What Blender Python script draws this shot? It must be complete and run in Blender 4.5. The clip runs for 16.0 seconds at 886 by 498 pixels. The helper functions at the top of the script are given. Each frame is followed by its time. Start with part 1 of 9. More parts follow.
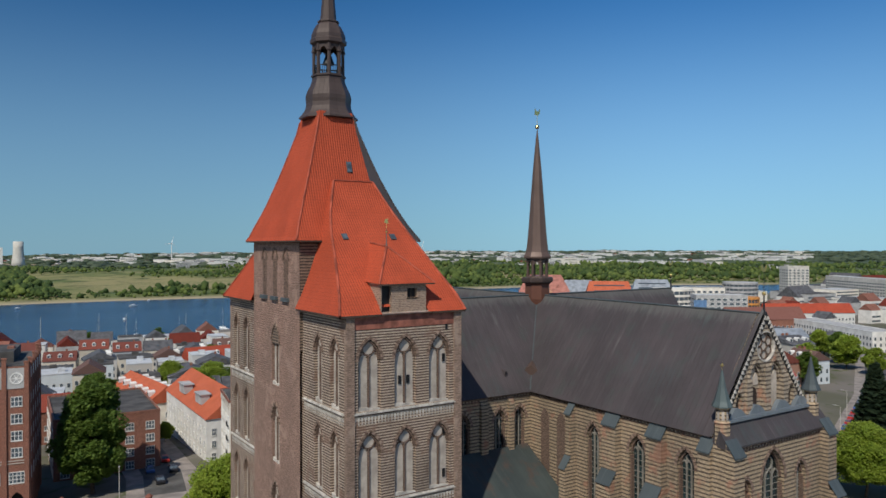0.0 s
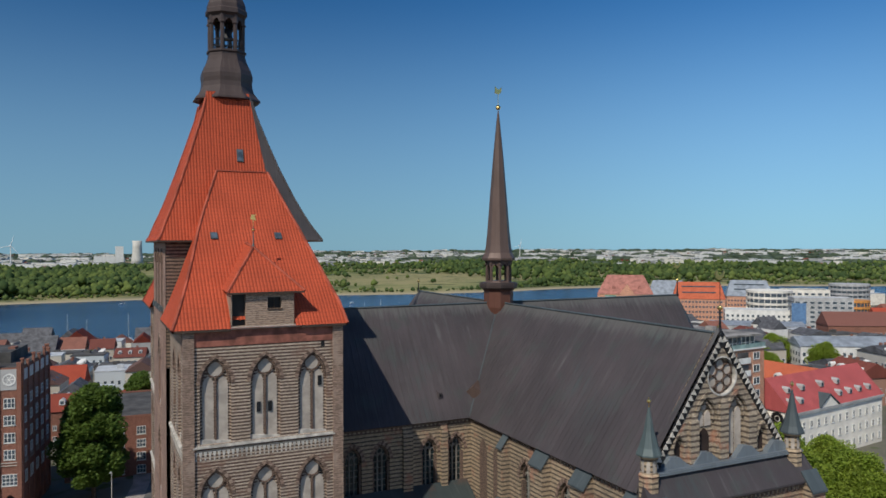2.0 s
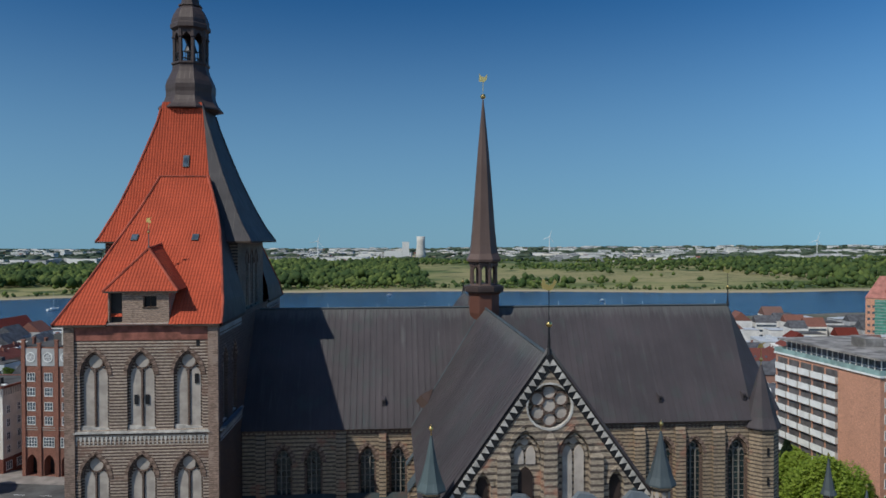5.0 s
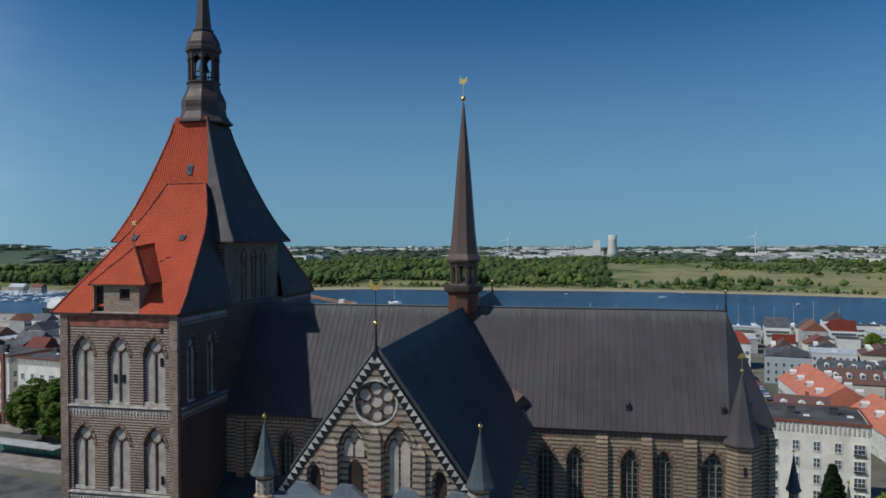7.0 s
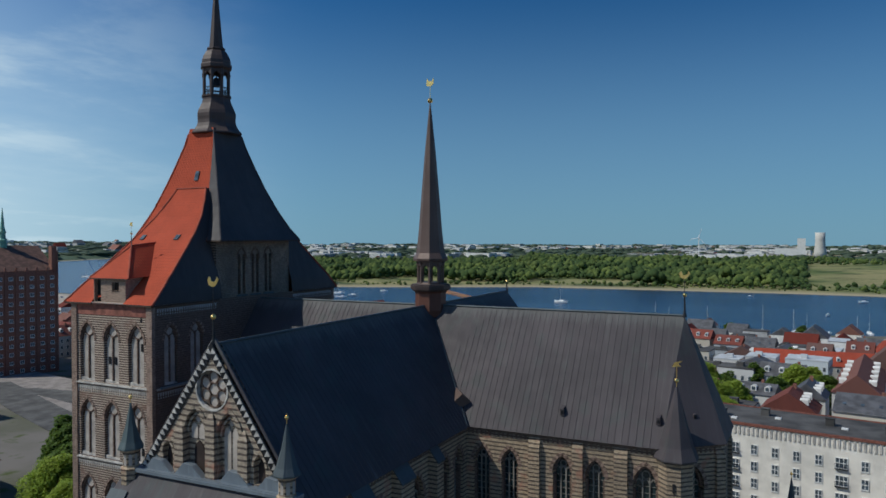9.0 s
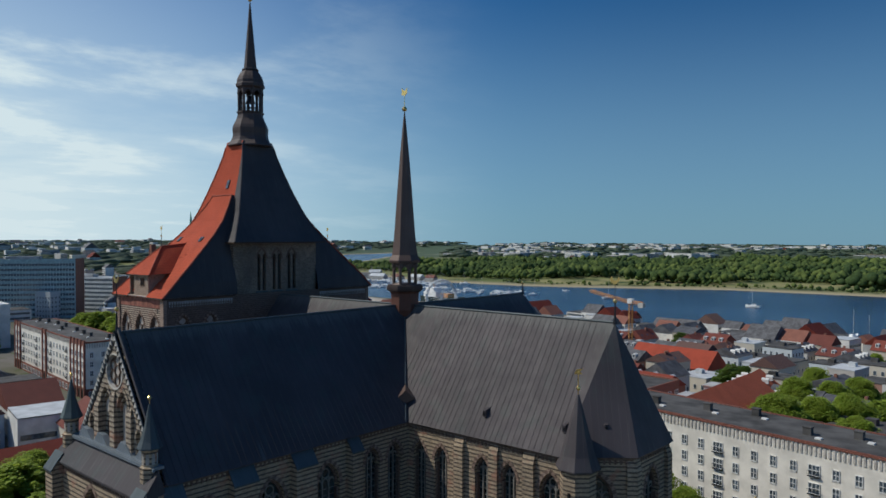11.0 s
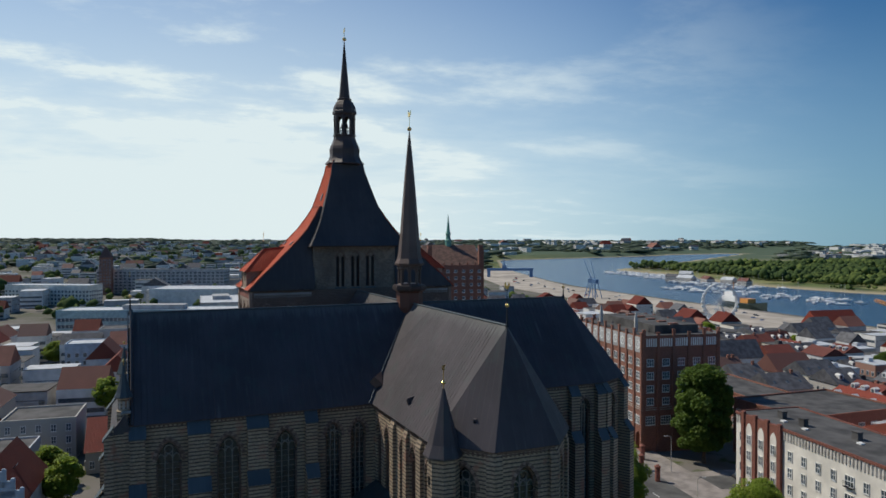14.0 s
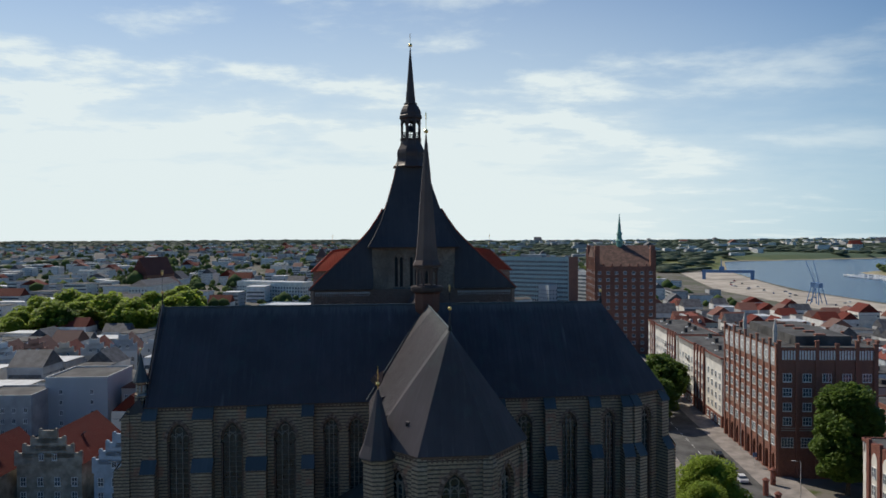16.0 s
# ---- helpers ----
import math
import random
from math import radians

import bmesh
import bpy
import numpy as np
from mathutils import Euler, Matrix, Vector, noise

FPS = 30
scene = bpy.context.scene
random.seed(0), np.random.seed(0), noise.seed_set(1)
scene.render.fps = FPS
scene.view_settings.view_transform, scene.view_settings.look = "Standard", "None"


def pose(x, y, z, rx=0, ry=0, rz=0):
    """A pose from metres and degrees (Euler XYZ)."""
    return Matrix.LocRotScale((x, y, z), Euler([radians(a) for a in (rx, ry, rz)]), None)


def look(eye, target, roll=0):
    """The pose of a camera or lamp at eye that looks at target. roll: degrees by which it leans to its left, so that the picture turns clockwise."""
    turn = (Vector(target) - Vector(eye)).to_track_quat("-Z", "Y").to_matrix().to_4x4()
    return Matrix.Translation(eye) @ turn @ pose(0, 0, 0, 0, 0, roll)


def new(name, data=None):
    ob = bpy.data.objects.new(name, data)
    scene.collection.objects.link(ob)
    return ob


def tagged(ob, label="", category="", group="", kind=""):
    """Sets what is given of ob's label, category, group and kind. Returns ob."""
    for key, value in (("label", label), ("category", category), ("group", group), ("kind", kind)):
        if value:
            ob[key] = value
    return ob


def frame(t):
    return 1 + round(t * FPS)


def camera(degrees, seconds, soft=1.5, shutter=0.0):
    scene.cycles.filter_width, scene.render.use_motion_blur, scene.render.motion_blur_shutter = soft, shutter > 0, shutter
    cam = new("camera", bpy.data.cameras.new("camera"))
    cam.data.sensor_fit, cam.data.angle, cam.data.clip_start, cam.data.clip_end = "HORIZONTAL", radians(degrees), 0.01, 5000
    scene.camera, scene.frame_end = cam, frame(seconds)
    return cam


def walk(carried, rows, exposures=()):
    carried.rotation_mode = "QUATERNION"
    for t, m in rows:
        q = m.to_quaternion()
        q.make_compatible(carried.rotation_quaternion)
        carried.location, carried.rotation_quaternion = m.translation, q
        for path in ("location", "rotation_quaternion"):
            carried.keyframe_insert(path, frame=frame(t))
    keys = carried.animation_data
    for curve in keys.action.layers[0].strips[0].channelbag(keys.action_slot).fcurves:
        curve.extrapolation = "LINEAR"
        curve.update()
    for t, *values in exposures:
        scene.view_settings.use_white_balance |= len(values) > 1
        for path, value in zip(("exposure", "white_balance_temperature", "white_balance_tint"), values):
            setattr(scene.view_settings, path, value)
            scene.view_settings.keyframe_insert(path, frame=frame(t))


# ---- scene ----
cam = camera(61.8, 16.0, soft=1.6)
METRES, EYE, TILT, LEAN, TURN = 200.0, 50.7, 0.0, 0.0, -33.3
ROWS = [
    (0.0, 0.0, 0.0, 0.0, -0.0, -0.3, 0.1),
    (0.5, 0.0227, 0.0175, 0.0, 1.96, -0.35, 0.11),
    (1.0, 0.0456, 0.0354, 0.0002, 3.94, -0.39, 0.12),
    (1.5, 0.0686, 0.0535, 0.0005, 5.9, -0.4, 0.14),
    (2.0, 0.0921, 0.07, 0.0006, 7.95, -0.4, 0.17),
    (2.5, 0.1159, 0.0847, 0.0009, 10.57, -0.41, 0.2),
    (3.0, 0.1406, 0.0977, 0.001, 14.16, -0.43, 0.23),
    (3.5, 0.1659, 0.1091, 0.0012, 17.98, -0.44, 0.25),
    (4.0, 0.1917, 0.1197, 0.0017, 21.79, -0.48, 0.24),
    (6.5, 0.3186, 0.1878, 0.0033, 40.92, -0.74, 0.16),
    (7.0, 0.3422, 0.2068, 0.0033, 44.65, -0.77, 0.14),
    (7.5, 0.3646, 0.2275, 0.0035, 48.41, -0.83, 0.13),
    (8.0, 0.3854, 0.2499, 0.0034, 52.07, -0.84, 0.12),
    (8.5, 0.4052, 0.2738, 0.0036, 55.66, -0.87, 0.13),
    (11.0, 0.4878, 0.4141, 0.0059, 75.0, -0.95, 0.03),
    (11.5, 0.5017, 0.4454, 0.0064, 79.2, -0.94, 0.04),
    (12.0, 0.514, 0.4775, 0.0071, 83.45, -0.95, 0.03),
    (12.5, 0.5245, 0.5105, 0.0077, 87.65, -0.97, 0.0),
    (13.0, 0.5332, 0.5441, 0.0082, 91.83, -0.96, 0.0),
    (13.5, 0.5388, 0.5784, 0.0089, 96.05, -1.01, 0.01),
    (14.0, 0.5392, 0.6131, 0.0098, 100.3, -0.97, 0.04),
    (14.5, 0.5337, 0.6463, 0.0104, 104.54, -0.94, 0.08),
    (15.0, 0.5233, 0.678, 0.0106, 108.78, -0.92, 0.14),
    (15.5, 0.509, 0.7087, 0.0106, 113.03, -0.87, 0.22),
    (16.0, 0.4934, 0.7398, 0.0101, 117.48, -0.89, 0.32),
]
walk(cam, [(t, pose(-66.13, -77.26, EYE, TILT, LEAN, TURN) @ pose(METRES * x, METRES * y, METRES * z, 90 + pitch, roll, yaw)) for t, x, y, z, yaw, pitch, roll in ROWS],
     [(0, 0.02, 6650, 8), (2.0, -0.02, 6550, 8), (4.0, -0.08, 6300, 7), (6.5, -0.17, 6080, 6), (8.5, -0.22, 6080, 5), (11.0, -0.20, 6320, 6), (13.5, -0.08, 6580, 7), (16.0, -0.04, 6780, 9)])


# ---- light ----
SUN_AZ, SUN_EL = 233.0, 47.6          # degrees clockwise from north (+y), and above the horizon
to_sun = Vector((math.sin(radians(SUN_AZ)) * math.cos(radians(SUN_EL)), math.cos(radians(SUN_AZ)) * math.cos(radians(SUN_EL)), math.sin(radians(SUN_EL))))
sun = new("sun", bpy.data.lights.new("sun", "SUN"))
sun.data.energy, sun.data.angle, sun.data.color = 3.9, radians(0.6), (1.0, 0.93, 0.82)
sun.matrix_world = look(to_sun * 300, (0, 0, 0))

world = bpy.data.worlds.new("world")
scene.world = world
world.use_nodes = True
wn, wl = world.node_tree.nodes, world.node_tree.links
wn.clear()


def wnode(kind):
    return wn.new(kind)


def wmath(op, a, b=None, c=None):
    n = wn.new("ShaderNodeMath")
    n.operation = op
    for i, v in enumerate((a, b, c)):
        if v is None:
            continue
        if isinstance(v, (int, float)):
            n.inputs[i].default_value = v
        else:
            wl.new(v, n.inputs[i])
    return n.outputs[0]


sky = wnode("ShaderNodeTexSky")
sky.sky_type, sky.sun_disc = "NISHITA", False
sky.sun_elevation, sky.sun_rotation = radians(SUN_EL), radians(SUN_AZ)
sky.air_density, sky.dust_density, sky.ozone_density, sky.altitude = 1.0, 0.0, 4.0, 50
coord = wnode("ShaderNodeTexCoord")
sep = wnode("ShaderNodeSeparateXYZ")
wl.new(coord.outputs["Generated"], sep.inputs[0])
# thin fair-weather cloud to the west, laid on a flat layer overhead
up = wmath("MAXIMUM", wmath("ADD", sep.outputs[2], 0.12), 0.02)
lay = wnode("ShaderNodeCombineXYZ")
wl.new(wmath("MULTIPLY", wmath("DIVIDE", sep.outputs[0], up), 1.2), lay.inputs[0])
wl.new(wmath("MULTIPLY", wmath("DIVIDE", sep.outputs[1], up), 0.9), lay.inputs[1])
puff = wnode("ShaderNodeTexNoise")
puff.inputs["Scale"].default_value, puff.inputs["Detail"].default_value, puff.inputs["Roughness"].default_value, puff.inputs["Distortion"].default_value = 1.0, 8.0, 0.6, 0.1
wl.new(lay.outputs[0], puff.inputs["Vector"])
west = wmath("SUBTRACT", wmath("MULTIPLY", sep.outputs[0], -1.0), wmath("MULTIPLY", sep.outputs[1], 0.75))
mask = wnode("ShaderNodeMapRange")
mask.interpolation_type = "SMOOTHSTEP"
mask.inputs["From Min"].default_value, mask.inputs["From Max"].default_value = -0.05, 1.0
wl.new(west, mask.inputs["Value"])
cover = wnode("ShaderNodeMapRange")
cover.interpolation_type = "SMOOTHSTEP"
cover.inputs["From Min"].default_value, cover.inputs["From Max"].default_value = 0.48, 0.66
wl.new(puff.outputs["Fac"], cover.inputs["Value"])
low = wnode("ShaderNodeMapRange")
low.interpolation_type = "SMOOTHSTEP"
low.inputs["From Min"].default_value, low.inputs["From Max"].default_value = 0.62, 0.0
wl.new(sep.outputs[2], low.inputs["Value"])
bank = wnode("ShaderNodeMapRange")
bank.interpolation_type = "SMOOTHSTEP"
bank.inputs["From Min"].default_value, bank.inputs["From Max"].default_value, bank.inputs["To Max"].default_value = 0.24, 0.06, 0.34
wl.new(wmath("ADD", sep.outputs[2], wmath("MULTIPLY", wmath("SUBTRACT", puff.outputs["Fac"], 0.5), -0.5)), bank.inputs["Value"])
veil = wmath("MULTIPLY", mask.outputs[0], wmath("ADD", wmath("MULTIPLY", low.outputs[0], 0.72), bank.outputs[0]))
fac = wmath("MINIMUM", wmath("ADD", wmath("MULTIPLY", wmath("MULTIPLY", mask.outputs[0], cover.outputs[0]), 0.55), veil), 0.94)
cloud = wnode("ShaderNodeMix")
cloud.data_type = "RGBA"
wl.new(fac, cloud.inputs[0])
tint = wnode("ShaderNodeMix")
tint.data_type, tint.blend_type = "RGBA", "MULTIPLY"
tint.inputs[0].default_value = 1.0
tint.inputs[7].default_value = (0.23, 0.69, 1.06, 1)
wl.new(sky.outputs[0], tint.inputs[6])
aside = wnode("ShaderNodeVectorMath")
aside.operation = "DOT_PRODUCT"
wl.new(coord.outputs["Generated"], aside.inputs[0])
aside.inputs[1].default_value = (-0.10, 0.99, 0.0)
deep = wnode("ShaderNodeMapRange")
deep.interpolation_type = "SMOOTHSTEP"
deep.inputs["From Min"].default_value, deep.inputs["From Max"].default_value, deep.inputs["To Min"].default_value, deep.inputs["To Max"].default_value = 0.5, 1.0, 1.26, 0.85
wl.new(aside.outputs["Value"], deep.inputs["Value"])
clear_sky = wnode("ShaderNodeVectorMath")
clear_sky.operation = "SCALE"
haze = wnode("ShaderNodeMix")
haze.data_type = "RGBA"
band = wnode("ShaderNodeMapRange")
band.interpolation_type = "SMOOTHSTEP"
band.inputs["From Min"].default_value, band.inputs["From Max"].default_value, band.inputs["To Max"].default_value = 0.36, -0.02, 0.72
wl.new(sep.outputs[2], band.inputs["Value"])
wl.new(band.outputs[0], haze.inputs[0])
wl.new(tint.outputs[2], haze.inputs[6])
wl.new(haze.outputs[2], clear_sky.inputs[0])
wl.new(deep.outputs[0], clear_sky.inputs["Scale"])
haze.inputs[7].default_value = (4.1, 6.7, 9.1, 1)
wl.new(clear_sky.outputs[0], cloud.inputs[6])
cloud.inputs[7].default_value = (11.7, 13.2, 13.7, 1)
ground_back = wnode("ShaderNodeBackground")
ground_back.inputs["Strength"].default_value = 0.068
wl.new(cloud.outputs[2], ground_back.inputs["Color"])
out = wnode("ShaderNodeOutputWorld")
wl.new(ground_back.outputs[0], out.inputs[0])


# ---- materials ----
class Nodes:
    """A principled material and short ways to add nodes to it."""

    def __init__(self, name, rough=0.8, metal=0.0, spec=0.4):
        self.mat = bpy.data.materials.new(name)
        self.mat.use_nodes = True
        self.t = self.mat.node_tree
        self.p = self.t.nodes["Principled BSDF"]
        self.p.inputs["Roughness"].default_value = rough
        self.p.inputs["Metallic"].default_value = metal
        self.p.inputs["Specular IOR Level"].default_value = spec
        self.geo = self.t.nodes.new("ShaderNodeNewGeometry")
        self.pos = self.geo.outputs["Position"]

    def put(self, a, socket):
        if hasattr(a, "is_linked"):
            self.t.links.new(a, socket)
        elif a is not None:
            socket.default_value = a

    def math(self, op, a, b=None, c=None):
        n = self.t.nodes.new("ShaderNodeMath")
        n.operation = op
        for i, v in enumerate((a, b, c)):
            self.put(v, n.inputs[i])
        return n.outputs[0]

    def vec(self, op, a, b=None):
        n = self.t.nodes.new("ShaderNodeVectorMath")
        n.operation = op
        self.put(a, n.inputs[0])
        self.put(b, n.inputs[1])
        return n.outputs["Value"] if op == "DOT_PRODUCT" else n.outputs["Vector"]

    def xyz(self, v=None):
        n = self.t.nodes.new("ShaderNodeSeparateXYZ")
        self.put(v or self.pos, n.inputs[0])
        return n.outputs

    def noise(self, scale, detail=4.0, rough=0.55, stretch=(1, 1, 1), vector=None):
        n = self.t.nodes.new("ShaderNodeTexNoise")
        n.inputs["Scale"].default_value, n.inputs["Detail"].default_value, n.inputs["Roughness"].default_value = scale, detail, rough
        self.put(self.vec("MULTIPLY", vector or self.pos, stretch), n.inputs["Vector"])
        return n.outputs["Fac"]

    def ramp(self, fac, lo, hi, a=0.0, b=1.0):
        n = self.t.nodes.new("ShaderNodeMapRange")
        n.interpolation_type = "SMOOTHSTEP"
        for key, v in (("Value", fac), ("From Min", lo), ("From Max", hi), ("To Min", a), ("To Max", b)):
            self.put(v, n.inputs[key])
        return n.outputs[0]

    def mix(self, fac, a, b, blend="MIX"):
        n = self.t.nodes.new("ShaderNodeMix")
        n.data_type, n.blend_type = "RGBA", blend
        for key, v in ((0, fac), (6, a), (7, b)):
            self.put((*v, 1) if isinstance(v, tuple) and len(v) == 3 else v, n.inputs[key])
        return n.outputs[2]

    def bump(self, height, strength=0.4, distance=0.05):
        n = self.t.nodes.new("ShaderNodeBump")
        n.inputs["Strength"].default_value, n.inputs["Distance"].default_value = strength, distance
        self.put(height, n.inputs["Height"])
        self.put(n.outputs[0], self.p.inputs["Normal"])

    def along(self):
        """Metres along the slope's level lines: the horizontal direction in the face."""
        side = self.vec("NORMALIZE", self.vec("CROSS_PRODUCT", self.geo.outputs["True Normal"], (0.0, 0.0, 1.0)))
        return self.vec("DOT_PRODUCT", self.pos, side)

    def random(self):
        return self.t.nodes.new("ShaderNodeObjectInfo").outputs["Random"]

    def island(self):
        return self.geo.outputs["Random Per Island"]

    def done(self, colour):
        self.put((*colour, 1) if isinstance(colour, tuple) else colour, self.p.inputs["Base Color"])
        return self.mat


def wave(m, value, period):
    """0..1 saw of a length over a period."""
    return m.math("FRACT", m.math("DIVIDE", value, period))


def plain(name, colour, rough=0.8, metal=0.0, spread=0.18, scale=0.6, fine=6.0, bump=0.0):
    """Paint, render or metal with broad stains and a fine grain."""
    m = Nodes(name, rough, metal)
    broad, grain = m.noise(scale, 5), m.noise(fine, 4)
    dark = tuple(c * (1 - spread * 1.6) for c in colour)
    light = tuple(min(1, c * (1 + spread)) for c in colour)
    c = m.mix(m.ramp(broad, 0.3, 0.7), dark, light)
    c = m.mix(m.math("MULTIPLY", grain, spread), c, tuple(x * 0.6 for x in colour))
    if bump:
        m.bump(grain, bump, 0.03)
    return m.done(c)


def house_paint(name, colours, rough=0.85):
    """Rendered walls, one tint for each house."""
    m = Nodes(name, rough)
    r = m.random()
    c = colours[0]
    for i, nxt in enumerate(colours[1:], 1):
        c = m.mix(m.math("GREATER_THAN", r, i / len(colours)), c, nxt)
    c = m.mix(m.math("MULTIPLY", m.noise(0.25, 5, stretch=(1, 1, 0.3)), 0.35), c, (0.22, 0.2, 0.18))
    c = m.mix(m.math("MULTIPLY", m.noise(3.0), 0.15), c, (0.1, 0.1, 0.1))
    return m.done(c)


def tile_roof(name, colour, dark, course=0.30, rib=0.24, light=None, vary=""):
    m = Nodes(name, 0.78, spec=0.16)
    z = m.xyz()[2]
    row = wave(m, z, course)
    col = wave(m, m.along(), rib)
    rounded = m.math("SINE", m.math("MULTIPLY", col, math.pi))
    broad = m.noise(0.35, 5, stretch=(1, 1, 0.5))
    speck = m.noise(7.0, 3, 0.6, stretch=(1, 1, 0.6))
    c = m.mix(m.ramp(broad, 0.3, 0.72), colour, light or tuple(min(1, x * 1.25) for x in colour))
    c = m.mix(m.math("MULTIPLY", m.ramp(speck, 0.45, 0.75), 0.55), c, dark)
    if vary:
        r = m.island() if vary == "island" else m.random()
        c = m.mix(m.math("MULTIPLY", r, 0.85), c, dark)
        c = m.mix(m.math("MULTIPLY", m.math("GREATER_THAN", r, 0.7), 0.5), c, (0.16, 0.12, 0.105))
    joint = m.math("MAXIMUM", m.ramp(row, 0.14, 0.0), m.math("MULTIPLY", m.ramp(rounded, 0.45, 0.0), 0.9))
    c = m.mix(m.math("MULTIPLY", joint, 0.5), c, tuple(x * 0.45 for x in dark))
    m.bump(m.math("ADD", rounded, m.math("MULTIPLY", row, 0.6)), 0.7, 0.06)
    return m.done(c)


def striped_brick(name, light, dark, period, duty, course=0.085, stain=(0.06, 0.055, 0.05), amount=0.35, red=None, uneven=0.03):
    """Courses of pale and dark-glazed brick, with weathering."""
    m = Nodes(name, 0.82, spec=0.3)
    x, y, z = m.xyz()
    wob = m.math("ADD", z, m.math("MULTIPLY", m.noise(1.6, 3), uneven))
    s = wave(m, wob, period)
    band = m.math("MULTIPLY", m.ramp(s, 0.02, 0.10), m.ramp(s, duty + 0.06, duty - 0.02))
    brick = m.noise(1.0, 3, 0.7, stretch=(3.2, 3.2, 1 / course))
    lt = m.mix(m.ramp(brick, 0.35, 0.68), tuple(c * 0.62 for c in light), tuple(c * 1.12 for c in light))
    dk = m.mix(m.ramp(brick, 0.35, 0.68), tuple(c * 0.6 for c in dark), tuple(c * 1.5 for c in dark))
    c = m.mix(band, lt, dk)
    if red:
        c = m.mix(m.math("MULTIPLY", m.ramp(m.noise(0.55, 3), 0.56, 0.68), 0.7), c, red)
    c = m.mix(m.math("MULTIPLY", m.ramp(m.noise(0.16, 6, 0.6, stretch=(1, 1, 0.45)), 0.42, 0.72), amount), c, stain)
    mortar = wave(m, z, course)
    m.bump(m.math("ADD", m.math("MULTIPLY", m.ramp(mortar, 0.0, 0.2), 0.7), m.math("MULTIPLY", band, 1.2)), 0.6, 0.03)
    return m.done(c)


def sheet_metal(name, base, tint, streak, seam=0.0, rough=0.48, metal=0.25, green=None, spec=0.25, ridge=None):
    """Weathered copper or slate-grey sheet with streaks down the slope and joints."""
    m = Nodes(name, rough, metal, spec)
    a, z = m.along(), m.xyz()[2]
    v = m.t.nodes.new("ShaderNodeCombineXYZ")
    m.put(a, v.inputs[0])
    m.put(m.math("MULTIPLY", z, 0.12), v.inputs[2])
    runs = m.noise(2.2, 5, 0.6, vector=v.outputs[0])
    broad = m.noise(0.16, 5)
    c = m.mix(m.ramp(broad, 0.35, 0.7), base, tint)
    c = m.mix(m.math("MULTIPLY", m.ramp(runs, 0.52, 0.8), 0.5), c, streak)
    if green:
        c = m.mix(m.math("MULTIPLY", m.ramp(m.math("ADD", m.noise(0.5, 5), m.math("MULTIPLY", runs, 0.3)), 0.66, 0.86), 0.6), c, green)
    if seam:
        s = wave(m, a, seam)
        cell = m.t.nodes.new("ShaderNodeTexWhiteNoise")
        cell.noise_dimensions = "1D"
        m.put(m.math("FLOOR", m.math("DIVIDE", a, seam)), cell.inputs["W"])
        c = m.mix(m.math("MULTIPLY", cell.outputs["Value"], 0.16), c, tuple(x * 0.5 for x in base))
        c = m.mix(m.math("MULTIPLY", m.ramp(s, 0.1, 0.0), 0.18), c, tuple(x * 0.4 for x in base))
        m.bump(m.math("ADD", m.ramp(s, 0.12, 0.0), m.math("MULTIPLY", m.noise(1.2, 3), 0.12)), 0.25, 0.05)
    if ridge:
        # ragged pale runs washed down from the ridge, and a few long ones further down
        fine = m.noise(3.4, 4, 0.65, vector=v.outputs[0])
        wash = m.math("ADD", m.math("MULTIPLY", m.ramp(z, ridge - 2.6, ridge), 0.5), m.math("MULTIPLY", fine, 0.8))
        c = m.mix(m.math("MULTIPLY", m.ramp(wash, 0.66, 0.95), 0.55), c, (0.125, 0.128, 0.122))
        rare = m.math("MULTIPLY", m.ramp(m.noise(1.1, 2, 0.4, vector=v.outputs[0]), 0.66, 0.74), m.ramp(m.noise(0.3, 3), 0.45, 0.6))
        c = m.mix(m.math("MULTIPLY", rare, 0.32), c, (0.15, 0.155, 0.15))
        teal = m.math("MULTIPLY", m.ramp(m.noise(0.11, 3), 0.6, 0.7), m.ramp(fine, 0.4, 0.7))
        c = m.mix(m.math("MULTIPLY", teal, 0.45), c, (0.055, 0.085, 0.085))
    m.put(m.ramp(m.noise(0.8, 4), 0.3, 0.7, rough - 0.03, rough + 0.06), m.p.inputs["Roughness"])
    return m.done(c)


RED_TILE = tile_roof("red_pantile", (0.40, 0.070, 0.032), (0.20, 0.04, 0.026), 0.33, 0.27)
SALMON_TILE = tile_roof("salmon_pantile", (0.50, 0.175, 0.115), (0.34, 0.12, 0.085), 0.36, 0.28)
HOUSE_TILE = tile_roof("house_pantile", (0.35, 0.062, 0.033), (0.16, 0.05, 0.038), 0.36, 0.28, vary="object")
TOWN_TILE = tile_roof("town_pantile", (0.20, 0.055, 0.04), (0.10, 0.05, 0.043), 0.4, 0.3, vary="object")
ORANGE_TILE = tile_roof("orange_pantile", (0.45, 0.115, 0.058), (0.30, 0.075, 0.045), 0.36, 0.28)
DEEP_TILE = tile_roof("deep_red_pantile", (0.135, 0.026, 0.017), (0.085, 0.026, 0.02), 0.36, 0.28)
FAR_TILE = tile_roof("far_pantile", (0.26, 0.11, 0.08), (0.15, 0.075, 0.06), 0.4, 0.3, vary="island")
SLATE = sheet_metal("tower_slate", (0.045, 0.042, 0.046), (0.066, 0.058, 0.06), (0.095, 0.083, 0.082), 0.9, 0.6, 0.0, None, 0.3)
NAVE_COPPER = sheet_metal("brown_copper_roof", (0.056, 0.049, 0.053), (0.078, 0.066, 0.071), (0.13, 0.124, 0.124), 0.62, 0.62, 0.0, (0.062, 0.07, 0.068), 0.22, ridge=43.9)
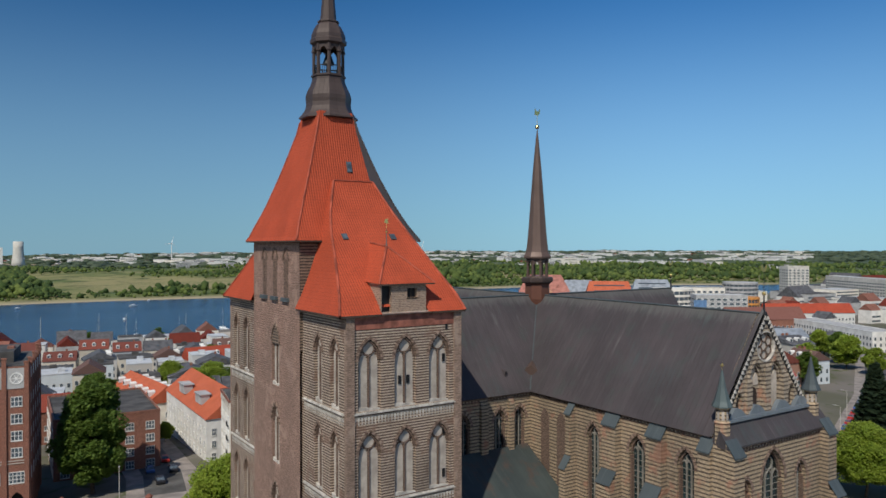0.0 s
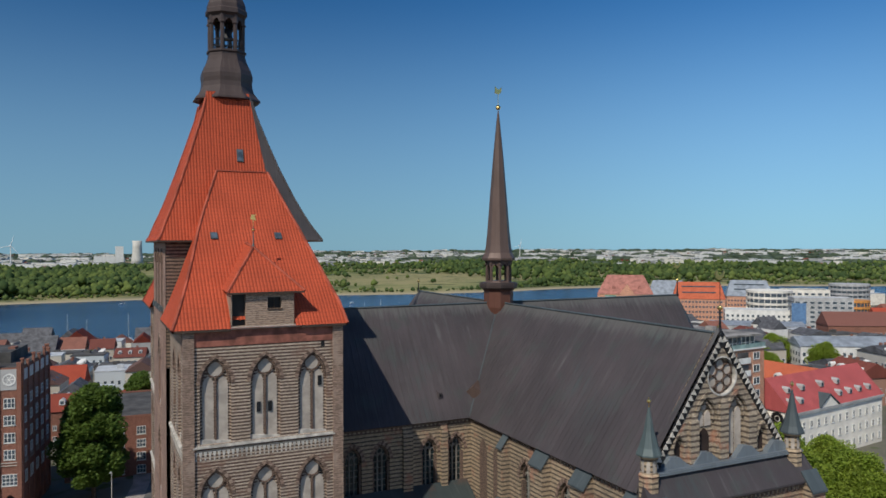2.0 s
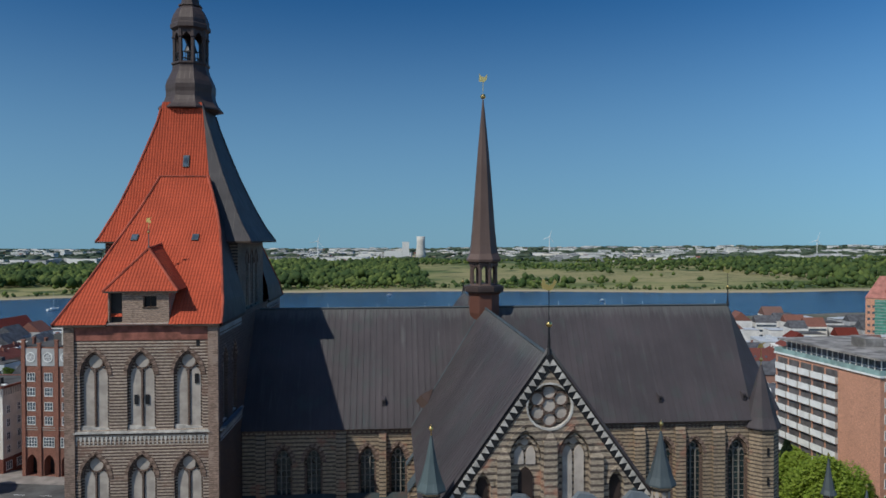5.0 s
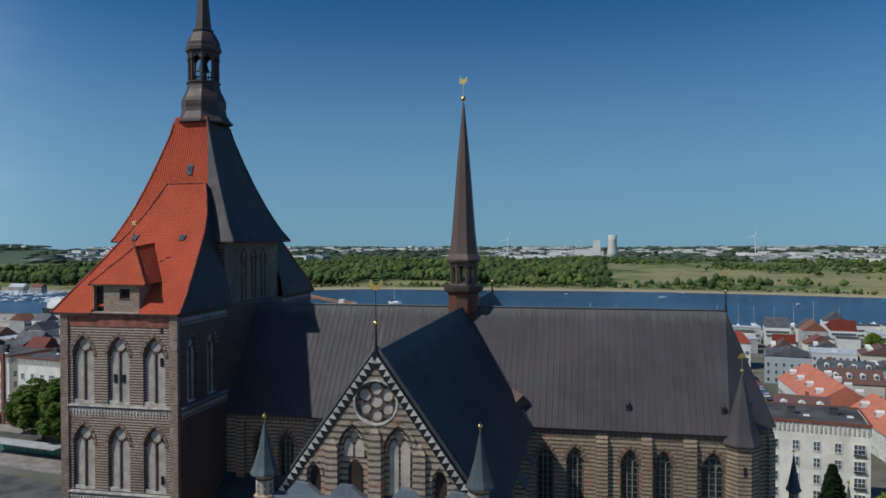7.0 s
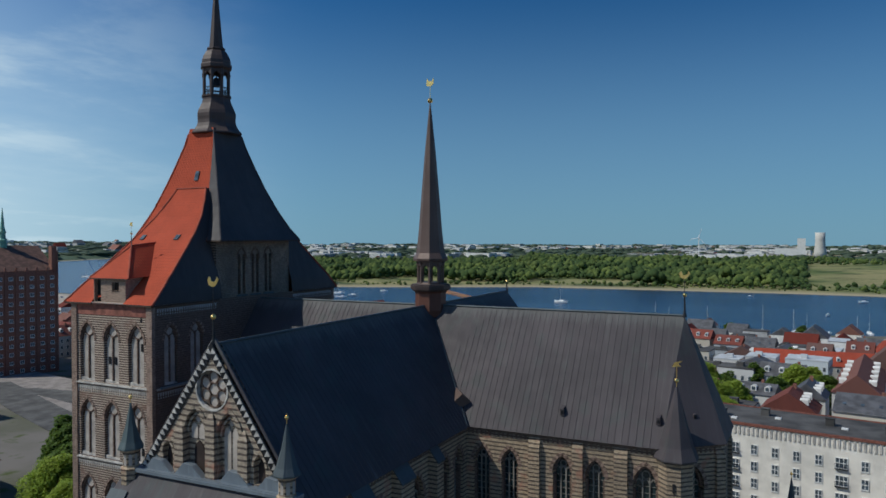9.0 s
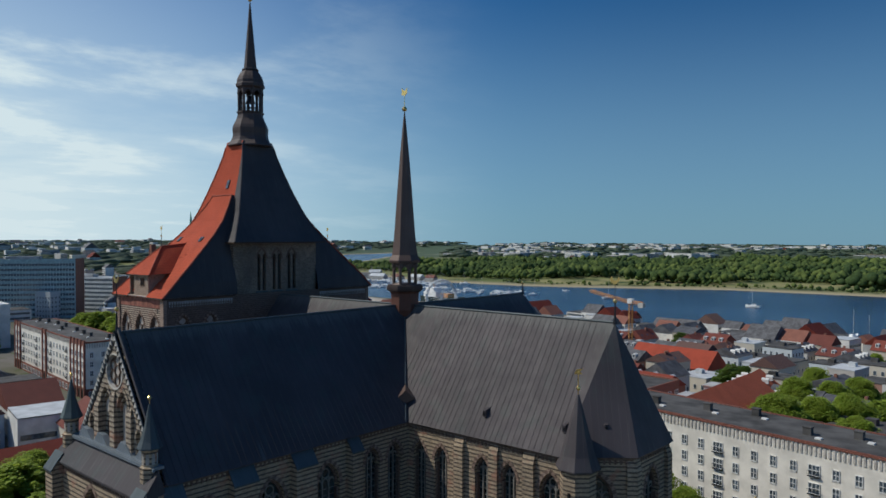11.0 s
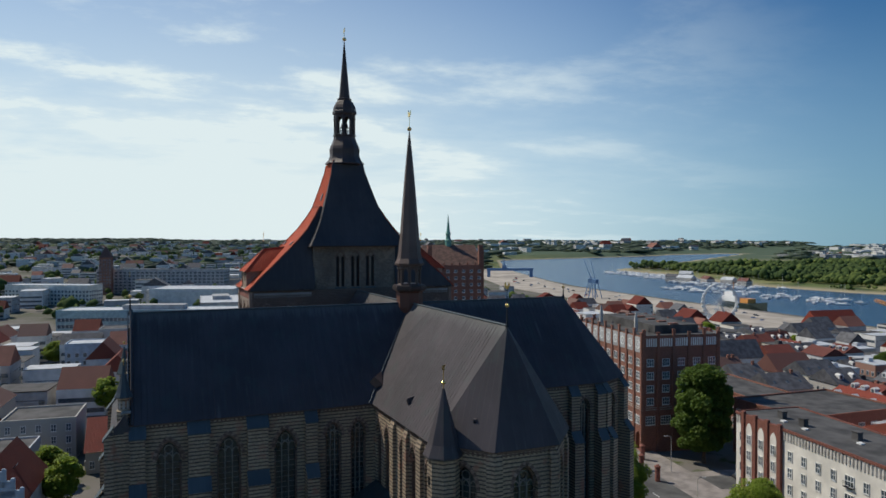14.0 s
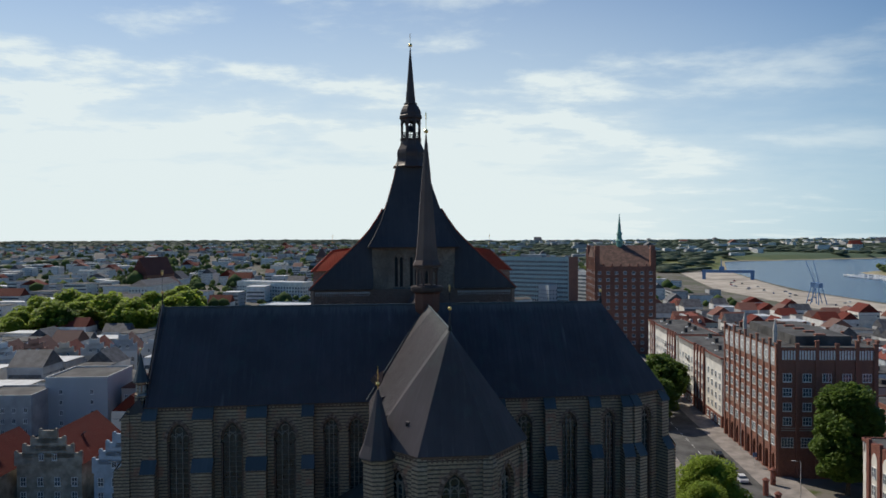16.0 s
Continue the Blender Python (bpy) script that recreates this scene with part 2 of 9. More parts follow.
AISLE_COPPER = sheet_metal("green_black_copper", (0.036, 0.046, 0.048), (0.058, 0.072, 0.07), (0.12, 0.145, 0.13), 0.8, 0.5, 0.05, (0.095, 0.055, 0.042), 0.3)
SPIRE_COPPER = sheet_metal("spire_copper", (0.10, 0.068, 0.057), (0.135, 0.093, 0.08), (0.17, 0.135, 0.125), 0.5, 0.48, 0.15)
DARK_COPPER = sheet_metal("dark_spire_copper", (0.06, 0.044, 0.041), (0.08, 0.06, 0.056), (0.12, 0.10, 0.096), 0.5, 0.5, 0.1)
GREEN_COPPER = sheet_metal("patinated_copper", (0.075, 0.10, 0.105), (0.11, 0.145, 0.145), (0.2, 0.235, 0.235), 0.4, 0.5, 0.1)
LEAD = sheet_metal("lead_sheet", (0.064, 0.08, 0.088), (0.09, 0.11, 0.12), (0.145, 0.17, 0.18), 0.7, 0.55, 0.1)
BRIGHT_LEAD = sheet_metal("pale_lead_sheet", (0.18, 0.21, 0.24), (0.26, 0.3, 0.34), (0.4, 0.44, 0.48), 0.7, 0.4, 0.3)
WEST_BRICK = striped_brick("west_tower_brick", (0.33, 0.22, 0.175), (0.27, 0.165, 0.13), 0.26, 0.5, amount=0.3, red=(0.40, 0.27, 0.215))
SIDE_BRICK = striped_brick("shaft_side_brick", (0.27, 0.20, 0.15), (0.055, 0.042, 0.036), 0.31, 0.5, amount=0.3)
OLD_BRICK = striped_brick("old_grey_brick", (0.27, 0.215, 0.165), (0.19, 0.145, 0.115), 0.2, 0.5, amount=0.6, red=(0.33, 0.25, 0.19))
BAND_BRICK = striped_brick("banded_brick", (0.45, 0.345, 0.235), (0.10, 0.078, 0.062), 0.39, 0.40, amount=0.4, red=(0.36, 0.17, 0.115), uneven=0.09)
GABLE_BRICK = striped_brick("gable_brick", (0.44, 0.36, 0.27), (0.12, 0.092, 0.075), 0.42, 0.42, amount=0.25, red=(0.42, 0.20, 0.13), uneven=0.05)
TOWER_BRICK = striped_brick("tower_brick", (0.54, 0.435, 0.345), (0.10, 0.064, 0.052), 0.26, 0.54, amount=0.5, red=(0.20, 0.115, 0.085), uneven=0.04)
PIER_BRICK = striped_brick("corner_brick", (0.34, 0.24, 0.185), (0.24, 0.165, 0.13), 0.17, 0.5, amount=0.3, red=(0.40, 0.30, 0.24))
# tower brick with the shade of its sunless side in the colour
SHADED_BRICK = striped_brick("shaded_tower_brick", (0.20, 0.14, 0.11), (0.12, 0.082, 0.065), 0.26, 0.5, amount=0.5)
MOULD_BRICK = striped_brick("moulded_brick", (0.215, 0.145, 0.11), (0.12, 0.08, 0.065), 0.17, 0.5, amount=0.3)
RED_BAND = plain("red_render", (0.27, 0.10, 0.072), 0.85, spread=0.3, scale=1.2)
PALE_BRICK = striped_brick("dormer_brick", (0.42, 0.32, 0.25), (0.28, 0.19, 0.14), 0.17, 0.5, amount=0.25)
PLASTER = plain("lancet_plaster", (0.42, 0.37, 0.325), 0.9, spread=0.16, scale=0.9, fine=9)
WHITE_STONE = plain("pale_stone", (0.50, 0.47, 0.43), 0.85, spread=0.25, scale=1.5)
IRON = plain("dark_iron", (0.03, 0.03, 0.033), 0.5, 0.6)
GOLD = plain("gilding", (0.85, 0.6, 0.22), 0.28, 1.0, spread=0.05)
TIMBER = plain("dark_timber", (0.06, 0.04, 0.03), 0.8)


def glass_mat(name, colour, rough=0.12):
    m = Nodes(name, rough, 0.0, 0.6)
    c = m.mix(m.ramp(m.noise(1.5, 3), 0.35, 0.7), colour, tuple(x * 2.2 for x in colour))
    m.bump(m.noise(2.0, 2), 0.15, 0.03)
    return m.done(c)


CHURCH_GLASS = glass_mat("leaded_glass", (0.010, 0.019, 0.021), 0.25)
PANE = glass_mat("window_glass", (0.05, 0.065, 0.08), 0.1)
LEADING = plain("window_stone_bars", (0.22, 0.205, 0.18), 0.85)
WHITE_PAINT = plain("white_paint", (0.74, 0.74, 0.72), 0.6, spread=0.08)
HIGH_BRICK = striped_brick("red_brick", (0.31, 0.142, 0.10), (0.24, 0.105, 0.075), 0.15, 0.5, amount=0.2)
BAY_BRICK = striped_brick("bay_brick", (0.27, 0.105, 0.075), (0.21, 0.08, 0.06), 0.15, 0.5, amount=0.15)
FLAT_BRICK = striped_brick("flat_brick", (0.62, 0.33, 0.225), (0.54, 0.275, 0.18), 0.15, 0.5, amount=0.12)
CREAM = plain("cream_render", (0.74, 0.70, 0.63), 0.88, spread=0.1, scale=0.3)
WHITE_RENDER = plain("white_render", (0.68, 0.67, 0.645), 0.88, spread=0.1, scale=0.3)
GREY_RENDER = plain("grey_render", (0.40, 0.40, 0.40), 0.88, spread=0.15, scale=0.3)
PALE_CONCRETE = plain("pale_concrete", (0.52, 0.50, 0.46), 0.85, spread=0.15, scale=0.4)
BITUMEN = plain("bitumen_roof", (0.085, 0.082, 0.08), 0.9, spread=0.35, scale=0.25, fine=2.0)
PALE_ROOF = plain("pale_roof_sheet", (0.50, 0.52, 0.54), 0.6, spread=0.12, scale=0.3)
METAL_ROOF = plain("blue_grey_metal_roof", (0.25, 0.28, 0.32), 0.5, spread=0.2, scale=0.3)
SCHOOL_WHITE = plain("warm_white_render", (0.83, 0.79, 0.71), 0.85, spread=0.08, scale=0.3)
GREY_SLATE = plain("grey_slate_roof", (0.095, 0.096, 0.105), 0.7, spread=0.3, scale=0.5)
TOWN_WALL = house_paint("town_render", [(0.62, 0.61, 0.58), (0.55, 0.49, 0.40), (0.66, 0.66, 0.65), (0.50, 0.47, 0.43), (0.34, 0.17, 0.12), (0.66, 0.60, 0.50), (0.42, 0.46, 0.50), (0.60, 0.66, 0.70)])
TOWN_WHITE = house_paint("town_white", [(0.56, 0.57, 0.57), (0.48, 0.51, 0.54), (0.47, 0.45, 0.41)])
ASPHALT = plain("asphalt", (0.10, 0.098, 0.095), 0.9, spread=0.3, scale=0.2, fine=3.0)
PAVING = plain("paving", (0.27, 0.24, 0.22), 0.9, spread=0.2, scale=0.3, fine=2.5)
SAND_PAVING = plain("quay_paving", (0.42, 0.37, 0.31), 0.95, spread=0.2, scale=0.05, fine=0.4)
ROAD_PAINT = plain("road_paint", (0.7, 0.7, 0.68), 0.7, spread=0.15)
BARK = plain("bark", (0.10, 0.075, 0.055), 0.95, spread=0.3, scale=3, fine=14, bump=0.5)
YELLOW_STEEL = plain("orange_steel", (0.62, 0.27, 0.07), 0.5, spread=0.15)
BLUE_STEEL = plain("blue_steel", (0.11, 0.21, 0.38), 0.5, spread=0.15)
HULL_WHITE = plain("white_hull", (0.82, 0.82, 0.81), 0.35, spread=0.05)
TYRE = plain("tyre_rubber", (0.03, 0.03, 0.03), 0.9)
CRIMSON_TILE = tile_roof("crimson_tile", (0.42, 0.095, 0.095), (0.29, 0.07, 0.068), 0.35, 0.25)
GREEN_NET = plain("green_glazing", (0.08, 0.26, 0.2), 0.3, spread=0.2)


def leaf_mat(name, colour, bright):
    m = Nodes(name, 0.6, spec=0.25)
    c = m.mix(m.island(), tuple(x * 0.55 for x in colour), bright)
    c = m.mix(m.ramp(m.noise(0.35, 3), 0.35, 0.7), c, colour)
    c = m.mix(m.math("MULTIPLY", m.random(), 0.3), c, tuple(x * 0.6 for x in colour))
    thin = m.t.nodes.new("ShaderNodeBsdfTranslucent")
    m.put(m.mix(0.5, c, bright), thin.inputs["Color"])
    both = m.t.nodes.new("ShaderNodeMixShader")
    both.inputs[0].default_value = 0.5
    m.put(m.p.outputs[0], both.inputs[1])
    m.put(thin.outputs[0], both.inputs[2])
    m.put(both.outputs[0], m.t.nodes["Material Output"].inputs["Surface"])
    return m.done(c)


LEAF = leaf_mat("summer_leaves", (0.26, 0.36, 0.05), (0.43, 0.52, 0.085))
LEAF_DARK = leaf_mat("dark_leaves", (0.11, 0.18, 0.035), (0.19, 0.28, 0.055))
CONIFER = leaf_mat("conifer_needles", (0.03, 0.055, 0.03), (0.06, 0.09, 0.045))


def wood_mat():
    m = Nodes("far_wood", 0.85, spec=0.1)
    c = m.mix(m.island(), (0.05, 0.09, 0.03), (0.195, 0.25, 0.07))
    c = m.mix(m.math("MULTIPLY", m.ramp(m.noise(0.009, 5), 0.42, 0.6), 0.8), c, (0.06, 0.10, 0.04))
    c = m.mix(m.math("MULTIPLY", m.ramp(m.noise(0.02, 3), 0.58, 0.7), 0.5), c, (0.23, 0.27, 0.085))
    m.bump(m.noise(0.6, 4, 0.7), 0.8, 0.9)
    thin = m.t.nodes.new("ShaderNodeBsdfTranslucent")
    m.put(c, thin.inputs["Color"])
    both = m.t.nodes.new("ShaderNodeMixShader")
    both.inputs[0].default_value = 0.35
    m.put(m.p.outputs[0], both.inputs[1])
    m.put(thin.outputs[0], both.inputs[2])
    m.put(both.outputs[0], m.t.nodes["Material Output"].inputs["Surface"])
    return m.done(c)


WOODS = wood_mat()
# horizon haze is put into this leaf colour: paler and greyer than near foliage
HAZED_WOODS = leaf_mat("hazed_horizon_wood", (0.14, 0.19, 0.125), (0.18, 0.235, 0.15))


def terrain_mat():
    """Town ground near, meadow, reed and field on the far bank."""
    m = Nodes("terrain", 0.95, spec=0.15)
    x, y, z = m.xyz()
    n1, n2, n3 = m.noise(0.004, 5), m.noise(0.02, 5), m.noise(0.15, 4)
    meadow = m.mix(m.ramp(n1, 0.4, 0.6), (0.13, 0.165, 0.055), (0.30, 0.275, 0.125))
    meadow = m.mix(m.ramp(n2, 0.5, 0.65), meadow, (0.05, 0.08, 0.028))
    meadow = m.mix(m.math("MULTIPLY", n3, 0.3), meadow, (0.05, 0.06, 0.03))
    town = m.mix(m.ramp(n2, 0.4, 0.6), (0.17, 0.155, 0.14), (0.11, 0.11, 0.08))
    town = m.mix(m.ramp(n3, 0.55, 0.7), town, (0.07, 0.09, 0.03))
    c = m.mix(m.ramp(y, 560.0, 640.0), town, meadow)
    tan = m.math("MULTIPLY", m.math("MULTIPLY", m.ramp(x, 40.0, 110.0), m.ramp(x, 1000.0, 880.0)), m.math("MULTIPLY", m.ramp(m.math("ADD", y, m.math("MULTIPLY", n1, 120.0)), 1020.0, 1060.0), m.ramp(m.math("ADD", y, m.math("MULTIPLY", n2, 90.0)), 1400.0, 1360.0)))
    c = m.mix(m.math("MULTIPLY", tan, m.ramp(n3, 0.75, 0.3)), c, m.mix(n2, (0.33, 0.275, 0.15), (0.24, 0.22, 0.10)))
    far = m.math("SQRT", m.math("ADD", m.math("MULTIPLY", x, x), m.math("MULTIPLY", y, y)))
    # far ground turns a cool wood green, horizon haze in its tone
    c = m.mix(m.ramp(far, 1700.0, 2400.0), c, m.mix(n2, (0.065, 0.095, 0.06), (0.09, 0.125, 0.08)))
    c = m.mix(m.math("MULTIPLY", m.ramp(z, -11.4, -12.6), m.ramp(y, 600.0, 650.0)), c, (0.34, 0.29, 0.19))
    return m.done(c)


TERRAIN = terrain_mat()


def water_mat():
    m = Nodes("river_water", 0.22, spec=0.22)
    c = m.mix(m.ramp(m.noise(0.006, 4, stretch=(0.5, 2, 1)), 0.4, 0.65), (0.014, 0.040, 0.085), (0.026, 0.062, 0.12))
    ripple = m.math("ADD", m.noise(0.35, 4, 0.6, stretch=(0.6, 1.4, 1)), m.math("MULTIPLY", m.noise(0.03, 3), 0.6))
    m.bump(ripple, 0.9, 0.8)
    return m.done(c)


WATER = water_mat()


# ---- building blocks ----
from mathutils.geometry import tessellate_polygon


class Shape:
    """A mesh in the making: points, faces and a material slot for each face."""

    def __init__(self):
        self.v, self.f, self.s = [], [], []

    def add(self, verts, faces, slot=0):
        n = len(self.v)
        self.v += [tuple(p) for p in verts]
        self.f += [tuple(n + i for i in f) for f in faces]
        self.s += [slot] * len(faces)
        return self

    def box(self, x0, x1, y0, y1, z0, z1, slot=0):
        p = [(x, y, z) for z in (z0, z1) for y in (y0, y1) for x in (x0, x1)]
        return self.add(p, [(0, 2, 3, 1), (4, 5, 7, 6), (0, 1, 5, 4), (2, 6, 7, 3), (0, 4, 6, 2), (1, 3, 7, 5)], slot)

    def prism(self, pts, y0, y1, slot=0, cap_back=True):
        """A polygon of (x, z), standing in the x-z plane, from y0 to y1."""
        n = len(pts)
        v = [(x, y0, z) for x, z in pts] + [(x, y1, z) for x, z in pts]
        f = [tuple(range(n))] + ([tuple(range(2 * n - 1, n - 1, -1))] if cap_back else [])
        f += [(i, i + n, (i + 1) % n + n, (i + 1) % n) for i in range(n)]
        return self.add(v, f, slot)

    def slab(self, pts, z0, z1, slot=0):
        """A polygon of (x, y), lying, from z0 to z1."""
        n = len(pts)
        v = [(x, y, z0) for x, y in pts] + [(x, y, z1) for x, y in pts]
        f = [tuple(range(n - 1, -1, -1)), tuple(range(n, 2 * n))] + [(i, (i + 1) % n, (i + 1) % n + n, i + n) for i in range(n)]
        return self.add(v, f, slot)

    def loft(self, rings, slot=0, closed=True, caps=True):
        n = len(rings[0])
        v = [p for r in rings for p in r]
        f = []
        for k in range(len(rings) - 1):
            for i in range(n if closed else n - 1):
                a, b = k * n + i, k * n + (i + 1) % n
                f.append((a, b, b + n, a + n))
        if caps:
            f += [tuple(range(n - 1, -1, -1)), tuple(range(len(v) - n, len(v)))]
        return self.add(v, f, slot)

    def lathe(self, profile, n=8, at=(0, 0), turn=0.0, slot=0):
        """(radius, z) pairs turned round an upright axis, with n sides."""
        rings = [[(at[0] + r * math.cos(turn + 2 * math.pi * i / n), at[1] + r * math.sin(turn + 2 * math.pi * i / n), z) for i in range(n)] for r, z in profile]
        return self.loft(rings, slot)

    def tube(self, a, b, r0, r1=None, n=6, slot=0):
        a, b = Vector(a), Vector(b)
        q = (b - a).to_track_quat("Z", "Y")
        ring = [q @ Vector((math.cos(2 * math.pi * i / n), math.sin(2 * math.pi * i / n), 0)) for i in range(n)]
        return self.loft([[a + p * r0 for p in ring], [b + p * (r0 if r1 is None else r1) for p in ring]], slot)

    def ball(self, c, r, n=8, slot=0):
        return self.lathe([(max(0.01, r * math.sin(math.pi * k / 6)), c[2] - r * math.cos(math.pi * k / 6)) for k in range(7)], n, c[:2], slot=slot)

    def weld(self):
        """Joins points that coincide."""
        seen, remap, verts = {}, [], []
        for p in self.v:
            key = (round(p[0], 4), round(p[1], 4), round(p[2], 4))
            if key not in seen:
                seen[key] = len(verts)
                verts.append(p)
            remap.append(seen[key])
        faces, slots = [], []
        for f, s in zip(self.f, self.s):
            g = []
            for i in f:
                j = remap[i]
                if not g or (g[-1] != j and g[0] != j):
                    g.append(j)
            if len(g) > 2:
                faces.append(tuple(g))
                slots.append(s)
        self.v, self.f, self.s = verts, faces, slots
        return self

    def mesh(self, name, *materials, smooth=False):
        if len(self.v) < 60000:
            self.weld()
        me = bpy.data.meshes.new(name)
        me.from_pydata(self.v, [], self.f)
        for mat in materials:
            me.materials.append(mat)
        if len(materials) > 1:
            me.polygons.foreach_set("material_index", self.s)
        if smooth:
            me.polygons.foreach_set("use_smooth", [True] * len(me.polygons))
        me.update()
        return me


def part(name, shape, material, parent, label="", at=None, smooth=False):
    """One mesh object under a thing or a part. shape: a Shape, or mesh data to be shared."""
    if isinstance(shape, Shape):
        mats = material if isinstance(material, (list, tuple)) else [material]
        shape = shape.mesh(name, *mats, smooth=smooth)
    ob = new(name, shape)
    ob.parent = parent
    if at is not None:
        ob.matrix_basis = at
    return tagged(ob, label) if label else ob


def thing(name, label, category, at=None, group="", kind=""):
    ob = new(name)
    ob.empty_display_size = 0.5
    if at is not None:
        ob.matrix_basis = at
    return tagged(ob, label, category, group, kind)


def lone(name, shape, material, label, category, kind="", at=None, group="", smooth=False):
    """A thing that is a single mesh."""
    return tagged(part(name, shape, material, None, at=at, smooth=smooth), label, category, group, kind)


def arch(cx, z0, w, top, n=6):
    """The outline of a pointed opening, from the lower left round."""
    r = w * 0.95
    rise = math.sqrt(r * r - (r - w / 2) ** 2)
    zs = top - rise
    a_end = math.acos((r - w / 2) / r)
    left = [(cx - w / 2 + r - r * math.cos(a_end * i / n), zs + r * math.sin(a_end * i / n)) for i in range(n + 1)]
    right = [(2 * cx - x, z) for x, z in left[:-1]][::-1]
    return [(cx - w / 2, z0)] + left + right + [(cx + w / 2, z0)]


def round_outline(cx, cz, r, n=12):
    return [(cx + r * math.sin(2 * math.pi * i / n), cz + r * math.cos(2 * math.pi * i / n)) for i in range(n)]


def wall_sheet(shape, outer, holes, depth, slot=0, back_slot=None, y=0.0):
    """An upright wall face in x-z at y, with recessed openings that go depth in (+y) and, with back_slot, a back of their own."""
    loops = [outer] + holes
    flat = [p for loop in loops for p in loop]
    tris = tessellate_polygon([[Vector((x, z, 0)) for x, z in loop] for loop in loops])
    fixed = []
    for a, b, c in tris:
        (ax, az), (bx, bz), (cx, cz) = flat[a], flat[b], flat[c]
        fixed.append((a, b, c) if (bx - ax) * (cz - az) - (bz - az) * (cx - ax) > 0 else (a, c, b))
    shape.add([(x, y, z) for x, z in flat], fixed, slot)
    for h in holes:
        n = len(h)
        shape.add([(x, y, z) for x, z in h] + [(x, y + depth, z) for x, z in h], [(i, i + n, (i + 1) % n + n, (i + 1) % n) for i in range(n)], slot)
        if back_slot is not None:
            shape.add([(x, y + depth, z) for x, z in h], [tuple(range(n))], back_slot)
    return shape


def strip_along(shape, pts, half, y0, y1, slot=0, close=False):
    """A moulding that follows an outline in x-z, half wide to each side."""
    n = len(pts)
    for i in range(n if close else n - 1):
        (x0, z0), (x1, z1) = pts[i], pts[(i + 1) % n]
        d = math.hypot(x1 - x0, z1 - z0) or 1
        nx, nz = -(z1 - z0) / d * half, (x1 - x0) / d * half
        shape.prism([(x0 - nx, z0 - nz), (x1 - nx, z1 - nz), (x1 + nx, z1 + nz), (x0 + nx, z0 + nz)], y0, y1, slot)


# ---- the church ----
church = thing("church", "large Gothic brick church, broad red-roofed tower, brown copper roofs", "church")
TX, TY = -30.7, -0.2                    # the tower's axis
face_s, face_e, face_n, face_w = 0, 90, 180, 270


def blind_window(w, height):
    """Shared mesh of a blind pair of plastered lancets with a roundel, mouldings and a sloping sill; its foot at the origin."""
    s = Shape()
    iw, top = w * 0.86, height
    lw = iw * 0.42
    for k in (-1, 1):
        s.prism(arch(k * (lw / 2 + iw * 0.06), 0.15, lw, top - iw * 0.70, 4), 0.30, 0.36, 0)
    s.prism(round_outline(0, top - iw * 0.44, iw * 0.27, 16), 0.28, 0.36, 0)
    strip_along(s, round_outline(0, top - iw * 0.44, iw * 0.31, 16), 0.05, 0.22, 0.355, 1, close=True)
    s.box(-0.07, 0.07, 0.16, 0.355, 0, top - iw * 0.75, 1)
    ring = arch(0, 0.1, w + 0.26, top + 0.16, 9)[1:-1]
    for i, pair in enumerate(zip(ring, ring[1:])):
        strip_along(s, pair, 0.14, -0.06, 0.14, 1 if i % 2 else 3)
    strip_along(s, arch(0, 0.1, w - 0.22, top - 0.18)[1:-1], 0.07, 0.10, 0.355, 1)
    s.prism([(-w / 2 + 0.02, 0.02), (w / 2 - 0.02, 0.02), (w / 2 - 0.02, 0.14), (-w / 2 + 0.02, 0.4)], 0.12, 0.34, 2)
    return s.mesh("blind_window", PLASTER, MOULD_BRICK, WHITE_STONE, PIER_BRICK)


def tower_side(name, at, u0, u1, z0, z1, arches, levels, material):
    """One side of the tower: a wall with recessed pointed arcades."""
    wall = Shape()
    holes = [arch(cx, lo, w, hi) for lo, hi in levels for cx, w in arches]
    wall_sheet(wall, [(u0, z0), (u1, z0), (u1, z1), (u0, z1)], holes, 0.36, 0, 0)
    ob = part(name, wall, material, church, at=at)
    made = {}
    for lo, hi in levels:
        for cx, w in arches:
            key = (w, round(hi - lo, 2))
            if key not in made:
                made[key] = blind_window(w, hi - lo)
            part("blind_window", made[key], None, ob, "pale plastered blind lancets", at=pose(cx, 0, lo))
    return ob


def frieze(parent, at, u0, u1, z, material=WHITE_STONE):
    """A string course with a row of small pale arches hung below it."""
    s = Shape()
    n = max(3, round((u1 - u0) / 0.34))
    step = (u1 - u0) / n
    for i in range(n):
        c = u0 + (i + 0.5) * step
        s.prism([(c - 0.13, z - 0.32), (c + 0.13, z - 0.32), (c + 0.05, z - 0.72), (c - 0.05, z - 0.72)], -0.05, 0.02)
        s.prism([(c - 0.05, z - 0.82), (c + 0.05, z - 0.82), (c + 0.05, z - 0.98), (c - 0.05, z - 0.98)], -0.05, 0.02)
    part("frieze", s, material, parent, "row of small pale arches", at=at)
    s = Shape()
    s.prism([(u0 - 0.05, z - 0.04), (u1 + 0.05, z - 0.04), (u1 + 0.05, z + 0.07), (u0 - 0.05, z + 0.07)], -0.2, 0.04)
    s.prism([(u0 - 0.05, z + 0.07), (u1 + 0.05, z + 0.07), (u1 + 0.05, z + 0.16), (u0 - 0.05, z + 0.16)], -0.1, 0.04)
    part("string_course", s, WHITE_STONE, parent, at=at)


WH = 6.25                                # half the tower's depth, west to east
YS, YN = TY - 16.7, TY + 16.7            # its outer walls
YC = 6.85                                # half the raised middle block
LEVELS = [(35.5, 42.1), (27.1, 33.5), (18.6, 25.0), (10.0, 16.4)]
ST = (35.3, 26.9, 18.4, 9.8)
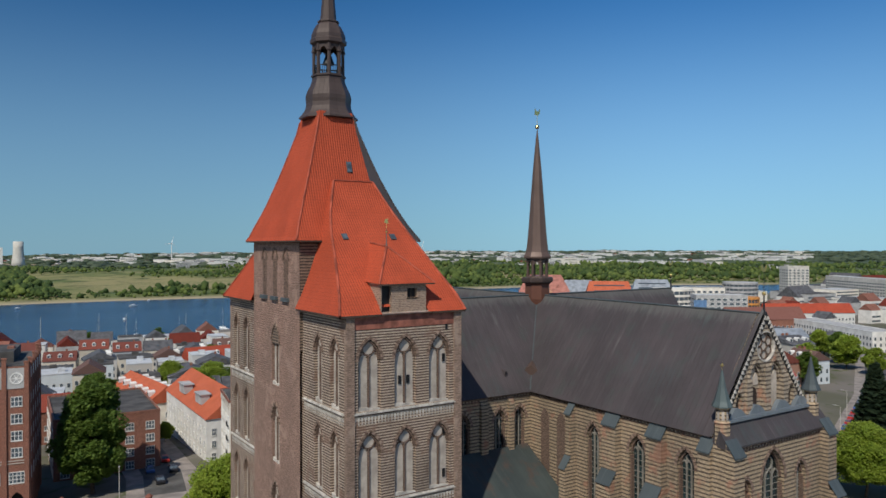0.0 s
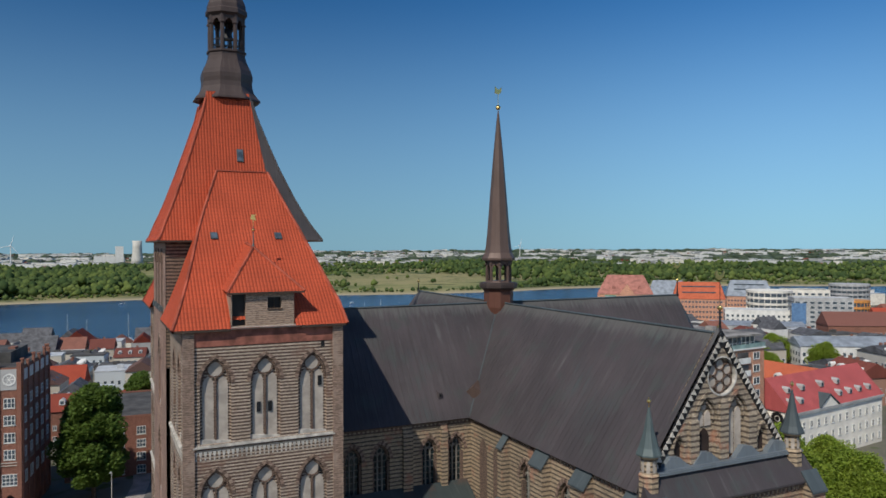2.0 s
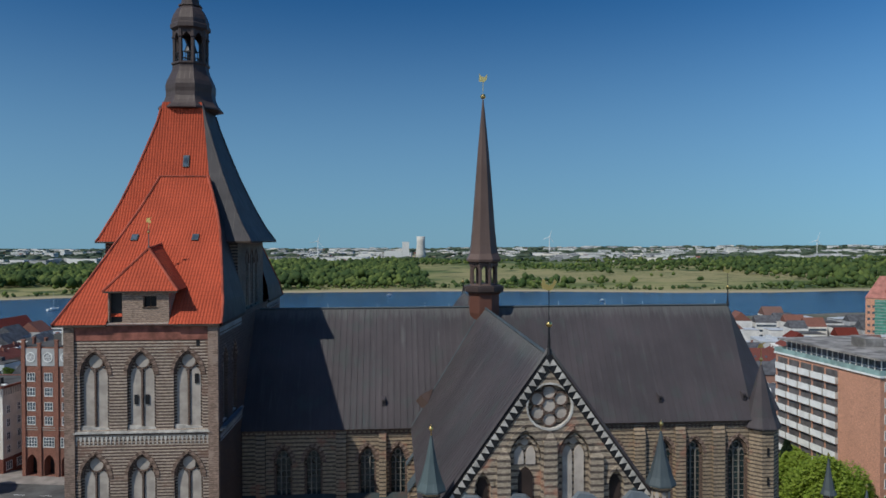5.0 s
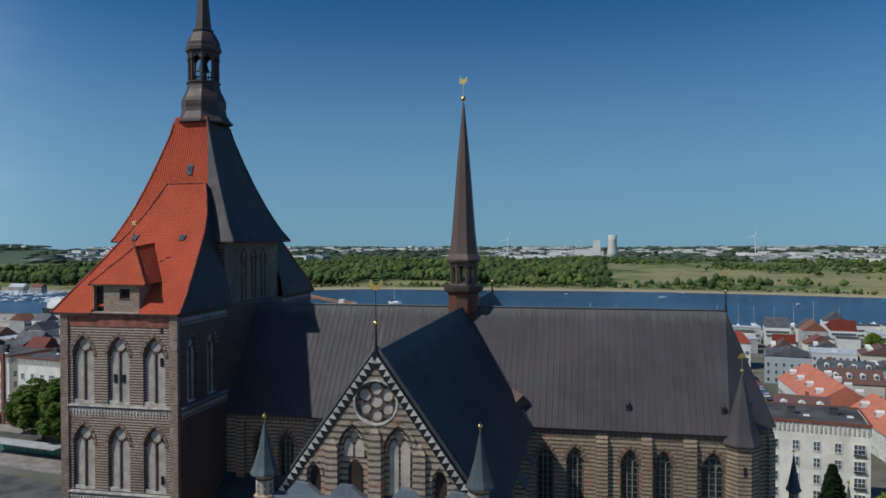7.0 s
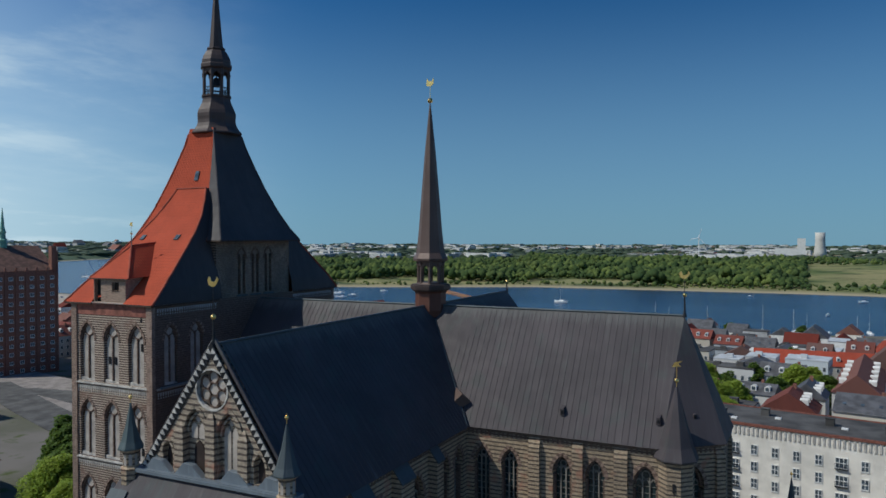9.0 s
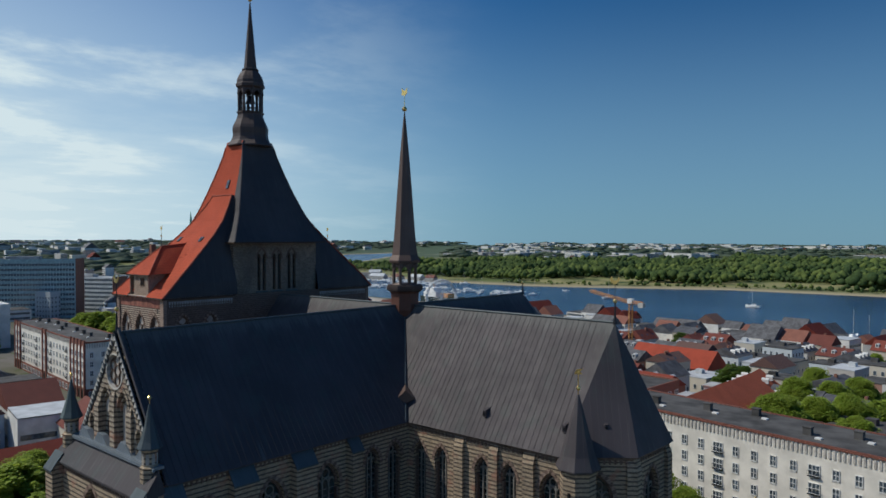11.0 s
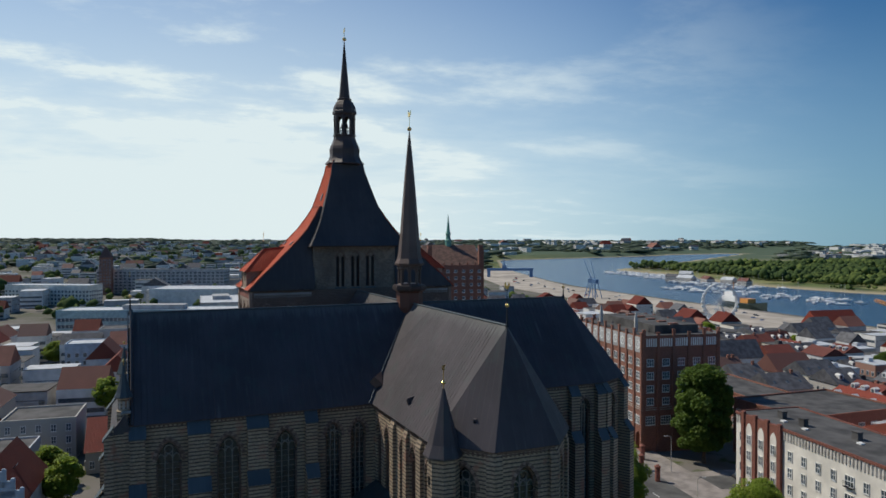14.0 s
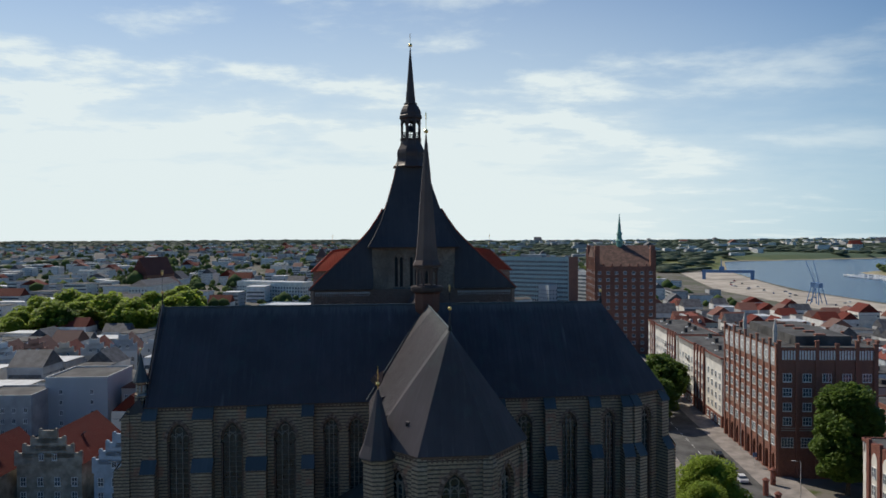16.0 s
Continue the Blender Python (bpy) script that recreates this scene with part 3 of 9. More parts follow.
# south and north sides of the wings
for rot, yy in ((face_s, YS), (face_n, YN)):
    at = pose(TX, yy, 0, 0, 0, rot)
    side = tower_side("tower_wall", at, -WH, WH, 0, 44.3, [(-3.85, 2.35), (-0.05, 2.35), (3.75, 2.35)], LEVELS, TOWER_BRICK)
    for z in ST:
        frieze(side, None, -WH + 0.75, WH - 0.75, z)
    b = Shape()
    b.prism([(-WH + 0.8, 43.0), (WH - 0.8, 43.0), (WH - 0.8, 44.25), (-WH + 0.8, 44.25)], -0.03, 0.05)
    part("red_band", b, RED_BAND, side, "faded red rendered band")
    q = Shape()
    for s in (-1, 1):
        q.box(s * (WH - 0.4) - 0.42, s * (WH - 0.4) + 0.42, -0.16, 0.3, 0, 44.25)
    part("corner_pier", q, PIER_BRICK, side)
    e = Shape()
    e.prism([(-WH - 0.2, 44.25), (WH + 0.2, 44.25), (WH + 0.2, 44.42), (-WH - 0.2, 44.42)], -0.3, 0.5)
    part("eaves_cornice", e, PLASTER, side)
    for cx, z in ((0.35, 37.6), (-0.55, 37.6), (4.4, 39.3), (4.4, 32.2), (4.4, 28.0), (4.6, 42.45)):
        part("slit", Shape().box(cx - 0.15, cx + 0.15, 0.2 if z < 42 else -0.02, 0.5, z, z + 0.8), IRON, side, "dark ventilation slit")
# west side: two arches in each wing, one in the middle
at = pose(TX - WH, TY, 0, 0, 0, face_w)
w_wall = tower_side("tower_wall", at, -16.7, 16.7, 0, 44.3, [(-14.3, 1.9), (-10.6, 1.9), (10.6, 1.9), (14.3, 1.9)], LEVELS, TOWER_BRICK)
w_mid = tower_side("tower_wall", pose(TX - WH - 0.35, TY, 0, 0, 0, face_w), -YC, YC, 0, 51.2, [(0.0, 2.3)], LEVELS[:3], WEST_BRICK)
for z in ST[:3]:
    frieze(w_wall, None, -16.3, -7.2, z)
    frieze(w_wall, None, 7.2, 16.3, z)
for c in (-3.2, 0.0, 3.2):
    up = Shape()
    strip_along(up, arch(c, 45.2, 1.5, 50.4)[1:-1], 0.12, -0.1, 0.05)
    part("louvre_frame", up, MOULD_BRICK, w_mid)
    part("mullion", Shape().box(c - 0.1, c + 0.1, -0.08, 0.05, 45.2, 49.2), MOULD_BRICK, w_mid)
    for k in (-1, 1):
        part("blind_lancet", Shape().prism(arch(c + k * 0.36, 45.25, 0.5, 49.6, 3), -0.03, 0.02), MOULD_BRICK, w_mid, "narrow blind lancet")
    part("lead_sill", Shape().prism([(c - 0.9, 44.8), (c + 0.9, 44.8), (c + 0.9, 45.2), (c - 0.9, 45.2)], -0.3, 0.05), LEAD, w_mid)
# east side of the wings, its shade put into a darker brick
at = pose(TX + WH, TY, 0, 0, 0, face_e)
e_wall = tower_side("tower_wall", at, -16.7, 16.7, 0, 44.3, [(-14.2, 1.9), (-10.4, 1.9), (10.4, 1.9), (14.2, 1.9)], LEVELS[:1], SHADED_BRICK)
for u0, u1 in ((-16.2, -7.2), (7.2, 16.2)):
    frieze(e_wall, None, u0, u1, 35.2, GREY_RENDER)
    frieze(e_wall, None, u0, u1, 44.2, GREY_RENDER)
for u0, u1 in ((-15.8, -8.6), (8.6, 15.8)):
    part("lead_ledge", Shape().prism([(u0, 35.25), (u1, 35.25), (u1, 35.45), (u0, 35.45)], -0.4, 0.1), BRIGHT_LEAD, e_wall)
# the raised middle block
mid = Shape()
mid.box(TX - WH - 0.3, TX + WH - 1.2, TY - YC, TY + YC, 40, 51.2)
for s in (-1, 1):
    mid.box(TX + WH - 1.2, TX + WH - 0.4, TY + s * (YC - 0.2) - 0.2, TY + s * (YC - 0.2) + 0.2, 40, 51.2)
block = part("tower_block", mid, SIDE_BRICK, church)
east = Shape()
pairs = [c + s * 0.42 for c in (-2.45, 0.05, 2.55) for s in (-1, 1)]
wall_sheet(east, [(-YC, 33), (YC, 33), (YC, 51.2), (-YC, 51.2)], [arch(c, 44.6, 0.52, 49.6, 3) for c in pairs], 0.5, 0, 1)
east_ob = part("tower_wall", east, [OLD_BRICK, IRON], church, "weathered grey brick wall with belfry slits", at=pose(TX + WH - 0.35, TY, 0, 0, 0, face_e))
for c in (-2.45, 0.05, 2.55):
    em = Shape()
    strip_along(em, arch(c, 44.5, 1.7, 50.3)[1:-1], 0.09, -0.08, 0.05)
    part("louvre_frame", em, MOULD_BRICK, east_ob)
    part("sill", Shape().prism([(c - 0.95, 44.3), (c + 0.95, 44.3), (c + 0.95, 44.5), (c - 0.95, 44.5)], -0.14, 0.05), LEAD, east_ob)


# tower roofs: a concave hipped cap over the middle, and a sweeping wing to the south and north
def rect(z, x0, x1, y0, y1):
    return [(x0, y0, z), (x1, y0, z), (x1, y1, z), (x0, y1, z)]


CAP = [(51.2, 7.25, 7.5), (51.6, 7.0, 7.25), (52.7, 6.6, 6.6), (54.0, 6.05, 5.95), (55.3, 5.55, 5.35), (58.0, 4.6, 4.4), (60.6, 3.75, 3.6), (63.3, 2.9, 2.85), (65.4, 2.45, 2.45)]


def east_of(z):
    """How far the cap reaches east of the tower's middle."""
    return float(np.interp(z, (51.2, 51.6, 52.7, 54.0, 55.3, 58.0, 60.6, 63.3, 65.4), (7.25, 7.0, 6.3, 5.65, 5.05, 3.9, 2.95, 2.05, 1.5)))


cap = Shape()
rings = [rect(z, TX - a, TX + east_of(z), TY - b, TY + b) for z, a, b in CAP]
for k in range(len(rings) - 1):
    lo, hi = rings[k], rings[k + 1]
    for i in range(4):
        j = (i + 1) % 4
        if i in (0, 2):          # tiles to the west, slate on the strip beside the east hip
            e0, e1 = [float(np.interp(r[0][2], (51.2, 57.6, 65.4), (5.0, 2.65, 1.45))) + TX for r in (lo, hi)]
            m0, m1 = (e0, lo[i][1], lo[i][2]), (e1, hi[i][1], hi[i][2])
            west_first = i == 0
            cap.add([lo[i], m0, m1, hi[i]], [(0, 1, 2, 3)], 0 if west_first else 1)
            cap.add([m0, lo[j], hi[j], m1], [(0, 1, 2, 3)], 1 if west_first else 0)
        else:
            cap.add([lo[i], lo[j], hi[j], hi[i]], [(0, 1, 2, 3)], 1 if i == 1 else 0)
cap.add(rings[0], [(3, 2, 1, 0)], 0)
part("tower_cap_roof", cap, [RED_TILE, SLATE], church, "steep concave red tiled roof, slate on its east slope")
HIP_TILE = plain("ridge_tile", (0.36, 0.075, 0.04), 0.8, spread=0.3)
for sx, sy in ((-1, -1), (1, -1), (1, 1), (-1, 1)):
    trim = Shape()
    for (z0, a0, b0), (z1, a1, b1) in zip(CAP, CAP[1:]):
        if sx > 0:
            a0, a1 = east_of(z0), east_of(z1)
        if z1 > 65:
            f_ = (64.7 - z0) / (z1 - z0)
            a1, b1, z1 = a0 + (a1 - a0) * f_, b0 + (b1 - b0) * f_, 64.7
        trim.tube((TX + sx * a0, TY + sy * b0, z0), (TX + sx * a1, TY + sy * b1, z1), 0.11, n=6)
    part("ridge_tile", trim, SLATE if sx > 0 else HIP_TILE, church)
for i, (z, a, b) in enumerate([CAP[0]]):
    for y0, y1, x0, x1 in ((TY - b - 0.08, TY - b + 0.1, TX - a, TX + a), (TY + b - 0.1, TY + b + 0.08, TX - a, TX + a), (TY - b, TY + b, TX - a - 0.08, TX - a + 0.1), (TY - b, TY + b, TX + a - 0.1, TX + a + 0.08)):
        part("eaves_board", Shape().box(x0, x1, y0, y1, z - 0.16, z - 0.01), TIMBER, church)

WING = [(44.35, 17.12, -7.05, 6.6), (44.95, 16.5, -6.75, 6.55), (46.0, 15.5, -6.3, 6.4), (48.0, 13.3, -5.5, 5.85), (50.0, 11.2, -4.8, 5.3), (52.0, 9.1, -4.15, 4.75), (54.0, 7.3, -3.4, 4.05), (56.0, 5.95, -2.6, 3.3), (57.6, 5.05, -2.0, 2.65)]
for sgn, nm in ((-1, "south"), (1, "north")):
    w = Shape()
    for k in range(len(WING) - 1):
        (z0, d0, w0, e0), (z1, d1, w1, e1) = WING[k], WING[k + 1]
        a, b = (TX + w0, TY + sgn * d0, z0), (TX + e0, TY + sgn * d0, z0)
        c, d = (TX + e1, TY + sgn * d1, z1), (TX + w1, TY + sgn * d1, z1)
        ai, bi, ci, di = [(p[0], TY + sgn * (6.7 if p[2] < 50.5 else 4.4), p[2]) for p in (a, b, c, d)]
        quads = [([b, bi, ci, c], 1), ([ai, a, d, di], 0)]
        if k == 0:       # the eaves stop on both sides of the dormer
            lo_x, hi_x = (-2.75, 2.3) if sgn < 0 else (-2.3, 2.75)
            la, lb, lc, ld = (TX + lo_x, *a[1:]), (TX + hi_x, *b[1:]), (TX + hi_x, *c[1:]), (TX + lo_x, *d[1:])
            quads += [([a, la, ld, d], 0), ([lb, b, c, lc], 0)]
        else:
            quads.append(([a, b, c, d], 0))
        for q, slot in quads:
            w.add(q, [(0, 1, 2, 3) if sgn < 0 else (3, 2, 1, 0)], slot)
    (z0, d0, w0, e0), (z1, d1, w1, e1) = WING[0], WING[-1]
    w.add([(TX + w1, TY + sgn * d1, z1), (TX + e1, TY + sgn * d1, z1), (TX + e1, TY + sgn * 4.4, z1), (TX + w1, TY + sgn * 4.4, z1)], [(0, 1, 2, 3)], 0)
    w.add([(TX + w0, TY + sgn * d0, z0), (TX + e0, TY + sgn * d0, z0), (TX + e0, TY + sgn * 6.7, z0), (TX + w0, TY + sgn * 6.7, z0)], [(3, 2, 1, 0)], 0)
    wing = part("tower_wing_roof", w, [RED_TILE, SLATE], church, "sweeping red tiled roof, slate on its east slope")
    t = Shape()
    for k in range(len(WING) - 1):
        (z0, d0, w0, e0), (z1, d1, w1, e1) = WING[k], WING[k + 1]
        t.tube((TX + w0, TY + sgn * d0, z0), (TX + w1, TY + sgn * d1, z1), 0.13, n=6)
        t.tube((TX + e0, TY + sgn * d0, z0), (TX + e1, TY + sgn * d1, z1), 0.13, n=6)
    z, d, a, b = WING[-1]
    t.tube((TX + a, TY + sgn * d, z), (TX + b, TY + sgn * d, z), 0.11)
    part("ridge_tile", t, HIP_TILE, wing)
    z, d, a, b = WING[0]
    ya, yb = sorted((TY + sgn * d, TY + sgn * (d - 0.15)))
    yc, yd = sorted((TY + sgn * d, TY + sgn * 7))
    for xa, xb, y0, y1 in ((TX + a, TX - 2.75, ya, yb), (TX + 2.75, TX + b, ya, yb), (TX + b - 0.15, TX + b, yc, yd), (TX + a, TX + a + 0.15, yc, yd)):
        part("eaves_board", Shape().box(xa, xb, y0, y1, z - 0.2, z - 0.02), TIMBER, wing)
    # dormer
    m = pose(TX, TY, 0) if sgn < 0 else pose(TX, TY, 0, 0, 0, 180)
    dm = Shape()
    xs, ys = ((-2.7, 2.25), (-16.72, -11.0))
    wall_sheet(dm, [(xs[0], 44.3), (xs[1], 44.3), (xs[1], 47.15), (xs[0], 47.15)], [[(0.15, 45.75), (1.25, 45.75), (1.25, 46.65), (0.15, 46.65)], [(-2.6, 44.45), (-1.55, 44.45), (-1.55, 46.95), (-2.6, 46.95)]], 0.45, 0, 1, y=ys[0])
    dm.add([(xs[1], ys[0], 44.3), (xs[1], ys[1], 44.3), (xs[1], ys[1], 47.15), (xs[1], ys[0], 47.15)], [(0, 1, 2, 3)], 0)
    dm.add([(xs[0], ys[0], 44.3), (xs[0], ys[1], 44.3), (xs[0], ys[1], 47.15), (xs[0], ys[0], 47.15)], [(3, 2, 1, 0)], 0)
    dormer = part("dormer", dm, [PALE_BRICK, IRON], church, "brick dormer with an open door and a window", at=m)
    dr = Shape()
    ex0, ex1, ey = -3.0, 3.05, -17.05
    apex, back = (-0.35, -13.6, 50.6), (-0.35, -9.8, 51.0)
    el, er = (ex0, ey, 47.1), (ex1, ey, 47.1)
    bl, br = (ex0, -12.0, 47.35), (ex1, -12.0, 47.35)
    dr.add([el, er, apex], [(0, 1, 2)])
    dr.add([er, br, back, apex], [(0, 1, 2, 3)])
    dr.add([bl, el, apex, back], [(0, 1, 2, 3)])
    dr.add([el, er, br, bl], [(3, 2, 1, 0)])
    part("dormer_roof", dr, RED_TILE, dormer)
    hp = Shape()
    for a_, b_ in ((el, apex), (er, apex), (apex, back)):
        hp.tube(a_, b_, 0.12, n=6)
    part("hip_tile", hp, HIP_TILE, dormer)
    df = Shape()
    df.box(ex0, ex1, ey - 0.02, ey + 0.12, 46.95, 47.09)
    df.box(-1.5, -1.42, -16.7, -16.3, 44.4, 46.95)
    df.box(0.1, 1.3, -16.8, -16.7, 45.68, 45.75)
    df.box(0.67, 0.73, -16.5, -16.45, 45.75, 46.65)
    part("door_frame", df, TIMBER, dormer)
    fi = Shape()
    fi.lathe([(0.28, 50.0), (0.14, 50.5), (0.05, 50.9), (0.03, 52.3)], 8, apex[:2])
    part("finial", fi, GREEN_COPPER, dormer)
    gb = Shape()
    gb.ball((apex[0], apex[1], 52.0), 0.13)
    gb.prism([(apex[0] - 0.25, 52.9), (apex[0] + 0.25, 52.8), (apex[0] + 0.1, 53.15), (apex[0] + 0.28, 53.3), (apex[0] - 0.15, 53.25)], apex[1] - 0.02, apex[1] + 0.02)
    gb.tube((apex[0], apex[1], 52.1), (apex[0], apex[1], 53.0), 0.02, n=4)
    part("weathervane", gb, GOLD, dormer, "small gilded weathervane")
    # flush skylights
    for hx, hz, hy, lean, hw, hh in ((-2.9, 51.55, 9.62, 43.6, 0.3, 0.4), (2.6, 51.55, 9.62, 43.6, 0.3, 0.4), (0.3, 59.2, 4.06, 72.9, 0.3, 0.62)):
        hm = (m if sgn < 0 else pose(TX, TY, 0, 0, 0, 180)) @ pose(hx, -hy, hz, lean)
        sk_ = part("skylight", Shape().box(-hw, hw, -hh, hh, -0.1, 0.09), LEAD, wing, "small skylight in the tiles", at=hm)
        part("pane", Shape().box(-hw + 0.07, hw - 0.07, -hh + 0.08, hh - 0.08, 0.05, 0.105), PANE, sk_)

# lantern and spire of the tower: eight-sided, with an open arcade
SX = -30.95
spire = part("tower_spire", Shape().lathe([(2.95, 64.75), (3.32, 64.85), (3.3, 65.0), (3.0, 65.3), (2.72, 65.7), (2.55, 66.15), (2.5, 66.6), (2.55, 67.0), (2.55, 67.4), (2.42, 67.85), (2.2, 68.3), (1.98, 68.75), (1.85, 69.2), (1.82, 69.5), (1.95, 69.6), (1.95, 69.8), (1.6, 69.85)], 8, (SX, TY), math.pi / 8), DARK_COPPER, church, "brown copper spire with an open eight-sided lantern")
for i in range(8):
    a = math.pi / 8 + i * math.pi / 4
    p = Shape()
    p.lathe([(0.2, 69.8), (0.2, 72.3), (0.3, 72.35), (0.3, 72.5), (0.22, 72.55), (0.22, 73.2)], 6, (SX + 1.62 * math.cos(a), TY + 1.62 * math.sin(a)))
    part("lantern_column", p, DARK_COPPER, spire)
    b = a + math.pi / 8
    m = Matrix.Translation((SX + 1.5 * math.cos(b), TY + 1.5 * math.sin(b), 0)) @ Matrix.Rotation(b + math.pi / 2, 4, "Z")
    p = Shape()
    head = arch(0, 71.9, 0.86, 72.85, 4)
    p.prism([(-0.62, 72.3)] + [(x, max(z, 72.3)) for x, z in head[1:-1]] + [(0.62, 72.3), (0.62, 73.2), (-0.62, 73.2)], -0.1, 0.1)
    part("lantern_arch", p, DARK_COPPER, spire, at=m)
    p = Shape()
    p.box(-0.6, 0.6, -0.04, 0.04, 70.75, 70.85)
    p.box(-0.6, 0.6, -0.04, 0.04, 70.1, 70.18)
    for u in (-0.4, -0.13, 0.13, 0.4):
        p.box(u - 0.025, u + 0.025, -0.025, 0.025, 69.85, 70.8)
    part("lantern_rail", p, IRON, spire, at=m)
part("lantern_bell", Shape().lathe([(0.7, 71.1), (0.62, 71.3), (0.45, 71.8), (0.35, 72.1), (0.1, 72.2), (0.08, 73.1)], 12, (SX, TY)), IRON, spire)
part("lantern_dome", Shape().lathe([(1.75, 73.1), (1.85, 73.2), (2.05, 73.35), (2.05, 73.75), (1.92, 73.9), (1.9, 74.3), (1.72, 74.8), (1.4, 75.4), (1.1, 75.7), (1.22, 75.78), (1.2, 75.95), (0.92, 76.05), (0.72, 78.2), (0.46, 81.2), (0.2, 84.2), (0.07, 85.6)], 8, (SX, TY), math.pi / 8), DARK_COPPER, spire)
v = Shape()
v.ball((SX, TY, 86.0), 0.34, 12)
v.tube((SX, TY, 85.5), (SX, TY, 87.9), 0.035)
v.prism([(SX - 0.5, 87.1), (SX + 0.45, 87.2), (SX + 0.2, 87.5), (SX + 0.5, 87.9), (SX - 0.1, 87.6), (SX - 0.35, 87.8)], TY - 0.03, TY + 0.03)
part("spire_ball_and_vane", v, GOLD, spire, "gilded ball and weathervane")

# ---- nave, choir and transept ----
RZ, EZ = 43.9, 33.1
HN, HT, HC = 7.7, 7.7, 7.3                # half widths of nave, transept, choir
GY = -34.1                               # the south gable
NR = 23.6                                # where the north ridge ends
CR = 27.3                                # where the choir ridge ends
APSE = [(26.3, -HC), (31.0, -3.25), (31.0, 3.25), (26.3, HC)]
NPOLY = [(HT, 25.0), (4.9, 30.1), (-4.9, 30.1), (-HT, 25.0)]
OV = 0.45


def ridge_roof(shape, a, b, half):
    """Two slopes between ridge ends a and b; half: eave distance."""
    a, b = Vector(a), Vector(b)
    d = (b - a).normalized()
    n = Vector((-d.y, d.x, 0))
    for s in (1, -1):
        p = [a + n * half * s, b + n * half * s]
        q = [Vector((v.x, v.y, EZ - 0.15)) for v in p]
        quad = [q[0], q[1], b, a]
        shape.add(quad if s < 0 else quad[::-1], [(0, 1, 2, 3)])


roofs = []
r = Shape()
ridge_roof(r, (-24.6, 0, RZ), (0, 0, RZ), HN + OV)
roofs.append(part("nave_roof", r, NAVE_COPPER, church, "brown weathered copper roof over the nave"))
r = Shape()
ridge_roof(r, (0, 0, RZ), (CR - 0.9, 0, RZ), HC + OV)
edge = [(26.4, -HC - OV)] + [(31.45, -3.45), (31.45, 3.45)] + [(26.4, HC + OV)]
top = (CR, 0, RZ)
for i in range(3):
    (x0, y0), (x1, y1) = edge[i], edge[i + 1]
    r.add([(x0, y0, EZ - 0.15), (x1, y1, EZ - 0.15), top], [(0, 1, 2)])
r.add([(26.4, -HC - OV, EZ - 0.15), top, (CR - 0.9, 0, RZ)], [(0, 1, 2)])
r.add([(26.4, HC + OV, EZ - 0.15), top, (CR - 0.9, 0, RZ)], [(2, 1, 0)])
roofs.append(part("choir_roof", r, NAVE_COPPER, church, "brown copper roof with standing seams over the choir"))
r = Shape()
ridge_roof(r, (0, GY + 0.3, RZ + 0.02), (0, NR - 0.9, RZ + 0.02), HT + OV)
edge = [(HT + OV, 24.9), (5.15, 30.5), (-5.15, 30.5), (-HT - OV, 24.9)]
top = (0, NR, RZ + 0.02)
for i in range(3):
    (x0, y0), (x1, y1) = edge[i], edge[i + 1]
    r.add([(x0, y0, EZ - 0.15), (x1, y1, EZ - 0.15), top], [(0, 1, 2)])
r.add([(HT + OV, 24.9, EZ - 0.15), top, (0, NR - 0.9, RZ + 0.02), (HT + OV, NR - 0.9, EZ - 0.15)], [(0, 1, 2, 3)])
r.add([(-HT - OV, 24.9, EZ - 0.15), top, (0, NR - 0.9, RZ + 0.02), (-HT - OV, NR - 0.9, EZ - 0.15)], [(3, 2, 1, 0)])
roofs.append(part("transept_roof", r, NAVE_COPPER, church, "brown copper roof over the long transept"))


def seams(parent, a, b, half, step, clip=None):
    """Raised standing seams down both slopes."""
    s = Shape()
    a, b = Vector(a), Vector(b)
    d = (b - a).normalized()
    n = Vector((-d.y, d.x, 0))
    k = int((b - a).length / step)
    for i in range(1, k):
        for side in (1, -1):
            p = a + d * (i * step + random.uniform(-0.04, 0.04))
            foot = p + n * half * side
            foot.z = EZ - 0.12
            if clip:
                lim = clip(p)
                if lim > 0:
                    f = 1 - lim / half
                    if f <= 0.05:
                        continue
                    p = p + (foot - p) * (lim / half)
            s.tube(p + Vector((0, 0, 0.03)), foot + Vector((0, 0, 0.03)), 0.014, n=4)
    part("standing_seam", s, NAVE_COPPER, parent)


seams(roofs[1], (0, 0, RZ), (CR - 0.9, 0, RZ), HC + OV, 0.62, lambda p: max(0.0, HT - p.x) if p.x < HT + 0.3 else 0.0)
seams(roofs[0], (-24, 0, RZ), (0, 0, RZ), HN + OV, 0.62, lambda p: max(0.0, HT + p.x) if p.x > -HT - 0.3 else 0.0)
seams(roofs[2], (0, GY + 0.6, RZ), (0, NR - 0.9, RZ), HT + OV, 0.62, lambda p: max(0.0, HN - abs(p.y)) if abs(p.y) < HN + 0.3 else 0.0)
for a, b in (((-24, 0), (-1.5, 0)), ((1.5, 0), (CR, 0)), ((0, GY), (0, -1.5)), ((0, 1.5), (0, NR))):
    part("ridge_cap", Shape().tube((*a, RZ + 0.06), (*b, RZ + 0.06), 0.12, n=6), LEAD, church)
for sx in (-1, 1):
    for sy in (-1, 1):
        part("valley_gutter", Shape().tube((sx * 0.8, sy * 0.8, RZ - 1.0), (sx * (HT + 0.35), sy * (HN + 0.35), EZ), 0.075, n=6), LEAD, church)
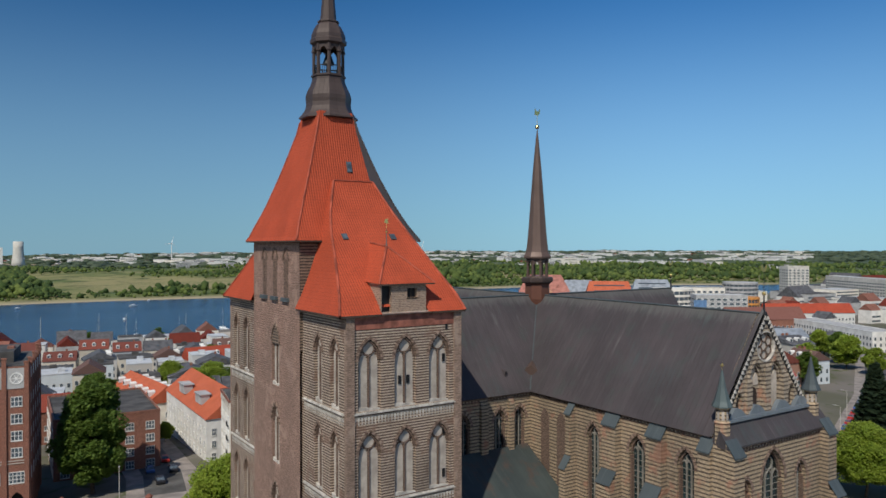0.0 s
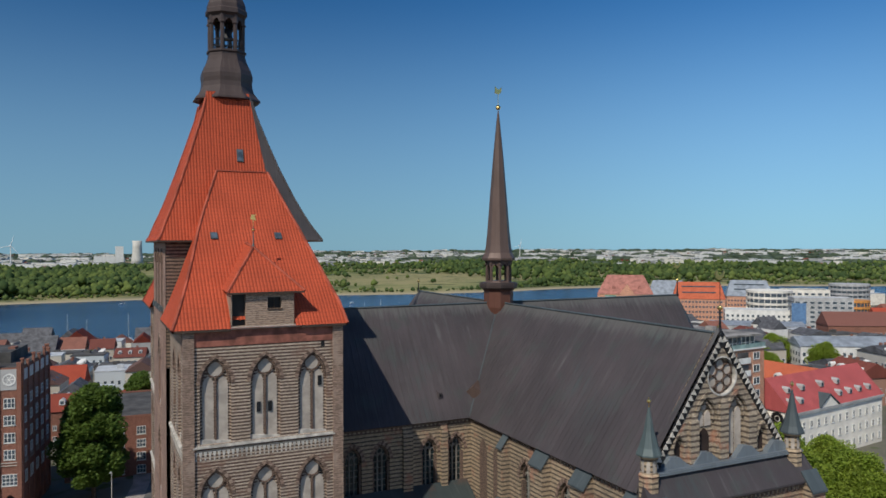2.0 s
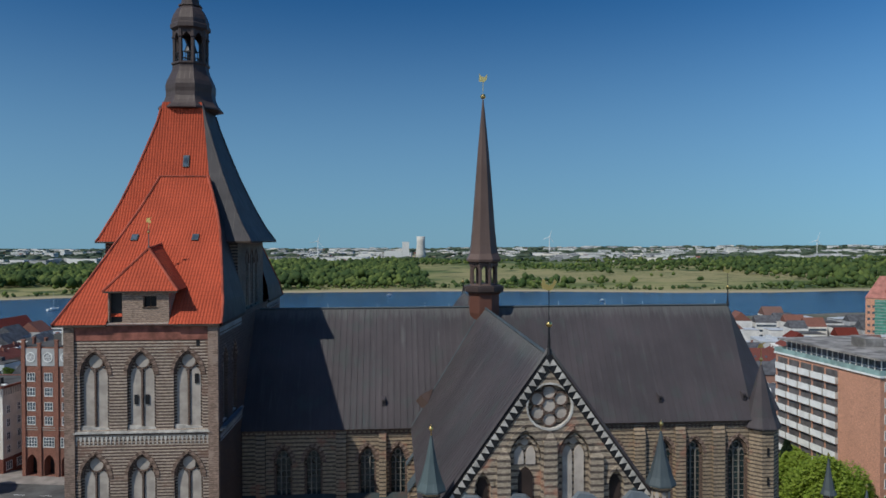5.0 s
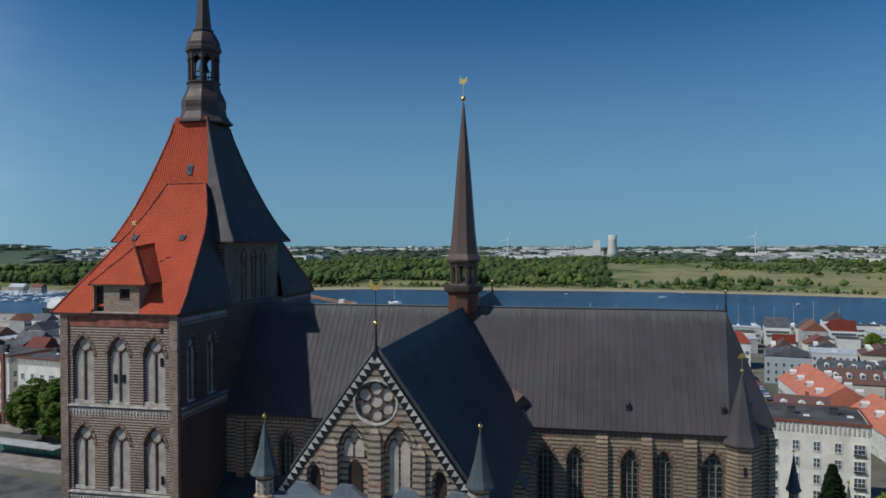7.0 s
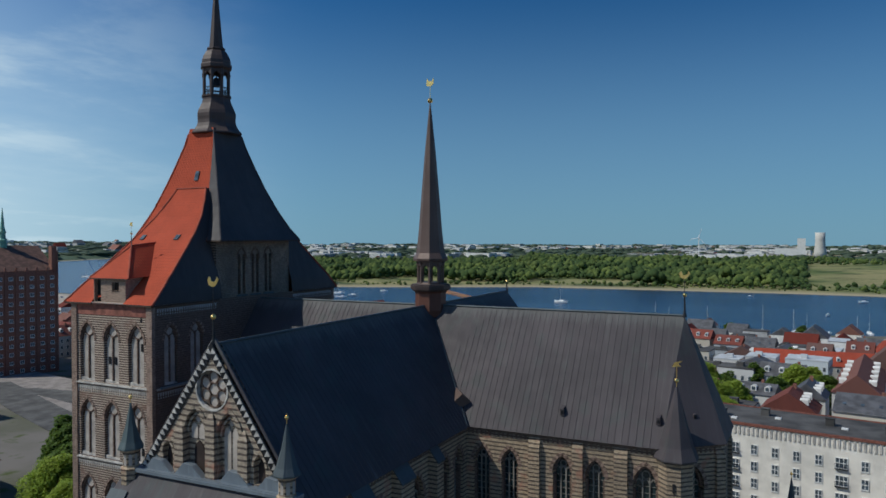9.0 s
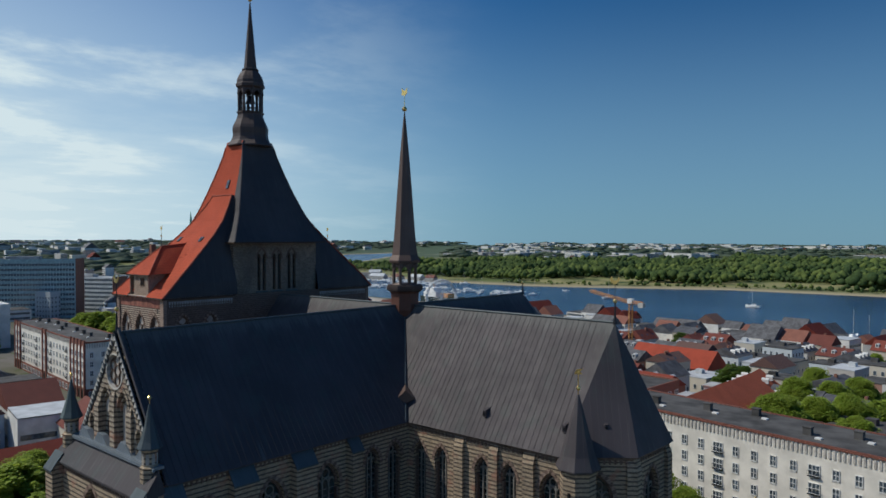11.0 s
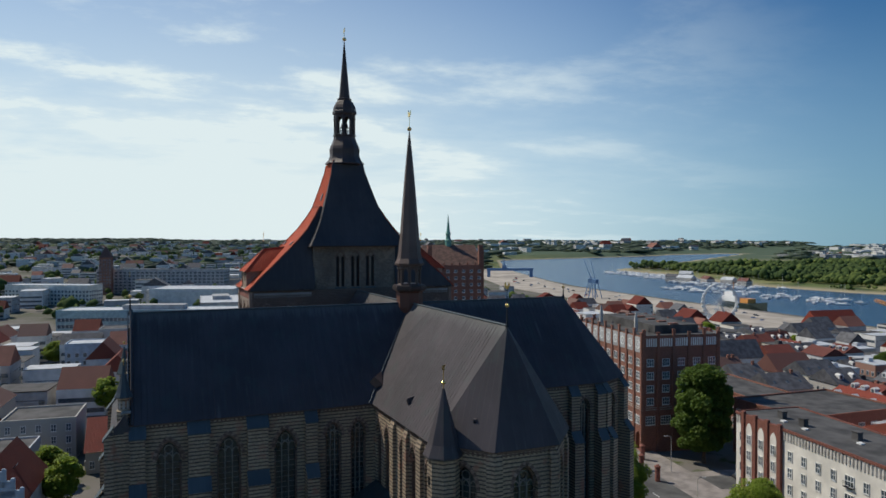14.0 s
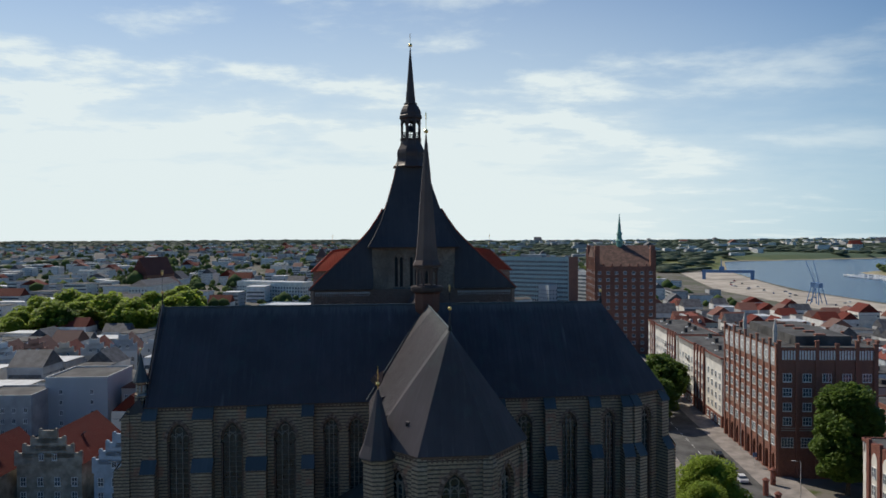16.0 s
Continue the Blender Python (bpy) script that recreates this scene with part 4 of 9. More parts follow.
# ventilation gablets in the valleys
for sx in (-1, 1):
    low_p, left_p, right_p = (sx * 6.95, -6.95, 34.55), (sx * 7.75, -6.25, 35.05), (sx * 6.45, -7.6, 35.2)
    front, back = (sx * 7.15, -7.15, 35.95), (sx * 5.85, -5.85, 36.3)
    d = Shape()
    d.add([left_p, front, back], [(0, 1, 2)])
    d.add([right_p, front, back], [(2, 1, 0)])
    d.add([low_p, left_p, front, right_p], [(0, 1, 2, 3)])
    part("valley_gablet", d, SPIRE_COPPER, church, "small copper ventilation gablet in the roof valley")
# small hooded vents low on the slopes
for x, y, z, rot in ((17.2, -6.35, 34.95, 0), (26.0, -6.3, 35.0, 0), (-10.8, -6.5, 35.1, 0), (28.6, -4.0, 35.1, 45)):
    at = pose(x, y, z, 0, 0, rot)
    d = Shape()
    d.loft([[(-0.2, -0.32, -0.2), (0.2, -0.32, -0.2), (0.16, -0.36, 0.42), (-0.16, -0.36, 0.42)], [(-0.2, 0.3, 0.2), (0.2, 0.3, 0.2), (0.16, 0.42, 0.62), (-0.16, 0.42, 0.62)]])
    vent = part("roof_vent", d, NAVE_COPPER, church, "small hooded sheet-metal vent", at=at)
    part("vent_mouth", Shape().box(-0.1, 0.1, -0.38, -0.3, 0.0, 0.26), IRON, vent)


def church_window(parent, at, w, z0, top, lights=3):
    """Leaded glass with stone bars, set back in its opening."""
    g = Shape().prism(arch(0, z0, w, top), 0.0, 0.05, cap_back=False)
    win = part("window", g, CHURCH_GLASS, parent, at=at)
    b = Shape()
    hw = 0.055
    spring = top - w * 0.82
    for i in range(1, lights):
        u = -w / 2 + w * i / lights
        b.box(u - hw, u + hw, -0.16, 0.0, z0, spring + w * 0.3)
    for i in range(lights):
        c = -w / 2 + w * (i + 0.5) / lights
        strip_along(b, arch(c, spring - 0.5, w / lights, spring + w * 0.22, 3)[1:-1], 0.05, -0.14, 0.0)
    strip_along(b, round_outline(0, spring + w * 0.42, w * 0.19, 10), 0.05, -0.14, 0.0, close=True)
    z = z0 + 0.6
    while z < spring:
        b.box(-w / 2, w / 2, -0.05, 0.0, z - 0.02, z + 0.02)
        z += 0.6
    part("window_tracery", b, LEADING, win)
    return win


def church_side(name, at, u0, u1, z0, z1, windows, piers, material=BAND_BRICK, caps=True, low_caps=True, depth=0.9):
    """A wall of the high church with deep pointed windows and buttresses. windows: (u, width, bottom, top); piers: (u, width)."""
    w = Shape()
    holes = [arch(u, lo, wd, hi) for u, wd, lo, hi in windows]
    wall_sheet(w, [(u0, z0), (u1, z0), (u1, z1), (u0, z1)], holes, 0.7, 0, 0)
    for u, wd, lo, hi in windows:
        ring = arch(u, lo, wd + 0.36, hi + 0.24, 9)[1:-1]
        for i, pair in enumerate(zip(ring, ring[1:])):
            strip_along(w, pair, 0.17, -0.05, 0.1, 1 if i % 2 else 2)
        strip_along(w, arch(u, lo, wd - 0.24, hi - 0.16)[1:-1], 0.1, 0.3, 0.68, 1)
        strip_along(w, [(u - wd / 2 + 0.1, lo), (u - wd / 2 + 0.1, hi - wd)], 0.1, 0.2, 0.66, 1)
        strip_along(w, [(u + wd / 2 - 0.1, lo), (u + wd / 2 - 0.1, hi - wd)], 0.1, 0.2, 0.66, 1)
    ob = part(name, w, [material, MOULD_BRICK, PIER_BRICK], church, at=at)
    for u, wd, lo, hi in windows:
        church_window(ob, pose(u, 0.62, 0), wd - 0.3, lo, hi - 0.18)
    for u, wd in piers:
        p = Shape()
        d = depth
        p.add([(u - wd / 2, 0, z0), (u + wd / 2, 0, z0), (u + wd / 2, -d, z0), (u - wd / 2, -d, z0), (u - wd / 2, 0.02, 32.9), (u + wd / 2, 0.02, 32.9), (u + wd / 2, -d, 31.7), (u - wd / 2, -d, 31.7)],
              [(0, 1, 5, 4), (3, 7, 6, 2), (1, 2, 6, 5), (0, 4, 7, 3), (4, 5, 6, 7)])
        if low_caps:
            p.add([(u - wd / 2 - 0.05, 0, z0), (u + wd / 2 + 0.05, 0, z0), (u + wd / 2 + 0.05, -d - 0.9, z0), (u - wd / 2 - 0.05, -d - 0.9, z0), (u - wd / 2 - 0.05, 0, 26.9), (u + wd / 2 + 0.05, 0, 26.9), (u + wd / 2 + 0.05, -d - 0.9, 25.6), (u - wd / 2 - 0.05, -d - 0.9, 25.6)],
                  [(0, 1, 5, 4), (3, 7, 6, 2), (1, 2, 6, 5), (0, 4, 7, 3), (4, 5, 6, 7)])
        bt = part("buttress", p, material, ob)
        if caps:
            c = Shape()
            c.add([(u - wd / 2 - 0.1, -d - 0.15, 31.65), (u + wd / 2 + 0.1, -d - 0.15, 31.65), (u + wd / 2 + 0.1, 0.0, 33.05), (u - wd / 2 - 0.1, 0.0, 33.05),
                   (u - wd / 2 - 0.1, -d - 0.15, 31.5), (u + wd / 2 + 0.1, -d - 0.15, 31.5), (u + wd / 2 + 0.1, 0.0, 32.9), (u - wd / 2 - 0.1, 0.0, 32.9)],
                  [(0, 1, 2, 3), (7, 6, 5, 4), (0, 4, 5, 1), (1, 5, 6, 2), (3, 7, 4, 0)])
            if low_caps:
                lc = Shape()
                lc.add([(u - wd / 2 - 0.12, -d - 1.02, 25.55), (u + wd / 2 + 0.12, -d - 1.02, 25.55), (u + wd / 2 + 0.12, -d + 0.02, 26.95), (u - wd / 2 - 0.12, -d + 0.02, 26.95)], [(0, 1, 2, 3)])
                part("lower_cap", lc, LEAD, bt, "grey-blue lead sheet cap")
            part("buttress_cap", c, LEAD, bt, "grey-blue lead sheet cap")
    corn = Shape()
    corn.box(u0, u1, -0.18, 0.02, z1 - 0.28, z1 - 0.1)
    corn.box(u0, u1, -0.1, 0.02, z1 - 0.42, z1 - 0.28)
    n = int((u1 - u0) / 0.45)
    for i in range(n):
        c = u0 + (i + 0.5) * (u1 - u0) / n
        corn.box(c - 0.09, c + 0.09, -0.09, 0.02, z1 - 0.75, z1 - 0.42)
    part("brick_cornice", corn, MOULD_BRICK, ob)
    return ob


ZB = 12.0
sw = church_side("nave_wall", pose(0, -HN, 0, 0, 0, 0), -24.4, -HT, ZB, EZ, [(u, 1.75, 24.0, 31.2) for u in (-20.5, -17.6, -12.4, -9.4)], [(-22.6, 0.9), (-14.9, 1.0), (-10.9, 0.7)], caps=False, low_caps=False, depth=0.45)
church_side("nave_wall", pose(0, HN, 0, 0, 0, 180), HT, 24.4, ZB, EZ, [(u, 1.75, 24.0, 31.2) for u in (20.5, 17.6, 12.4, 9.4)], [(14.9, 1.0)], caps=False, low_caps=False, depth=0.45)
church_side("choir_wall", pose(0, -HC, 0, 0, 0, 0), HT, 26.3, ZB, EZ - 0.1, [(9.3, 1.7, 22, 31.1), (12.2, 1.7, 22, 31.1), (17.4, 1.8, 22, 31.1), (20.5, 1.8, 22, 31.1), (25.0, 2.2, 22, 31.2)], [(14.75, 1.1), (18.95, 1.0), (22.9, 1.2)], caps=False, low_caps=False, depth=0.4)
church_side("choir_wall", pose(0, HC, 0, 0, 0, 180), -26.3, -HT, ZB, EZ - 0.1, [(-u, 1.7, 22, 31.1) for u in (9.3, 12.2, 17.4, 20.5, 25.0)], [(-14.75, 1.1), (-22.9, 1.2)], caps=False, low_caps=False, depth=0.4)
for i in range(3):
    (x0, y0), (x1, y1) = APSE[i], APSE[i + 1]
    L = math.hypot(x1 - x0, y1 - y0)
    church_side("apse_wall", pose((x0 + x1) / 2, (y0 + y1) / 2, 0, 0, 0, math.degrees(math.atan2(y1 - y0, x1 - x0))), -L / 2, L / 2, ZB, EZ - 0.1,
                [(0, 2.6, 22, 31.3)], [(-L / 2 + 0.25, 0.9), (L / 2 - 0.25, 0.9)], caps=False, low_caps=False, depth=0.35)
# transept: east and west walls, south and north arms
church_side("transept_wall", pose(HT, 0, 0, 0, 0, 90), GY, -HC, ZB, EZ, [(-30.2, 2.6, 14, 31.0), (-24.0, 2.6, 14, 31.0), (-17.8, 2.6, 14, 31.0), (-12.3, 1.9, 20, 31.2), (-9.3, 1.9, 20, 31.2)], [(-33.3, 1.5), (-27.2, 2.2), (-21.0, 2.2), (-15.0, 1.3)])
church_side("transept_wall", pose(HT, 0, 0, 0, 0, 90), HC, 25.0, ZB, EZ, [(11.4, 2.1, 14, 31.0), (17.1, 2.0, 14, 31.0), (22.2, 1.6, 14, 31.0)], [(8.4, 0.9), (14.5, 1.3), (20.2, 1.3), (24.3, 1.2)])
ww = church_side("transept_wall", pose(-HT, 0, 0, 0, 0, 270), HN, -GY, ZB, EZ, [(18.3, 1.9, 14, 31.0), (24.6, 2.2, 14, 31.0), (30.7, 2.0, 14, 31.0)], [(15.2, 0.8), (21.5, 1.9), (27.5, 1.9), (33.4, 1.3)])
bl = Shape()
for u in (10.4, 13.2):
    bl.prism(arch(u, 22.0, 1.5, 31.3), -0.03, 0.02)
part("blind_arch", bl, MOULD_BRICK, ww, "two blind brick arches")
church_side("transept_wall", pose(-HT, 0, 0, 0, 0, 270), -25.0, -HN, ZB, EZ, [(-11.4, 2.1, 14, 31.0), (-17.1, 2.0, 14, 31.0)], [(-14.5, 1.3), (-20.2, 1.3)])
for i in range(3):
    (x0, y0), (x1, y1) = NPOLY[i], NPOLY[i + 1]
    L = math.hypot(x1 - x0, y1 - y0)
    church_side("transept_wall", pose((x0 + x1) / 2, (y0 + y1) / 2, 0, 0, 0, math.degrees(math.atan2(y1 - y0, x1 - x0))), -L / 2, L / 2, ZB, EZ, [(0, 2.0, 14, 31.0)], [(-L / 2 + 0.3, 1.2), (L / 2 - 0.3, 1.2)])

# south front: the lower wall with its great window, an apron roof, and the gable above
front = church_side("transept_front", pose(0, -35.6, 0, 0, 0, 0), -8.2, 8.2, 0, 32.4, [(-1.1, 3.6, 12, 31.2), (3.5, 1.6, 20, 29.4), (-5.3, 1.6, 20, 29.0)], [(-7.6, 1.5), (7.6, 1.5)], low_caps=True)
for sx in (-8.2, 8.15):
    part("front_return", Shape().box(sx, sx + 0.05, -35.6, -33.8, 0, 32.4), BAND_BRICK, church)
ap = Shape()
ap.add([(-8.4, -35.95, 32.35), (8.4, -35.95, 32.35), (8.1, -34.45, 34.25), (-8.1, -34.45, 34.25), (-8.4, -35.95, 32.2), (8.4, -35.95, 32.2), (8.1, -33.9, 32.2), (-8.1, -33.9, 32.2)],
       [(0, 1, 2, 3), (4, 5, 1, 0), (1, 5, 6, 2), (3, 7, 4, 0), (7, 6, 5, 4)])
part("apron_roof", ap, NAVE_COPPER, church, "sloping sheet roof below the gable")
lg = Shape()
lg.box(-7.8, 7.8, -34.75, -33.9, 34.25, 34.5)
lg.box(-7.9, 7.9, -34.85, -34.7, 34.2, 34.42)
for c in (-4.9, -1.9, 2.3, 5.6):
    lg.prism([(c - 1.3, 34.5), (c + 1.3, 34.5), (c + 0.35, 35.25), (c - 0.5, 35.35)], -34.5, -34.0)
part("gable_ledge", lg, BRIGHT_LEAD, church, "lead sheets along the foot of the gable")


def gable():
    zb, za, hb = 33.0, 44.15, 8.0
    w = Shape()

    def edge_u(z):
        return hb * (za - z) / (za - zb)
    holes = [round_outline(0, 40.75, 1.42, 20), arch(-1.55, 34.5, 2.0, 39.2), arch(1.55, 34.5, 2.0, 39.2), arch(-4.25, 34.6, 1.0, 36.6), arch(4.25, 34.6, 1.0, 36.6)]
    wall_sheet(w, [(-hb, zb), (hb, zb), (0, za)], holes, 0.4, 0, 0)
    w.add([(-hb, 0.8, zb), (hb, 0.8, zb), (0, 0.8, za)], [(2, 1, 0)])
    for u in (-2.95, 0.0, 2.95):
        hi = 38.6 if u == 0 else 37.6
        w.box(u - 0.42, u + 0.42, -0.28, 0.05, 34.4, hi)
        w.add([(u - 0.42, -0.28, hi), (u + 0.42, -0.28, hi), (u, 0.02, hi + 0.7)], [(0, 1, 2)])
    for h in holes[1:3]:
        cx = (h[0][0] + h[-1][0]) / 2
        strip_along(w, arch(cx, 34.5, 2.3, 39.5)[1:-1], 0.14, -0.1, 0.1)
        strip_along(w, arch(cx, 34.5, 1.7, 38.9)[1:-1], 0.09, 0.12, 0.38)
    for h in holes[3:]:
        cx = (h[0][0] + h[-1][0]) / 2
        strip_along(w, arch(cx, 34.6, 1.2, 36.8)[1:-1], 0.1, -0.08, 0.1)
    ob = part("gable", w, GABLE_BRICK, church, "striped brick gable with a rose, blind lancets and a notched pale edge", at=pose(0, GY, 0))
    # notched border
    d, t = Shape(), Shape()
    L = math.hypot(hb, za - zb)
    n = 26
    for s in (-1, 1):
        dx, dz = -s * hb / L, (za - zb) / L
        nx, nz = -s * dz, dx * s
        if nz > 0:
            nx, nz = -nx, -nz
        base = (s * hb, zb)
        d.prism([(base[0], base[1]), (base[0] + nx * 0.62, base[1] + nz * 0.62), (0 + 0, za - 0.62 * L / hb * 1.0), (0, za)] if s < 0 else [(0, za), (0, za - 0.62 * L / hb), (base[0] + nx * 0.62, base[1] + nz * 0.62), (base[0], base[1])], -0.06, 0.02)
        for i in range(n):
            f0, f1 = (i + 0.06) / n * L * 0.97, (i + 0.94) / n * L * 0.97
            p0 = (base[0] + dx * f0 + nx * 0.08, base[1] + dz * f0 + nz * 0.08)
            p1 = (base[0] + dx * f1 + nx * 0.08, base[1] + dz * f1 + nz * 0.08)
            p2 = ((p0[0] + p1[0]) / 2 + nx * 0.46, (p0[1] + p1[1]) / 2 + nz * 0.46)
            t.prism([p0, p2, p1] if s < 0 else [p1, p2, p0], -0.12, -0.04)
    part("gable_border", d, IRON, ob)
    part("gable_teeth", t, WHITE_STONE, ob, "row of pale triangular teeth")
    cop = Shape()
    for s in (-1, 1):
        cop.tube((s * (hb + 0.1), 0.3, zb), (0, 0.3, za + 0.15), 0.16, n=6)
    part("gable_coping", cop, NAVE_COPPER, ob)
    # rose
    ro = Shape()
    for k in range(6):
        a = k * math.pi / 3
        ro.prism(round_outline(0.86 * math.sin(a), 40.75 + 0.86 * math.cos(a), 0.40, 10), 0.28, 0.39)
    ro.prism(round_outline(0, 40.75, 0.40, 10), 0.28, 0.39)
    part("rose_plaster", ro, PLASTER, ob)
    rr = Shape()
    strip_along(rr, round_outline(0, 40.75, 1.46, 20), 0.06, -0.05, 0.3, close=True)
    part("rose_ring", rr, WHITE_STONE, ob)
    rk = Shape()
    for k in range(6):
        a = k * math.pi / 3
        strip_along(rk, round_outline(0.86 * math.sin(a), 40.75 + 0.86 * math.cos(a), 0.44, 10), 0.05, 0.18, 0.39, close=True)
    part("rose_tracery", rk, MOULD_BRICK, ob)
    pl = Shape()
    for cx, lo in ((-1.55, 37.05), (1.55, 34.65)):
        for s in (-1, 1):
            pl.prism(arch(cx + s * 0.38, lo, 0.62, 38.2, 4), 0.3, 0.39)
        pl.prism(round_outline(cx, 38.5, 0.25, 10), 0.3, 0.39)
    part("lancet_plaster", pl, PLASTER, ob)
    dark = plain("dark_doorway", (0.035, 0.022, 0.018), 0.8, spread=0.3)
    for c, lo, wide, hi in ((-1.5, 34.7, 0.95, 36.9), (-4.25, 34.65, 0.7, 36.3), (4.25, 34.65, 0.7, 36.3)):
        part("dark_opening", Shape().prism(arch(c, lo, wide, hi, 4), 0.32, 0.395), dark, ob, "dark doorway in the gable")
    for c in (-5.5, 5.5):
        k = Shape()
        k.prism(round_outline(c, 35.2, 0.35, 12), -0.04, 0.05)
        part("roundel", k, LEAD, ob)


gable()


def turret(x, y, z0, drum, cone_z, tip, r, mat, body=None):
    t = Shape()
    t.lathe([(r * 0.92, z0), (r * 0.92, drum), (r * 1.0, drum + 0.1), (r * 0.75, drum + 0.25), (r * 0.75, cone_z - 0.3), (r * 1.02, cone_z - 0.1), (r * 1.02, cone_z)], 8, (x, y), math.pi / 8)
    ob = part("turret", t, body or BAND_BRICK, church, "small eight-sided turret with a metal cone")
    c = Shape()
    c.lathe([(r * 1.22, cone_z - 0.06), (r * 1.22, cone_z + 0.05), (r * 0.95, cone_z + 0.5), (r * 0.5, cone_z + (tip - cone_z) * 0.5), (0.06, tip)], 8, (x, y), math.pi / 8)
    part("turret_cone", c, mat, ob)
    f = Shape()
    f.tube((x, y, tip - 0.1), (x, y, tip + 0.7), 0.03)
    f.ball((x, y, tip + 0.45), 0.15)
    part("turret_ball", f, GOLD, ob)
    for i in range(8):
        a = i * math.pi / 4 + math.pi / 4
        nch = Shape()
        nch.prism(arch(0, drum + 0.35, r * 0.32, cone_z - 0.4, 3), -0.02, 0.05)
        part("turret_niche", nch, PLASTER, ob, at=Matrix.Translation((x + r * 0.69 * math.cos(a), y + r * 0.69 * math.sin(a), 0)) @ Matrix.Rotation(a + math.pi / 2, 4, "Z"))
    return ob


turret(-7.5, -34.6, 31.5, 34.3, 35.9, 39.2, 0.78, GREEN_COPPER)
turret(6.95, -34.6, 31.5, 34.3, 35.9, 39.2, 0.78, LEAD)
st = Shape()
st.lathe([(1.55, 10), (1.55, 31.7), (1.72, 31.9), (1.72, 32.2)], 8, (27.6, -6.9), math.pi / 8)
stair = part("stair_turret", st, BAND_BRICK, church, "banded brick stair turret with a sheet metal cone")
c = Shape()
c.lathe([(1.95, 32.15), (1.95, 32.25), (1.5, 33.3), (0.85, 35.6), (0.1, 38.4)], 8, (27.6, -6.9), math.pi / 8)
part("turret_cone", c, NAVE_COPPER, stair)
f = Shape()
f.tube((27.6, -6.9, 38.2), (27.6, -6.9, 40.6), 0.04)
f.ball((27.6, -6.9, 38.95), 0.2)
f.prism([(27.2, 40.1), (28.0, 40.2), (27.75, 40.4), (28.1, 40.7), (27.4, 40.5)], -6.93, -6.87)
part("turret_ball", f, GOLD, stair)
for z in (20.5, 23.5, 26.5, 29.5):
    part("slit", Shape().box(27.5, 27.7, -8.45, -8.2, z, z + 0.8), IRON, stair)

# ridge finials: an iron rod with a gilded ball, some with a weathercock above it
def weathercock(shape, x, y, z, k=1.0):
    """A flat cock, facing west."""
    out_line = [(-0.5, 0.3), (-0.42, 0.02), (-0.1, -0.12), (0.14, -0.1), (0.34, 0.12), (0.5, 0.42), (0.36, 0.62), (0.22, 0.3), (0.0, 0.22), (-0.2, 0.3), (-0.26, 0.56), (-0.4, 0.6)]
    shape.prism([(x + u * k, z + w * k) for u, w in out_line], y - 0.03, y + 0.03)


for x, y, zb_, zv in ((CR, 0, 45.92, 47.6), (0, GY + 0.2, 45.9, 48.15), (0, NR, 45.4, 0)):
    f = Shape()
    f.lathe([(0.22, RZ - 0.1), (0.1, RZ + 0.5), (0.055, zb_)], 8, (x, y))
    f.tube((x, y, zb_), (x, y, max(zb_ + 0.5, zv)), 0.03, n=6)
    ob = part("ridge_finial", f, IRON, church)
    g = Shape()
    g.ball((x, y, zb_), 0.2, 12)
    part("finial_ball", g, GOLD, ob, smooth=True)
    if zv:
        g = Shape()
        weathercock(g, x, y, zv)
        part("weathercock", g, GOLD, ob, "small gilded weathercock")

# crossing fleche
fl = Shape()
fl.lathe([(1.7, 46.2), (1.45, 46.5)], 8, (0, 0), math.pi / 8)
fleche = part("fleche", fl, SPIRE_COPPER, church, "slender brown copper spire over the crossing")
RED_COPPER = sheet_metal("red_brown_copper", (0.115, 0.05, 0.036), (0.15, 0.068, 0.05), (0.18, 0.11, 0.09), 0.5, 0.5, 0.1)
part("fleche_foot", Shape().lathe([(0.9, 41.2), (1.5, 42.6), (1.72, 43.4), (1.72, 45.3), (1.9, 45.55)], 8, (0, 0), math.pi / 8), RED_COPPER, fleche, "red-brown copper foot of the spire")
part("fleche_platform", Shape().lathe([(1.85, 45.5), (2.2, 45.7), (2.25, 46.0), (2.25, 46.2), (2.12, 46.22), (2.12, 46.32), (1.3, 46.34)], 8, (0, 0), math.pi / 8), DARK_COPPER, fleche)
for i in range(8):
    a = math.pi / 8 + i * math.pi / 4
    p = Shape()
    p.lathe([(0.19, 46.4), (0.17, 48.3), (0.26, 48.4), (0.26, 48.9)], 6, (1.36 * math.cos(a), 1.36 * math.sin(a)))
    part("fleche_column", p, SPIRE_COPPER, fleche)
    b = a + math.pi / 8
    m = Matrix.Translation((1.27 * math.cos(b), 1.27 * math.sin(b), 0)) @ Matrix.Rotation(b + math.pi / 2, 4, "Z")
    p = Shape()
    head = arch(0, 47.6, 0.72, 48.45, 4)
    p.prism([(-0.52, 48.0)] + [(x, max(z, 48.0)) for x, z in head[1:-1]] + [(0.52, 48.0), (0.52, 49.0), (-0.52, 49.0)], -0.08, 0.08)
    part("fleche_arch", p, SPIRE_COPPER, fleche, at=m)
part("fleche_roof", Shape().lathe([(1.4, 48.75), (1.9, 48.9), (1.95, 49.15), (1.62, 49.75), (1.48, 50.6), (1.3, 52.4), (0.98, 56.5), (0.62, 60.9), (0.22, 65.0), (0.06, 66.4)], 8, (0, 0), math.pi / 8), SPIRE_COPPER, fleche)
g = Shape()
g.ball((0, 0, 66.75), 0.3, 12)
g.tube((0, 0, 66.3), (0, 0, 68.8), 0.035)
g.prism([(-0.45, 68.4), (0.1, 68.3), (0.42, 68.6), (0.45, 69.2), (0.15, 68.85), (-0.2, 68.95), (-0.4, 69.25)], -0.04, 0.04)
part("weathercock", g, GOLD, fleche, "gilded ball and weathercock")

